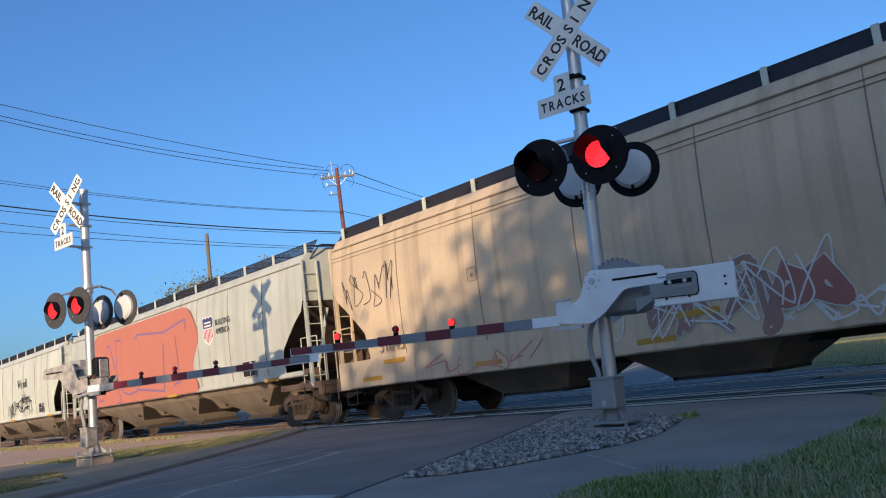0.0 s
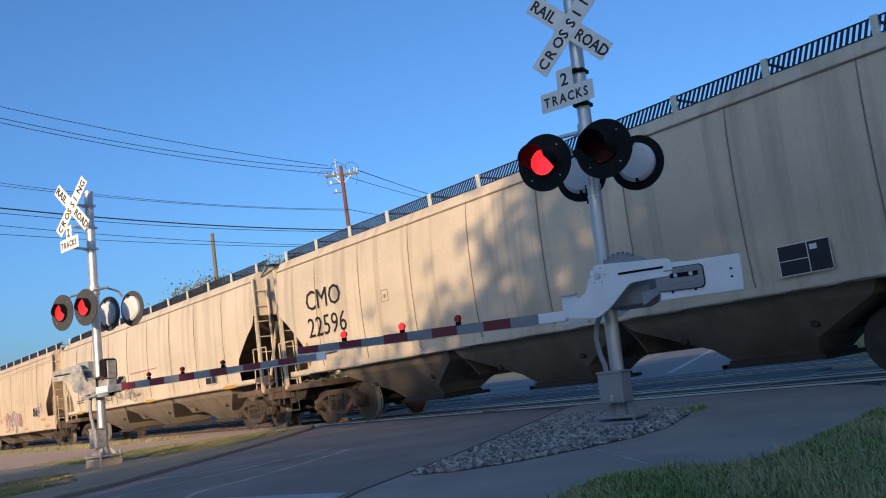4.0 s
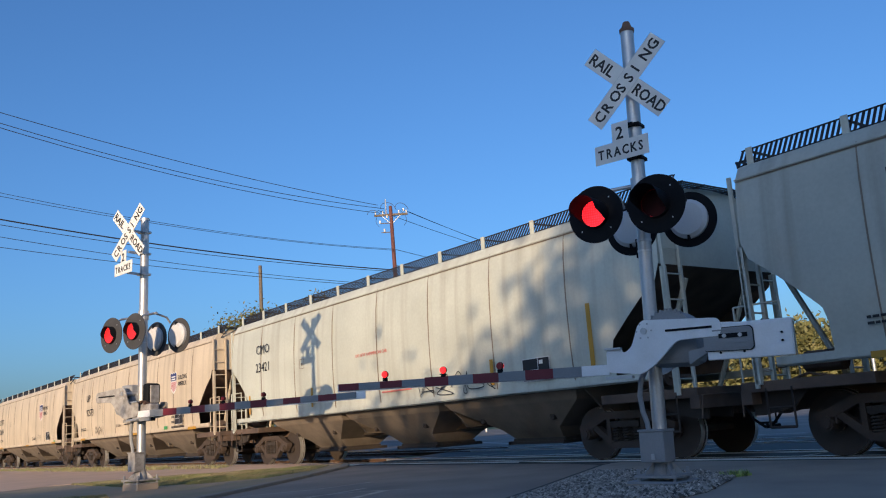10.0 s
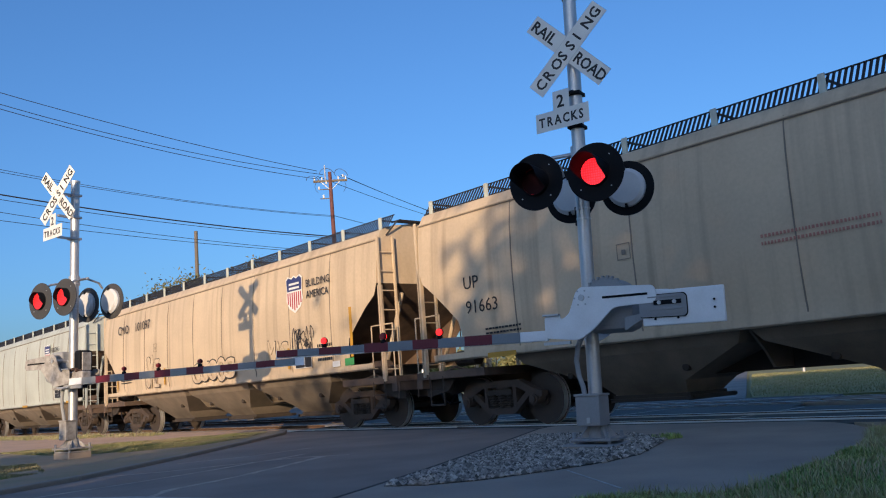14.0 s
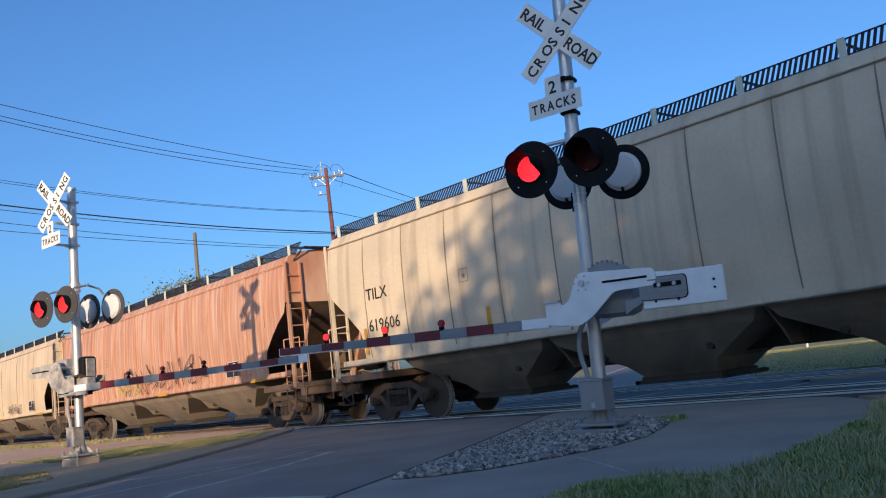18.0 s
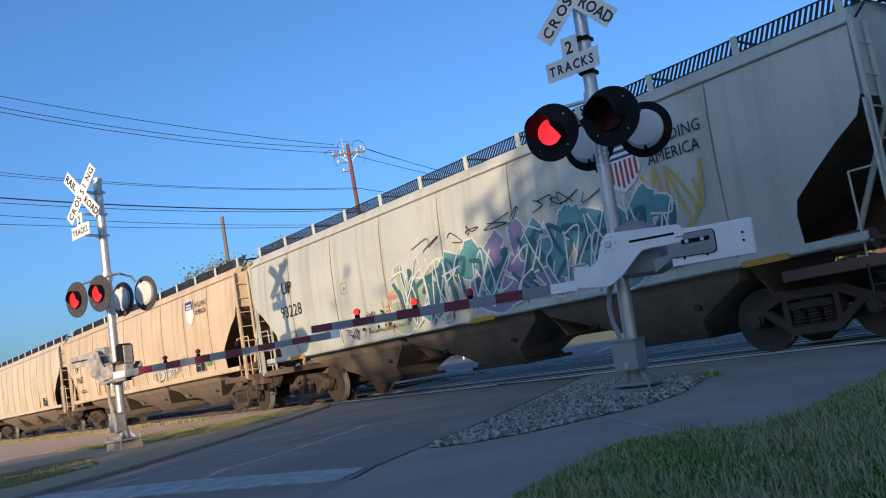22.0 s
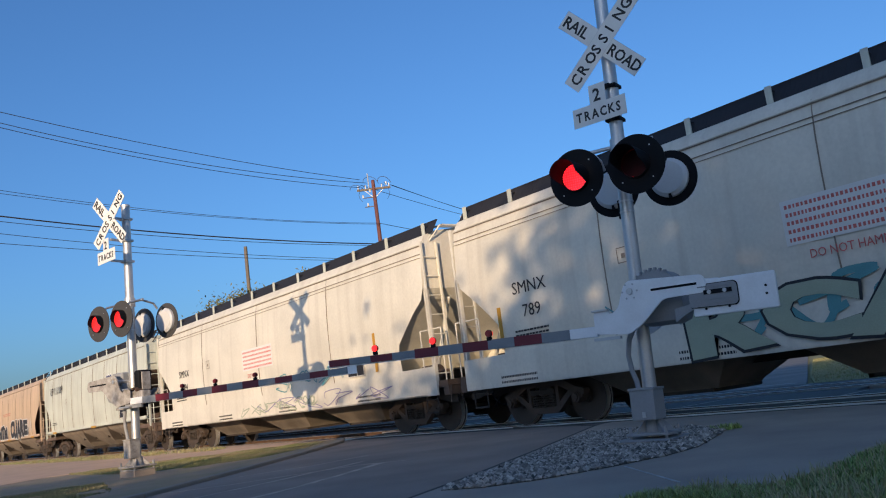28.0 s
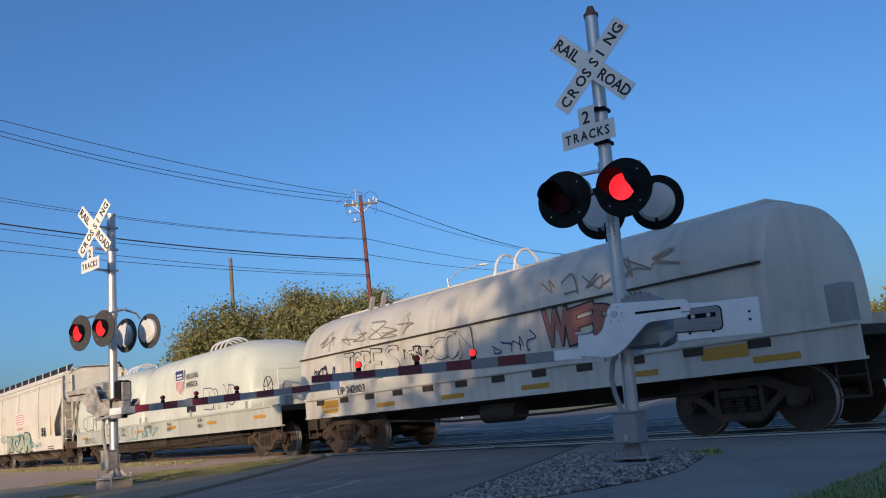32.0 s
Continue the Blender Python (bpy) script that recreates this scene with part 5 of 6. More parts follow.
def hopper_car(at_start, length, paint, label, seams=8, bays=3, kind="curved", bay_at=(), marks=(), emblem=None, tall=(), flat=(), decorate=None, red_print=()):
    """A covered hopper; at_start is the x of its leading end at the clip's start."""
    e = holder("hopper_car", pose(at_start, 0, 0), label, "freight car", "freight cars of the train")
    CARS.append((e, at_start))
    P = PAINT[paint]
    depth = 2.1 if kind == "slope" else 3.3
    xs = tuple(round(length * (i + 1) / (seams + 1), 2) for i in range(seams))
    ribs = (0.009, 0.005) if kind == "curved" else (0.035, 0.03) if kind == "ribbed" else (0.008, 0.004)
    body = piece("body", ("body", length, seams, kind), lambda: body_mesh(length, 6 * (seams + 1) if seams < 12 else 2 * (seams + 1), SECTION, xs, ribs, depth, kind == "slope"), P, e)
    smooth(body, 35)
    if len(body.data.materials) < 2:
        body.data.materials.append(seam_grime if kind != "ribbed" else P)
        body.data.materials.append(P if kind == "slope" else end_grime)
    deep = kind == "slope"
    z0 = 0.80 if deep else 1.27
    for k, y in enumerate((0.0, 3.21)):
        s = 1 if k == 0 else -1
        piece("side_sill", ("sill", length, deep, k), lambda: box(box(bmesh.new(), -0.1 if deep else 0.3, length + 0.1 if deep else length - 0.3, y + s * 0.02, y + s * 0.06, z0, 1.41), 0.3, length - 0.3, y + s * 0.02, y + s * 0.16, z0, z0 + 0.03), P, e)
    half = 2.0 if bay_at else (length - 4.4) / bays / 2
    for x in bay_at or [2.2 + half + b * 2 * half for b in range(bays)]:
        bay = piece("hopper_bay", ("bay", round(half, 3), deep), lambda: bay_mesh(half, 1.39, deep), bay_dirt, e, pose(x, 0, 0), "sloping hopper bay")
        piece("outlet_gate", "gate", gate_mesh, understeel, bay)
        for dy, xx in ((0.30, -half * 0.55), (0.30, half * 0.45)):
            piece("gate_bracket", "gatebracket", lambda: tube(bmesh.new(), (0, 0.58, 0.82), (0, 0.72, 0.82), 0.06, 10), understeel, bay, pose(xx, 0.0, 0))
    piece("centre_sill", ("centre", length), lambda: box(bmesh.new(), 0.1, length - 0.1, 1.45, 1.76, 0.68, 1.0), understeel, e)
    for x, s in ((0, -1), (length, 1)):
        end_gear(e, x, s, P, length)
    truck(e, 1.52, 0)
    truck(e, length - 1.52, 1)
    running_board(e, length, P if kind == "slope" else grate)
    for t in marks:
        text, x, z, size = t[:4]
        lettering(text, size * 0.86, letter_black if len(t) < 5 else t[4], e, pose(x, -0.012, z + size * 0.03, 90, 0, 0), name="lettering", width=1.03, bold=0.0)
    if emblem:
        x, z, h, words = emblem
        shield(e, x, z, h, "faded" in label)
        if words:
            for i, wd in enumerate(("BUILDING", "AMERICA")):
                lettering(wd, h * 0.30, letter_black, e, pose(x + h * 0.62, -0.012, z + h * (0.12 - 0.32 * i), 90, 0, 0), width=0.9, bold=0.0)
    piece("data_plate", "plate_c", lambda: frame_plate(0.26, 0.014), seam_grime, e, pose(length * 0.27, -0.010, 2.55), "small square stencil")
    small_print(e, length * 0.10, 1.78, 0.9, 2, letter_black)
    for x, z, w, rows in red_print:
        small_print(e, x, z, w, rows, stencil_red, 0.065)
    piece("inspection_plate", "consol", lambda: box(bmesh.new(), 0, 0.74, -0.003, 0, 0, 0.42), letter_black, e, pose(length - 3.4, -0.006, 1.48), "black inspection stencil panel")
    piece("panel_rules", "consol_rules", panel_rules, logo_white, e, pose(length - 3.4, -0.0095, 1.48))
    reflectors(e, length, tall=tall, flat=flat or () if tall else ((length * 0.12, 1.30), (length * 0.55, 1.30), (length * 0.9, 1.30)))
    if decorate:
        decorate(e, length)
    return e


def panel_rules():
    """White rules that divide the inspection panel."""
    bm = bmesh.new()
    for x0, x1, z0, z1 in ((0, 0.74, 0, 0.012), (0, 0.74, 0.408, 0.42), (0, 0.012, 0.012, 0.408), (0.728, 0.74, 0.012, 0.408), (0.42, 0.432, 0.012, 0.408), (0.012, 0.42, 0.20, 0.21), (0.46, 0.56, 0.30, 0.37)):
        box(bm, x0, x1, -0.002, 0, z0, z1)
    return bm


def frame_plate(s, w):
    bm = bmesh.new()
    for a, b, c, d in ((0, s, 0, w), (0, s, s - w, s), (0, w, w, s - w), (s - w, s, w, s - w)):
        box(bm, a, b, -0.002, 0, c, d)
    box(bm, s * 0.35, s * 0.65, -0.002, 0, s * 0.3, s * 0.6)
    return bm


# ---- the train, in its running order ----
def first_car(e, L):
    lettering("We will", 0.62, letter_black, e, pose(11.0, -0.012, 2.75, 90, 0, 0), width=0.85, bold=0.0)
    lettering("deliver...", 0.62, letter_black, e, pose(11.6, -0.012, 2.05, 90, 0, 0), width=0.85, bold=0.0)
    scrawl(e, 9.0, 1.4, 4.5, 0.9, 7, spray_black, 0.05, 1)


def salmon_car(e, L):
    bm = prism(bmesh.new(), rounded([(2.7, 1.3), (12.4, 1.3), (11.8, 2.1), (12.6, 2.9), (11.9, 3.95), (3.2, 3.95), (2.5, 3.0), (2.9, 2.2)], 0.5), "y", -0.005, 0.0)
    part("painted_panel", bm, spray_pink, e, "large salmon painted patch", pose(0, -0.003, 0))
    painted_word(e, "AUIT", 3.6, 1.6, 8.0, 1.8, spray_pink, spray_violet, 2, y=-0.012, fat=0.02, rim=0.035)


def deep_sill_car(e, L):
    scrawl(e, 0.5, 2.5, 2.0, 0.9, 6, spray_black, 0.018, 3)
    scrawl(e, 7.4, 1.45, 2.6, 0.4, 6, stencil_red, 0.025, 4)
    fat_scrawl(e, 8.7, 0.92, 2.5, 1.0, 5, dull_red, spray_white, 0.10, 41, rim=0.03, y=0.002)
    fat_scrawl(e, 11.0, 1.2, 1.1, 0.75, 2, rust_spray, spray_white, 0.20, 42, rim=0.04)
    scrawl(e, 8.2, 0.92, 3.6, 1.1, 6, spray_white, 0.028, 44, y=-0.010)
    scrawl(e, 11.0, 0.9, 1.6, 0.4, 5, spray_white, 0.035, 45, y=0.012)
    scrawl(e, 14.9, 1.6, 0.9, 0.5, 5, logo_blue, 0.02, 43)
    scrawl(e, 3.2, 0.84, 3.4, 0.45, 7, stencil_red, 0.03, 5, y=0.012)
    for k in range(5):
        piece("reflector", "flat", lambda: box(bmesh.new(), -0.36, 0.36, -0.004, 0.0, -0.045, 0.045), yellow, e, pose(1.2 + k * 3.8, 0.016, 0.98), "yellow reflective strip")


def tag_car(seed, x, w):
    def f(e, L):
        scrawl(e, x, 1.40, w, 0.5, 8, spray_black, 0.020, seed)
        scrawl(e, x + w * 0.1, 1.45, w * 0.8, 0.35, 9, spray_black, 0.012, seed + 100, y=-0.009)
    return f


def sun_tag(e, L):
    lettering("The Sun Is", 0.27, spray_black, e, pose(11.0, -0.012, 1.52, 90, -4, 0), width=0.9, bold=0.0)
    scrawl(e, 12.4, 1.5, 0.8, 0.35, 4, spray_black, 0.018, 57)
    part("plate", box(bmesh.new(), 16.0, 16.3, -0.006, -0.002, 1.28, 1.42), plate_green, e, "small green plate")


def slogan_tag(e, L):
    painted_word(e, "AWMETN", 10.5, 1.78, 2.0, 0.5, PAINT["buff"], spray_black, 52, fat=0.0, rim=0.05)
    scrawl(e, 4.2, 1.42, 1.0, 0.4, 5, spray_black, 0.018, 58)
    lettering("CH-110-06", 0.16, letter_black, e, pose(7.3, -0.012, 1.66, 90, 0, 0), width=0.9, bold=0.0)
    small_print(e, 8.4, 1.95, 0.9, 3, letter_black, 0.07)
    small_print(e, 14.0, 1.75, 1.2, 3, letter_black, 0.11)
    part("plate", box(bmesh.new(), 13.2, 13.55, -0.006, -0.002, 1.34, 1.46), plate_green, e, "small green plate")


def two_tags(e, L):
    painted_word(e, "SAZ", 3.8, 1.45, 1.0, 0.95, PAINT["tan"], spray_black, 21, fat=0.0, rim=0.022)
    painted_word(e, "CUOOS", 7.2, 1.4, 2.6, 0.62, PAINT["tan"], spray_black, 22, fat=0.03, rim=0.05)
    painted_word(e, "MAS", 11.6, 1.7, 1.0, 0.5, PAINT["tan"], spray_black, 23, fat=0.0, rim=0.04)
    scrawl(e, 12.8, 1.75, 1.0, 0.7, 8, spray_black, 0.022, 24)
    scrawl(e, 12.9, 1.8, 0.8, 0.6, 6, spray_black, 0.016, 26, y=-0.009)
    small_print(e, 13.9, 1.95, 0.6, 3, letter_black, 0.10)
    part("plate", box(bmesh.new(), 15.0, 15.35, -0.006, -0.002, 1.42, 1.58), plate_green, e, "small green plate")
    part("plate", box(bmesh.new(), 14.5, 14.8, -0.006, -0.002, 1.42, 1.55), logo_white, e, "small white plate")


def rust_tags(e, L):
    scrawl(e, 6.6, 1.4, 6.4, 0.95, 13, spray_black, 0.032, 25, y=-0.04)
    scrawl(e, 6.0, 1.4, 2.4, 0.55, 6, spray_gold, 0.04, 27, y=-0.044)
    lettering("CF  RN", 0.42, letter_black, e, pose(2.1, -0.036, 2.42, 90, 0, 0), width=0.9, bold=0.0)
    for i, pair in enumerate(("10", "08", "45")):
        part("number_patch", box(bmesh.new(), 2.0 + i * 0.95, 2.75 + i * 0.95, -0.034, -0.030, 1.90, 2.30), pale_spray, e, "white painted number patch")
        lettering(pair, 0.46, letter_black, e, pose(2.1 + i * 0.95, -0.04, 1.95, 90, 0, 0), width=0.9, bold=0.0)


def mural_car(e, L):
    for k, (x, w, fill) in enumerate(((6.7, 1.9, spray_green), (8.1, 1.9, spray_teal), (9.6, 2.0, spray_mauve), (11.1, 2.0, spray_teal), (12.6, 1.7, spray_teal))):
        fat_scrawl(e, x, 1.5, w, 1.25, 3, fill, spray_white, 0.32, 131 + k, y=-0.006 - 0.012 * (k % 2), rim=0.07)
        scrawl(e, x, 1.45, w, 1.4, 4, spray_white, 0.035, 231 + k, y=-0.034)
        scrawl(e, x + 0.1, 1.5, w * 0.9, 1.2, 4, deep_teal, 0.09, 331 + k, y=-0.031)
    scrawl(e, 6.3, 1.5, 1.2, 0.9, 4, spray_gold, 0.05, 32, y=-0.005)
    scrawl(e, 13.6, 1.9, 1.4, 1.2, 4, spray_gold, 0.06, 33, y=-0.005)
    scrawl(e, 7.6, 2.85, 5.6, 0.35, 9, spray_black, 0.02, 34)
    scrawl(e, 4.6, 1.4, 1.0, 0.3, 4, spray_black, 0.018, 35)
    scrawl(e, 5.6, 1.82, 0.7, 0.16, 5, spray_black, 0.022, 38)
    lettering("THIS CAR HAS 3 COMPARTMENTS", 0.105, letter_black, e, pose(5.57, -0.012, 1.49, 90, 0, 0), bold=0.0)
    lettering("WARNING", 0.15, warning_red, e, pose(6.48, -0.012, 2.12, 90, 0, 0), bold=0.0)
    small_print(e, 6.4, 2.0, 0.9, 3, warning_red, 0.06)
    small_print(e, 4.92, 1.85, 0.5, 3, seam_grime, 0.022)
    for x, r in ((5.15, 0.03), (5.39, 0.05), (5.62, 0.03), (6.0, 0.04), (6.3, 0.035), (6.45, 0.05)):
        part("paint_spot", tube(bmesh.new(), (x, -0.006, 1.57 + r), (x, -0.002, 1.57 + r), r, 10), spray_black, e)


def black_letters(e, L):
    painted_word(e, "MGNTM", 5.2, 1.38, 4.3, 0.82, spray_black, spray_white, 34, fat=0.09, rim=0.06)
    painted_word(e, "CUARE", 10.5, 1.38, 4.5, 0.98, spray_black, spray_white, 35, fat=0.09, rim=0.05)
    scrawl(e, 15.2, 1.5, 0.8, 0.8, 5, spray_white, 0.03, 36)


def splashed(e, L):
    scrawl(e, 5.6, 1.4, 2.4, 0.75, 9, spray_white, 0.05, 55)
    scrawl(e, 5.6, 1.4, 2.6, 0.7, 10, spray_black, 0.022, 56, y=-0.012)
    scrawl(e, 10.6, 1.4, 3.2, 0.8, 8, lamp_grey, 0.05, 155)
    scrawl(e, 10.8, 1.4, 3.4, 0.7, 9, spray_black, 0.018, 156, y=-0.012)
    part("plate", box(bmesh.new(), 15.6, 15.95, -0.006, -0.002, 1.62, 1.76), plate_green, e, "small green plate")


def warning_panel(e, x, z):
    """A white panel of red warning text."""
    part("warning_panel", box(bmesh.new(), x, x + 2.0, -0.006, -0.003, z, z + 0.62), logo_white, e, "white panel with red warning lines")
    for k in range(5):
        small_print(e, x + 0.06, z + 0.53 - k * 0.115, 1.88, 1, warning_red, 0.075)


def hammer_notice(e, L):
    lettering("DO NOT HAMMER ON CAR", 0.112, warning_red, e, pose(7.5, -0.012, 2.55, 90, 0, 0), bold=0.0)
    small_print(e, 8.6, 1.72, 1.2, 2, warning_red, 0.05)
    scrawl(e, 9.6, 1.4, 3.2, 0.55, 6, spray_black, 0.02, 53)


def white_car(n):
    def f(e, L):
        warning_panel(e, 7.3, 2.2)
        lettering("DO NOT HAMMER" if n else "DO NOT", 0.17, warning_red, e, pose(7.6, -0.012, 1.98, 90, 0, 0), width=0.9, bold=0.0)
        for k in range(4):
            small_print(e, 1.0 + k * 4.2, 0.98, 1.0, 2, letter_black, 0.06, y=0.014)
        for i, wd in enumerate(("SMNX", "789" if n else "1084")):
            lettering(wd, 0.15, letter_black, e, pose(L + 0.008, 2.15, 3.80 - 0.2 * i, 90, 0, 90), bold=0.0)
        if n:
            scrawl(e, 5.4, 1.0, 5.6, 0.8, 9, spray_teal, 0.10, 37, y=-0.002)
            painted_word(e, "RCAR", 5.5, 0.88, 5.2, 0.86, spray_green, spray_black, 136, y=-0.014, fat=0.07, rim=0.05)
            scrawl(e, 3.8, 1.4, 1.6, 0.5, 4, spray_teal, 0.03, 38)
            scrawl(e, 11.2, 0.95, 1.2, 0.3, 5, spray_teal, 0.03, 137, y=0.012)
        else:
            scrawl(e, 9.5, 1.4, 3.4, 0.5, 6, spray_teal, 0.03, 39)
            scrawl(e, 8.0, 0.86, 7.0, 0.4, 9, spray_mauve, 0.02, 40, y=0.012)
            scrawl(e, 7.0, 0.86, 5.0, 0.35, 9, spray_green, 0.03, 140, y=0.014)
    return f


TALL = ((1.3, 1.5, 0.55), (5.2, 1.5, 0.5), (12.6, 1.5, 0.5), (15.3, 1.6, 1.1))
hopper_car(-50.0, 17.9, "pale", "pale grey covered hopper car with large dark slogan lettering", marks=(), decorate=first_car)
hopper_car(-30.6, 18.6, "grey", "grey covered hopper car with a large salmon painted patch", emblem=(13.2, 3.0, 0.8, True), decorate=salmon_car, marks=(("CMO", 0.9, 2.7, 0.42),))
hopper_car(-10.55, 17.5, "tan", "tan covered hopper car with a deep side sill and graffiti", seams=6, kind="slope", bay_at=(5.1, 9.15, 13.6), decorate=deep_sill_car, marks=(("51645", 1.6, 1.5, 0.42, seam_grime),))
hopper_car(8.69, 18.0, "buff", "buff covered hopper car with black lettering", marks=(("CHTT", 1.85, 2.66, 0.46), ("720304", 1.85, 2.2, 0.46)), red_print=((8.2, 2.35, 2.6, 1),), decorate=tag_car(51, 4.8, 4.5))
hopper_car(28.1, 17.3, "buff", "buff covered hopper car with large black lettering", marks=(("CMO", 1.45, 2.78, 0.80), ("22596", 1.45, 2.12, 0.80)), tall=TALL[:1])
hopper_car(46.92, 17.7, "buff", "buff covered hopper car with black lettering and a shield emblem", marks=(("CHTT", 1.45, 2.72, 0.58), ("721094", 1.2, 2.12, 0.58)), emblem=(13.05, 2.98, 0.85, True), decorate=sun_tag)
hopper_car(66.45, 17.75, "buff", "buff covered hopper car with a striped shield emblem", seams=9, marks=(("UP", 2.75, 2.95, 0.52), ("92573", 2.75, 2.30, 0.52)), emblem=(14.25, 2.95, 0.72, True), decorate=slogan_tag)
hopper_car(85.87, 16.9, "pale", "pale grey covered hopper car with thin black lettering", seams=7, marks=(("CMO", 1.83, 3.2, 0.44), ("23421", 1.78, 2.68, 0.44)), tall=TALL, decorate=hammer_notice)
hopper_car(104.3, 16.75, "grey", "grey covered hopper car with a striped shield emblem", seams=8, marks=(("UP", 2.2, 3.25, 0.6), ("99500", 2.1, 2.6, 0.6)), emblem=(12.4, 3.25, 0.85, True))
hopper_car(123.2, IJ_LEN, "tan", "tan covered hopper car with slim black lettering and tags", seams=8, marks=(("CMO", 1.40, 3.33, 0.48), ("101097", 2.9, 3.33, 0.48)), emblem=(13.0, 3.28, 0.85, True), tall=TALL, decorate=two_tags)
hopper_car(J_AT, 160.95 - 1.6 - J_AT, "tan", "tan covered hopper car with black lettering", seams=6, marks=(("UP", 1.32, 2.56, 0.40), ("91663", 1.35, 2.10, 0.40)), red_print=((7.4, 2.5, 1.6, 2),), decorate=tag_car(54, 11.5, 2.4))
hopper_car(160.95, 17.5, "rust", "rust-red covered hopper car streaked with bare rust", seams=15, kind="ribbed", decorate=rust_tags)
hopper_car(180.45, 16.7, "buff", "buff covered hopper car with yellow reflective strips", seams=11, marks=(("TILX", 1.45, 2.62, 0.42), ("619606", 1.45, 1.95, 0.42)), tall=TALL)
hopper_car(198.6, NM_LEN, "tan", "tan covered hopper car with a faded shield emblem", seams=8, marks=(("UP", 1.3, 2.57, 0.46), ("91693", 1.32, 2.10, 0.46)), emblem=(14.75, 3.42, 0.74, True), tall=TALL[:2] + ((4.4, 1.45, 0.4), (8.6, 1.5, 0.5)), decorate=splashed)
hopper_car(N_AT, 235.25 - N_AT, "grey", "grey covered hopper car with a colourful graffiti mural", seams=7, marks=(("UP", 1.75, 2.98, 0.52), ("93228", 1.55, 2.36, 0.52)), emblem=(13.5, 3.27, 0.85, True), decorate=mural_car)
hopper_car(236.9, OP_LEN, "dust", "dusty tan covered hopper car with large black graffiti letters", marks=(("CHTT", 1.83, 2.64, 0.43), ("720194", 1.83, 2.18, 0.43)), red_print=((8.4, 2.9, 2.2, 2),), decorate=black_letters)
hopper_car(P_AT, 272.3 - P_AT, "pale", "pale grey covered hopper car with dark lettering", seams=8, marks=(("UP 111189", 1.42, 3.16, 0.62),), emblem=(11.6, 2.9, 0.9, True))
hopper_car(273.8, 16.7, "white", "white covered hopper car with a deep side sill", seams=3, kind="slope", bay_at=(4.2, 8.4, 12.3), marks=(("SMNX", 2.05, 2.45, 0.38), ("1084", 2.12, 2.0, 0.38)), tall=((14.6, 1.5, 0.9),), decorate=white_car(0))
hopper_car(291.7, 15.95, "white", "white covered hopper car with red warning text and graffiti", seams=3, kind="slope", bay_at=(4.2, 8.4, 12.3), marks=(("SMNX", 1.65, 2.46, 0.38), ("789", 1.86, 2.02, 0.38)), tall=((1.2, 1.5, 0.8), (14.2, 1.5, 0.9)), decorate=white_car(1))


def hood_mesh(length, top, round_end):
    """A cover of arched section: either with deeply rounded ends or with nearly square ones."""
    bm = bmesh.new()
    n, rings = 24, []
    if round_end:
        lead = ((0.0, 0.50), (0.03, 0.64), (0.10, 0.78), (0.20, 0.88), (0.35, 0.95), (0.55, 0.985), (0.8, 1.0))
        trail = ((0.0, 0.42), (0.05, 0.55), (0.16, 0.68), (0.34, 0.79), (0.6, 0.88), (1.0, 0.955), (1.5, 1.0))
    else:
        lead = trail = ((0.0, 0.90), (0.08, 0.955), (0.25, 0.985), (0.6, 1.0))
    rows = list(lead) + [(length - x, k) for x, k in reversed(trail)]
    for x, k in rows:
        ring = []
        for j in range(n + 1):
            a = math.pi * j / n
            c, s = math.cos(a), math.sin(a)
            y = 1.605 - 1.5 * (abs(c) ** (0.55 if round_end else 0.68)) * (1 if c > 0 else -1)
            y = 1.605 + (y - 1.605) * (1.0 - (1.0 - k) * 0.35 * s)
            z = 1.42 + (top - 1.42) * (s ** (0.36 if round_end else 0.52) if s > 0 else 0) * k
            ring.append(bm.verts.new((x, y, z)))
        rings.append(ring)
    for r0, r1 in zip(rings, rings[1:]):
        for j in range(n):
            bm.faces.new((r0[j], r0[j + 1], r1[j + 1], r1[j]))
    bm.faces.new(rings[0])
    bm.faces.new(list(reversed(rings[-1])))
    bmesh.ops.recalc_face_normals(bm, faces=bm.faces)
    return bm


def loop_mesh(xs, y0, y1, h):
    bm = bmesh.new()
    for x in xs:
        pts = [(x, y0, -0.1)] + [(x, y0 + (y1 - y0) * k / 10, h * math.sin(math.pi * k / 10) ** 0.5) for k in range(11)] + [(x, y1, -0.1)]
        sweep(bm, pts, 0.03, 8)
    return bm


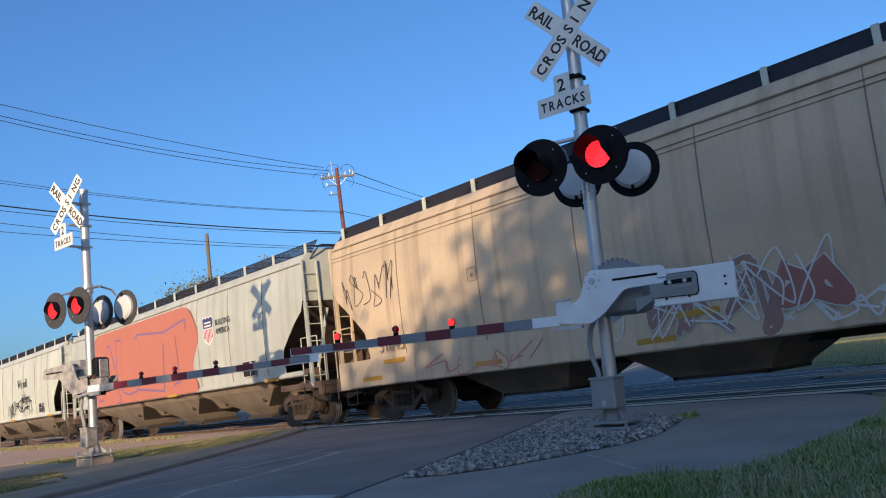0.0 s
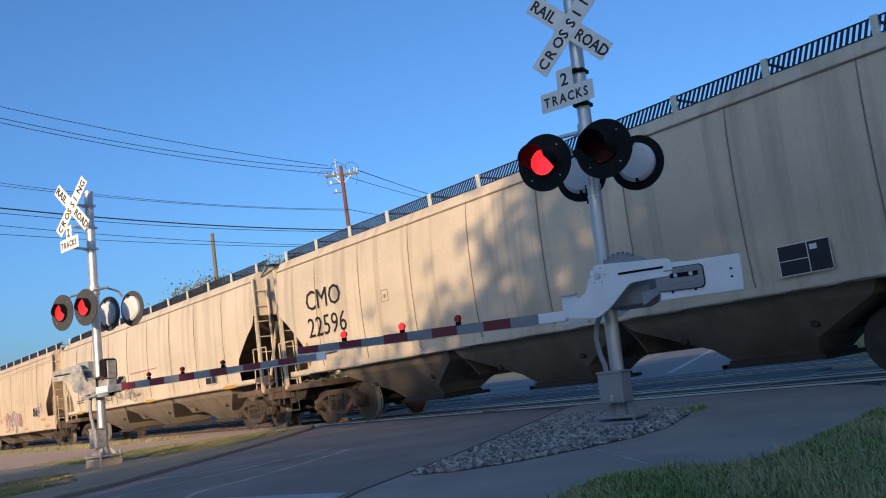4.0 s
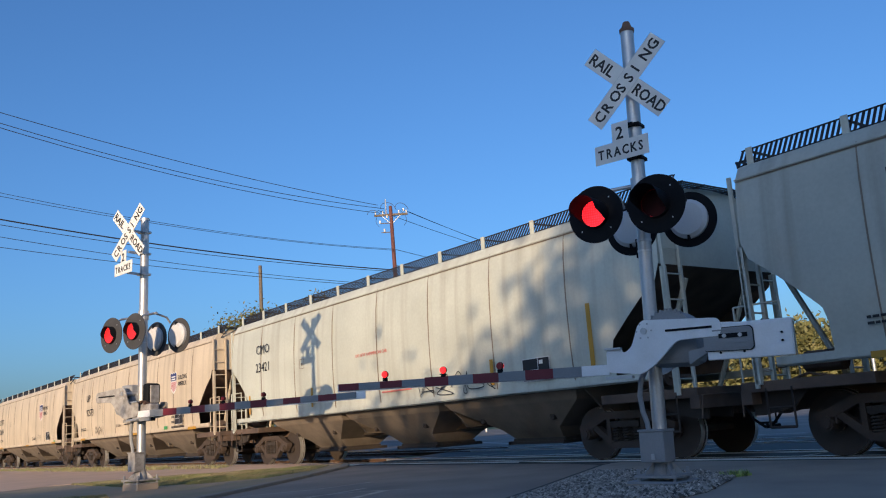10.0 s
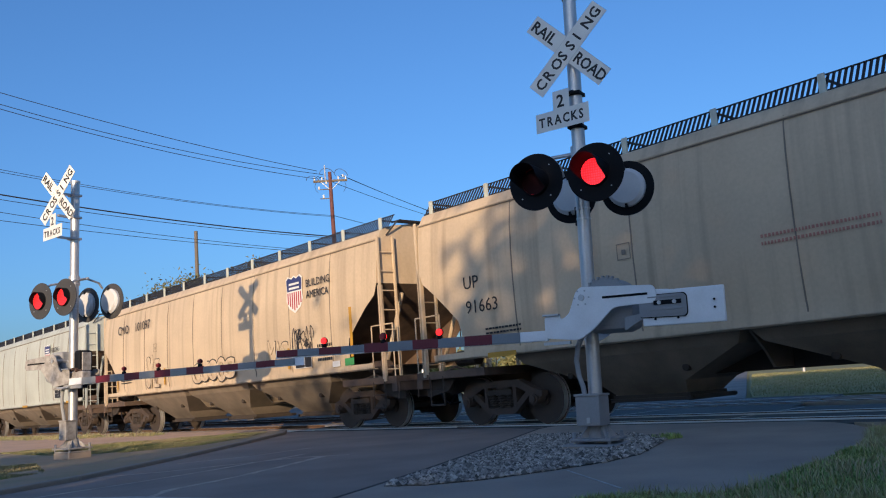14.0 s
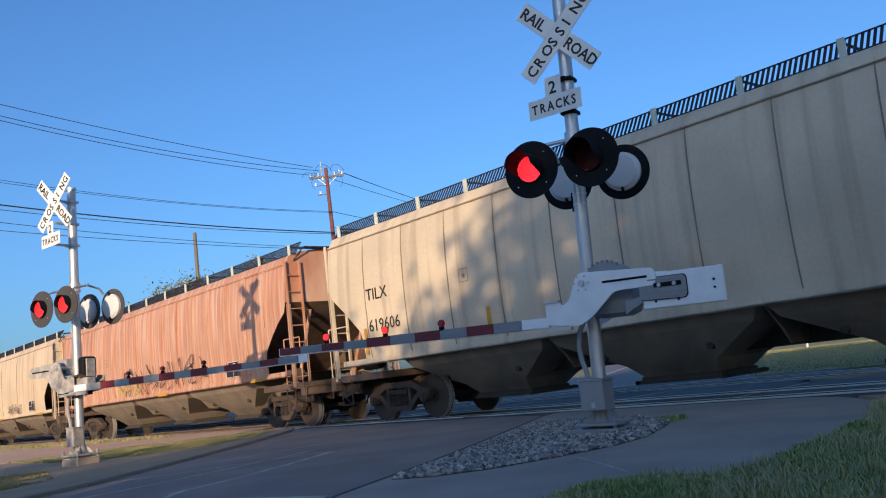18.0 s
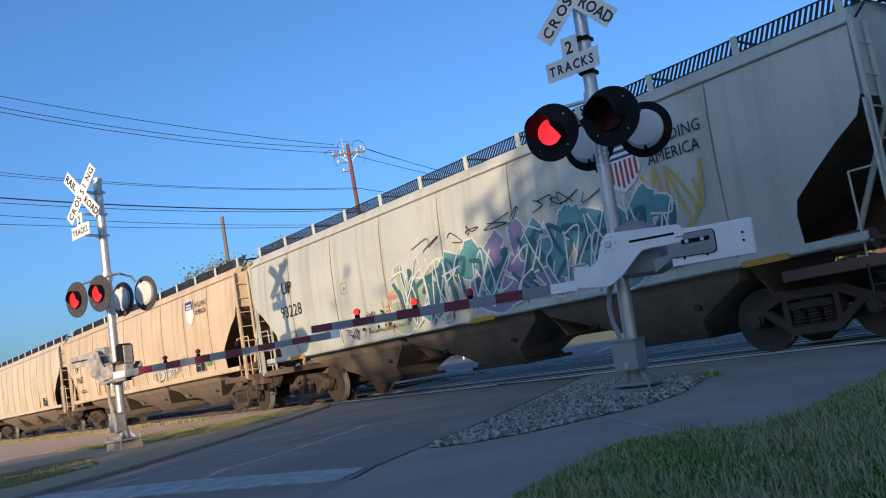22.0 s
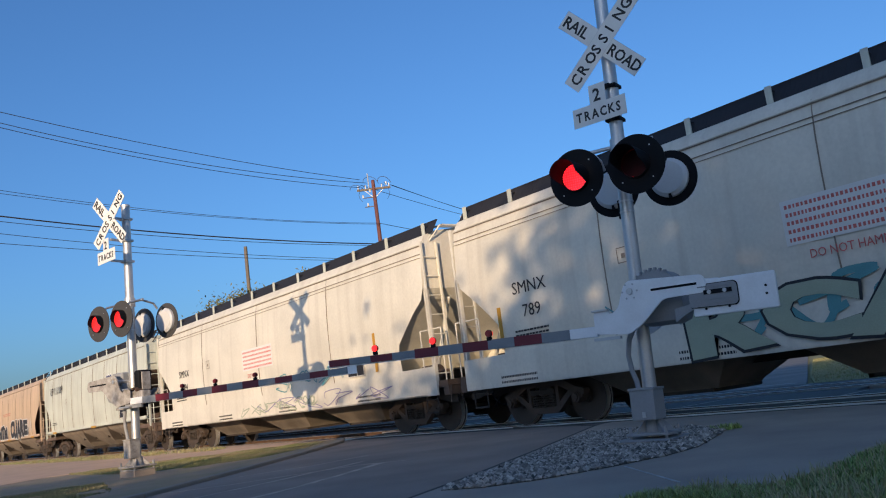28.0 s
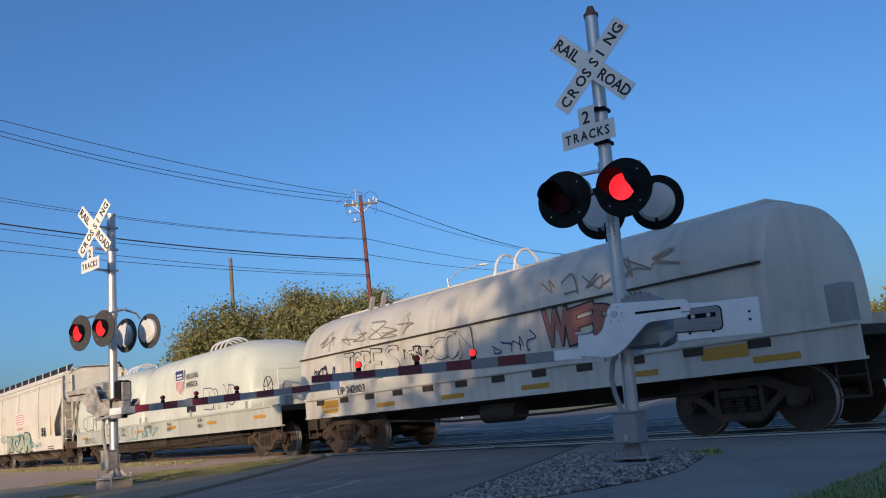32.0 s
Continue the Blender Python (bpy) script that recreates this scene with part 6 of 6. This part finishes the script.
def coil_car(at_start, length, paint, hoods, label, mark, decorate):
    e = holder("coil_car", pose(at_start, 0, 0), label, "freight car", "freight cars of the train")
    CARS.append((e, at_start))
    clean = paint == "hood"
    P = PAINT[paint]
    low = 0.84 if clean else 0.93
    for k, y in enumerate((0.06, 3.15)):
        s = 1 if k == 0 else -1
        sill_paint = PAINT["grey"] if clean else P
        sill = part("side_sill", box(bmesh.new(), 0.0, length, y, y + s * 0.05, low + 0.02, 1.36), sill_paint, e, "long pale green side sill" if clean else "long grimy side sill")
        part("sill_flange", box(bmesh.new(), 0.0, length, y - s * 0.05, y + s * 0.12, 1.36, 1.41), sill_paint, sill)
        part("sill_flange", box(bmesh.new(), 0.0, length, y - s * 0.03, y + s * 0.12, low - 0.02, low + 0.02), sill_paint, sill)
    part("deck", box(bmesh.new(), 0.05, length - 0.05, 0.12, 3.09, 1.22, 1.36), understeel, e)
    part("centre_sill", box(bmesh.new(), -0.2, length + 0.2, 1.4, 1.81, 0.62, 1.2), understeel, e)
    if not clean:
        for y in (0.085, 3.085):
            part("side_plate", box(bmesh.new(), 0.0, length - 0.6, y - 0.025, y + 0.04, 1.41, 1.64), P, e, "flat plate under the hood")
        for i in range(12):
            part("stake_pocket", box(bmesh.new(), 0.6 + i * 1.1, 0.95 + i * 1.1, 0.04, 0.058, 1.22, 1.34), understeel, e)
    # on the clean car the trough hangs low to stand in for the shadow band
    part("coil_trough", prism(bmesh.new(), [(0.2, 1.22), (3.01, 1.22), (2.6, 0.42), (0.6, 0.42)], "x", 3.3, length - 3.3) if clean else box(bmesh.new(), 2.6, length - 2.6, 0.5, 2.7, 0.86, 1.22), understeel, e, "dark grimy trough under the deck, shaped to fill the shade")
    n = 7 if clean else 0
    for i in range(n):
        x = 3.6 + (length - 7.2) * i / (n - 1)
        part("trough_rib", prism(bmesh.new(), [(0.12, 1.2), (0.5, 0.38), (2.71, 0.38), (3.09, 1.2)], "x", x - 0.03, x + 0.03), understeel, e)
    part("air_reservoir", tube(bmesh.new(), (length * 0.45, 0.5, 0.66), (length * 0.52, 0.5, 0.66), 0.2, 16), understeel, e, "grimy air reservoir under the deck")
    part("brake_rod", sweep(bmesh.new(), [(2.6, 0.42, 0.72), (length * 0.38, 0.40, 0.56), (length * 0.6, 0.40, 0.56), (length - 2.6, 0.42, 0.70)], 0.025, 6), understeel, e)
    for x0, x1, top, rounded_end in hoods:
        h = smooth(part("hood", hood_mesh(x1 - x0, top, rounded_end), P, e, "rounded steel coil hood", pose(x0, 0, 0)), 50)
        if rounded_end:
            part("lifting_loop", loop_mesh((-0.55, -0.2, 0.2, 0.55), 1.1, 2.1, 0.36), lamp_grey, h, "lifting loops on the hood", pose((x1 - x0) * 0.5, 0, top - 0.02))
        else:
            part("lifting_loop", loop_mesh((-0.3, 0.3), 1.2, 2.0, 0.5), lamp_grey, h, "square lifting loops on the hood", pose(6.9, 0, top - 0.03))
            for xx in (2.0, 2.5):
                part("stacking_bracket", prism(bmesh.new(), [(xx - 0.03, 0), (xx + 0.03, 0), (xx + 0.20, 0.34), (xx + 0.12, 0.34)], "y", 0.75, 0.85), grey_box, h, m=pose(0.45, 0, top - 0.12))
            part("ridge_rail", box(bmesh.new(), 0.4, x1 - x0 - 0.4, 1.2, 2.0, top - 0.01, top + 0.05, 0.01), P, h)
            part("hood_seam", box(bmesh.new(), 0.05, x1 - x0 - 0.05, 0.088, 0.14, 2.40, 2.43), understeel, h, "rusty hood seam")
        for xx in (0.25, (x1 - x0) * 0.5, x1 - x0 - 0.25):
            part("hood_latch", box(bmesh.new(), xx - 0.05, xx + 0.05, 0.07, 0.10, 1.40, 1.62, 0.006), grey_box, h)
    for x, s in ((0, -1), (length, 1)):
        m = pose(x, 0, 0) @ Matrix.Diagonal((s, 1, 1, 1))
        piece("coupler", "coupler", lambda: bmesh.new(), truck_iron, e, m, "rusty knuckle coupler")
        piece("air_hose", "hose", lambda: bmesh.new(), black_paint, e, m)
        for y in (0.10, 2.72):
            piece("sill_step", "step", lambda: bmesh.new(), understeel, e, m @ pose(-0.42, y, 0))
        bm = bmesh.new()
        for y in (0.1, 3.1):
            tube(bm, (-0.05, y, 1.4), (-0.05, y, 2.35), 0.018, 6)
            tube(bm, (-1.0, y, 1.4), (-1.0, y, 2.35), 0.018, 6)
            tube(bm, (-0.05, y, 2.35), (-1.0, y, 2.35), 0.018, 6)
            tube(bm, (-0.05, y, 1.9), (-1.0, y, 1.9), 0.014, 6)
        tube(bm, (-0.05, 0.1, 2.35), (-0.05, 3.1, 2.35), 0.018, 6)
        if clean and s > 0:
            tagged(part("end_railing", bm, lamp_grey, e, m=m), "thin pipe railing", kind="stuff")
        else:
            bm.free()
        if s > 0:
            part("brake_box", box(bmesh.new(), -0.5, -0.2, 0.3, 0.6, 1.36, 1.95, 0.03), grey_box, e, m=m)
    if clean:
        piece("brake_wheel", "brake_wheel_side", lambda: wheel_ring(0.26), understeel, e, pose(length - 0.85, 0.2, 1.95, 0, 0, 90), "spoked hand brake wheel")
    truck(e, 1.5 if clean else 1.05, 0)
    truck(e, length - (1.9 if clean else 2.2), 1)
    text, x, z, size = mark
    lettering(text, size, letter_black, e, pose(x, 0.03 if not clean else 0.0, z, 90, 0, 0), width=1.0, bold=0.0)
    for k in range(6):
        piece("reflector", "flat", lambda: bmesh.new(), yellow, e, pose(1.2 + k * (length - 2.4) / 5, 0.055, 1.14 if clean else 1.06), "yellow reflective strip")
    decorate(e, length)


def coil_prints(e, L):
    for x in (3.4, 11.7):
        shield(e, x, 2.55, 0.85, y=0.10)
        for i, wd in enumerate(("BUILDING", "AMERICA")):
            lettering(wd, 0.25, letter_black, e, pose(x + 0.5, 0.09, 2.62 - 0.27 * i, 90, 0, 0), width=0.9, bold=0.0)
    for x in (4.2, 12.2):
        part("dark_panel", box(bmesh.new(), x, x + 0.7, 0.085, 0.10, 1.55, 2.0), letter_black, e, "dark square panel")
    for x, words in ((8.4, ("30-79 INCH",)), (10.6, ("30-48", "INCH")), (13.2, ("30-48", "INCH")), (6.0, ("30-72", "INCH"))):
        for i, wd in enumerate(words):
            lettering(wd, 0.17, letter_black, e, pose(x, 0.0, 1.20 - 0.17 * i, 90, 0, 0), width=0.9, bold=0.0)
    painted_word(e, "IDR YS", 13.6, 1.55, 2.2, 0.62, PAINT["hood"], logo_blue, 61, y=0.095, fat=0.0, rim=0.045)
    painted_word(e, "OEIN", 0.9, 1.46, 1.7, 0.5, PAINT["hood"], spray_black, 62, y=0.095, fat=0.0, rim=0.05)
    painted_word(e, "VSEU", 5.2, 0.87, 2.4, 0.45, PAINT["grey"], spray_teal, 63, y=0.045, fat=0.0, rim=0.04)
    scrawl(e, 8.0, 0.88, 1.6, 0.4, 4, spray_teal, 0.03, 163, y=0.045)


def old_hood_prints(e, L):
    scrawl(e, 0.8, 2.5, 3.8, 0.5, 7, seam_grime, 0.02, 64, y=0.125, tilt=-14)
    painted_word(e, "TOBE", 2.0, 1.72, 1.5, 0.62, pale_spray, spray_black, 65, y=0.085, fat=0.0, rim=0.04)
    painted_word(e, "S", 3.7, 1.72, 0.5, 0.6, pale_spray, spray_black, 73, y=0.085, fat=0.0, rim=0.03)
    painted_word(e, "SUP", 4.5, 1.72, 0.9, 0.42, pale_spray, spray_black, 66, y=0.085, fat=0.0, rim=0.035)
    painted_word(e, "CON", 5.4, 1.82, 1.3, 0.5, pale_spray, spray_black, 69, y=0.085, fat=0.0, rim=0.03)
    scrawl(e, 0.5, 1.7, 1.0, 0.5, 5, spray_black, 0.03, 70, y=0.085)
    scrawl(e, 4.4, 1.95, 1.0, 0.25, 5, spray_black, 0.03, 74, y=0.085)
    painted_word(e, "WFRA", 8.7, 1.70, 2.4, 0.62, rust_spray, letter_black, 67, y=0.085, fat=0.05, rim=0.05)
    scrawl(e, 7.3, 1.7, 1.2, 0.4, 5, logo_blue, 0.025, 71, y=0.085)
    lettering("G-110-90", 0.19, letter_black, e, pose(9.75, 0.03, 1.42, 90, 0, 0), width=1.0, bold=0.0)
    scrawl(e, 8.6, 2.55, 3.0, 0.5, 6, seam_grime, 0.03, 68, y=0.14, tilt=-15)
    for x in (12.3, 1.2):
        piece("reflector", "flat_wide", lambda: box(bmesh.new(), -0.4, 0.4, -0.004, 0.0, -0.09, 0.09), yellow, e, pose(x, 0.052, 1.22), "yellow reflective strip")


coil_car(309.9, 18.6, "hood", ((-0.05, 8.08, 3.50, True), (8.2, 16.8, 3.50, True)), "pale green coil steel car with two rounded hoods", ("UP 211112", 1.3, 0.92, 0.30), coil_prints)
coil_car(329.9, 14.3, "old", ((-0.25, 13.1, 3.46, False),), "old grey coil steel car with one long scrawled hood", ("UP 242003", 1.62, 1.40, 0.27), old_hood_prints)


# ---- poles and wires beyond the tracks ----
def along(az, distance, rise):
    """A place seen from beside the road: azimuth left of north, distance, height gained per metre."""
    a = radians(az)
    return Vector((6.3 - math.sin(a) * distance, -10.9 + math.cos(a) * distance, 0.82 + rise * distance))


POLE = along(55.8, 62, 0.262)
ARM = Vector((math.cos(radians(55.8)), math.sin(radians(55.8)), 0))


def utility_pole():
    e = holder("utility_pole", pose(POLE.x, POLE.y, -0.3) @ pose(0, 0, 0, 0, -1.2, 0), "brown timber utility pole with a crossarm and wires", "utility pole")
    h = POLE.z + 0.3
    smooth(part("pole", tube(bmesh.new(), (0, 0, 0), (0, 0, h), 0.2, 12, 0.13), pole_timber, e))
    bm = box(bmesh.new(), -1.25, 1.25, -0.06, 0.06, h - 0.75, h - 0.6)
    part("crossarm", bm, bare_timber, e, "grey timber crossarm", pose(0, 0, 0, 0, 0, 55.8))
    for x in (-1.15, -0.6, 0.6, 1.15):
        part("insulator", tube(bmesh.new(), (ARM.x * x, ARM.y * x, h - 0.6), (ARM.x * x, ARM.y * x, h - 0.35), 0.05, 8), lamp_grey, e)
    for s in (-1, 1):
        part("brace", tube(bmesh.new(), (ARM.x * s * 0.7, ARM.y * s * 0.7, h - 0.72), (0, 0, h - 1.4), 0.03, 6), galvanised, e)
    for z in (h - 1.3, h - 2.0):
        part("bracket_arm", tube(bmesh.new(), (0, 0, z), (-ARM.x * 0.8, -ARM.y * 0.8, z), 0.035, 6), bare_timber, e)
    part("pin_insulator", tube(bmesh.new(), (-ARM.x * 0.35, -ARM.y * 0.35, h - 0.6), (-ARM.x * 0.35, -ARM.y * 0.35, h + 0.55), 0.05, 8), galvanised, e)
    for a, b in ((-0.75, 0.45), (0.35, 1.35), (-1.75, -0.7)):
        c, w = (a + b) / 2, (b - a) / 2
        lift = h - 0.1 if a > -1 else h - 0.55
        pts = [(ARM.x * (c - w * math.cos(k * 0.4)), ARM.y * (c - w * math.cos(k * 0.4)), lift + 0.75 * w * math.sin(k * 0.4) * 1.4 - 0.06 * k) for k in range(8)]
        part("jumper_wire", sweep(bmesh.new(), pts, 0.02, 5), wire_black, e)
    for x, z in ((-0.85, h - 1.3), (-0.55, h - 1.95), (-0.3, h - 0.9), (0.95, h - 0.45)):
        part("insulator", tube(bmesh.new(), (ARM.x * x, ARM.y * x, z), (ARM.x * x, ARM.y * x, z + 0.22), 0.07, 8), lamp_grey, e)
    for s in (-1, 1):
        pts = [(ARM.x * s * (0.6 + 0.55 * math.sin(k * 0.5)), ARM.y * s * (0.6 + 0.55 * math.sin(k * 0.5)), h - 0.3 - 0.25 * k) for k in range(6)]
        bm = sweep(bmesh.new(), pts, 0.015, 5)
        part("jumper_wire", bm, wire_black, e)


utility_pole()
wood = along(64.9, 80, 0.195)
bare = holder("utility_pole", pose(wood.x, wood.y, -0.3), "plain bare timber pole", "utility pole")
smooth(part("pole", tube(bmesh.new(), (0, 0, 0), (0, 0, wood.z + 0.3), 0.2, 12, 0.16), bare_timber, bare))
far = along(41.57, 150, 0.1635)
fp = holder("utility_pole", pose(far.x, far.y, -0.3), "distant timber utility pole", "utility pole")
part("pole", tube(bmesh.new(), (0, 0, 0), (0, 0, far.z + 0.3), 0.2, 10, 0.15), timber, fp)
part("crossarm", box(bmesh.new(), -1.2, 1.2, -0.06, 0.06, far.z - 0.5, far.z - 0.35), timber, fp, m=pose(0, 0, 0, 0, 0, 35))


def wire(a, b, sag, r=0.03):
    bm = bmesh.new()
    a, b = Vector(a), Vector(b)
    pts = [a.lerp(b, t) - Vector((0, 0, sag * 4 * t * (1 - t))) for t in np.linspace(0, 1, 25)]
    sweep(bm, pts, r, 5)
    tagged(part("overhead_wire", bm, wire_black), "thin black overhead wire", "wire")


for off, dz, rise, sag in ((-1.15, 0.05, 0.3715, 0.38), (-0.7, -0.25, 0.3598, 0.67), (-1.2, -0.55, 0.3545, 0.61)):
    wire(POLE + ARM * off + Vector((0, 0, dz)), along(81.85, 52, rise), sag, 0.022)
for dz, rise, sag, r in ((-3.38, 0.2800, 0.54, 0.016), (-3.46, 0.2759, 0.48, 0.016), (-4.95, 0.2502, 0.38, 0.042), (-5.06, 0.2441, 0.39, 0.02), (-6.1, 0.2311, 0.37, 0.018), (-6.22, 0.2191, 0.27, 0.018)):
    wire(POLE + Vector((0, 0, dz)), along(81.84, 52, rise), sag, r)
for off, dz in ((-1.15, -0.35), (0.6, -0.35), (1.15, -0.6), (0.0, -3.4), (0.0, -4.6)):
    wire(POLE + ARM * off + Vector((0, 0, dz)), far + Vector((0, 0, -0.3 + dz * 0.4)), 1.2, 0.022)


def street_lamp(az_foot, az_head, rise, distance, label):
    foot, head = along(az_foot, distance, 0), along(az_head, distance, rise)
    e = holder("street_lamp", pose(foot.x, foot.y, -0.3), label, "street lamp")
    z = head.z + 0.3
    dx, dy = head.x - foot.x, head.y - foot.y
    smooth(part("pole", tube(bmesh.new(), (0, 0, 0), (0, 0, z - 0.9), 0.11, 12, 0.07), galvanised, e))
    part("arm", sweep(bmesh.new(), [(0, 0, z - 1.0), (dx * 0.25, dy * 0.25, z - 0.45), (dx * 0.6, dy * 0.6, z - 0.12), (dx * 0.9, dy * 0.9, z)], 0.05, 8), galvanised, e, "thin curved lamp arm")
    bm = bmesh.new()
    bmesh.ops.create_uvsphere(bm, u_segments=12, v_segments=8, radius=1, matrix=Matrix.Translation((dx, dy, z)) @ pose(0, 0, 0, 0, 0, math.degrees(math.atan2(dy, dx))) @ Matrix.Diagonal((0.45, 0.17, 0.1, 1)))
    smooth(part("lamp_head", bm, lamp_grey, e, "pale oval lamp head"))


street_lamp(50.6, 48.1, 0.1624, 70, "grey street lamp with a curved arm beyond the train")
street_lamp(26.7, 28.9, 0.1790, 60, "grey street lamp with a curved arm beyond the train")


# ---- trees ----
def tree(name, place, height, radius, base, seed, leaves, label, leaf_size=0.16, squash=0.8, clumps=60):
    rnd = random.Random(seed)
    e = holder(name, pose(*place), label, "tree")
    bm = tube(bmesh.new(), (0, 0, -0.3), (0.1, 0, base + radius * 0.4), radius * 0.07, 10, radius * 0.045)
    tips = []
    for k in range(9):
        a, up = 2 * math.pi * k / 9 + rnd.uniform(-0.3, 0.3), rnd.uniform(0.2, 0.9)
        q = Vector((math.cos(a) * radius * 0.65, math.sin(a) * radius * 0.65, base + (height - base) * up))
        tube(bm, (0.05, 0, base + rnd.uniform(-0.2, 0.5)), q, radius * 0.03, 7, 0.03)
        tips.append(q)
    part("trunk", bm, bark, e, "dark branching trunk")
    npr = np.random.RandomState(seed)
    centres = []
    mid = (height + base) / 2
    for k in range(clumps):
        d = npr.normal(size=3)
        d /= np.linalg.norm(d)
        r = npr.uniform(0.35, 1.0) ** 0.6
        centres.append((d[0] * radius * r, d[1] * radius * r, mid + d[2] * (height - base) / 2 * r * 0.95))
    centres = np.array(centres)
    idx = npr.randint(0, clumps, leaves)
    pos = centres[idx] + npr.normal(size=(leaves, 3)) * np.array([radius * 0.16, radius * 0.16, radius * 0.12])
    u = npr.normal(size=(leaves, 3))
    u /= np.linalg.norm(u, axis=1)[:, None]
    w = np.cross(u, npr.normal(size=(leaves, 3)))
    w /= np.linalg.norm(w, axis=1)[:, None]
    s = leaf_size * npr.uniform(0.6, 1.3, leaves)[:, None]
    v = np.stack([pos - u * s, pos - w * s * 0.45, pos + u * s, pos + w * s * 0.45], 1).reshape(-1, 3)
    f = [(i * 4, i * 4 + 1, i * 4 + 2, i * 4 + 3) for i in range(leaves)]
    me = bpy.data.meshes.new("crown")
    me.from_pydata(v.tolist(), [], f)
    me.materials.append(leaf)
    c = new("crown", me)
    c.parent = e
    tagged(c, "dense uneven green crown", kind="stuff")
    return e


a1, a2, a3 = along(64.6, 78, 0), along(59.6, 80, 0), along(55.2, 84, 0)
tree("tree", (a1.x, a1.y, 0), 11.4, 5.3, 2.0, 71, 48000, "broad olive-green tree beyond the tracks", 0.16)
tree("tree", (a2.x, a2.y, 0), 13.0, 5.8, 2.0, 72, 56000, "broad olive-green tree beyond the tracks", 0.16)
tree("tree", (a3.x, a3.y, 0), 12.3, 4.6, 2.0, 73, 40000, "broad olive-green tree beyond the tracks", 0.16)
for k, (az, dist, h, r) in enumerate(((31.5, 112, 10.0, 5.5), (29.3, 116, 11.0, 6), (26.8, 118, 9.2, 5.5), (34.5, 120, 9.5, 6), (22.0, 135, 10.5, 7), (15, 120, 9, 7), (7, 110, 8, 7), (38, 140, 8, 7), (43, 150, 7, 7), (48, 130, 5, 5))):
    q = along(az, dist, 0)
    tree("tree", (q.x, q.y, 0), h, r, 0.6, 80 + k, 6000, "distant yellow-green tree beyond the road", 0.42, clumps=40)


def far_house():
    q = along(24.2, 122, 0)
    e = holder("house", pose(q.x, q.y, -0.12, 0, 0, 24.6), "distant white house with a low red-brown roof", "house")
    part("wall", box(bmesh.new(), -3.4, 3.4, 0, 6, 0, 3.4), far_wall, e, "pale rendered wall")
    part("roof", prism(bmesh.new(), [(-0.4, 3.4), (6.4, 3.4), (3.0, 4.6)], "x", -3.8, 3.8), far_roof, e, "red-brown pitched roof")
    for x in (-2.9, 2.0):
        w = part("window", box(bmesh.new(), x, x + 1.2, -0.05, 0.05, 1.0, 2.2), far_glass, e)
        part("window_frame", box(bmesh.new(), x - 0.1, x + 1.3, -0.03, 0.02, 0.9, 1.0), lamp_grey, w)
    part("door", box(bmesh.new(), 1.0, 1.95, -0.05, 0.05, 0.05, 2.1), far_roof, e)


far_house()
# trees behind the viewer that throw the dappled shade
for k, (u, s, h, r, base, n) in enumerate(SHADE_TREES):
    tree("tree", (0.811 * u + 0.585 * s, 0.585 * u - 0.811 * s, 0), h, r, base, 91 + k, n, "leafy street tree shading the crossing", 0.2, clumps=80)


# ---- what moves ----
SPEED = ((0, 10.35), (10, 10.68), (20, 10.72), (28.5, 11.0), (32, 11.1))


def travelled(t):
    d = 0.0
    for (t0, v0), (t1, v1) in zip(SPEED, SPEED[1:]):
        e = min(t, t1)
        if e > t0:
            d += (2 * v0 + (v1 - v0) * (e - t0) / (t1 - t0)) / 2 * (e - t0)
    return d


def motions():
    times = [2.0 * k for k in range(17)]
    for car, start in CARS:
        walk(car, [(t, pose(start - travelled(t), 0, 0)) for t in times])
    # wheels roll with the distance run; alike wheelsets share one set of keys
    first = {}
    for w, k in WHEELS:
        if k not in first:
            rows = []
            for i in range(481):
                t = i / 15
                rows.append((t, pose((-0.89, 0.89)[k], 0, 0.457, 0, -math.degrees(travelled(t) / 0.457), 0)))
            walk(w, rows)
            first[k] = w
        else:
            src = first[k].animation_data
            w.rotation_mode = "QUATERNION"
            w.animation_data_create()
            w.animation_data.action = src.action
            w.animation_data.action_slot = src.action_slot
    # the two near lamps flash in turn: each insert turns its lit or its dark face to the road
    events = []
    for k in range(28):
        events += [0.04 + 1.1923 * k, 0.617 + 1.1923 * k]
    for lens, turn in ((near_left, 180.0), (near_right, 0.0), (near_arm[0], 0.0), (near_arm[1], 180.0)):
        base = lens.matrix_basis.copy()
        rows = [(0.0, base @ pose(0, 0, 0, 0, 0, turn))]
        for t in events:
            f = math.floor(t * 30)
            if f > 955:
                break
            for df, extra in ((0, 0), (1, 89), (2, 178), (3, 180)):
                rows.append(((f + df) / 30, base @ pose(0, 0, 0, 0, 0, turn + extra)))
            turn += 180.0
        rows.append((32.0, base @ pose(0, 0, 0, 0, 0, turn)))
        walk(lens, rows)


motions()
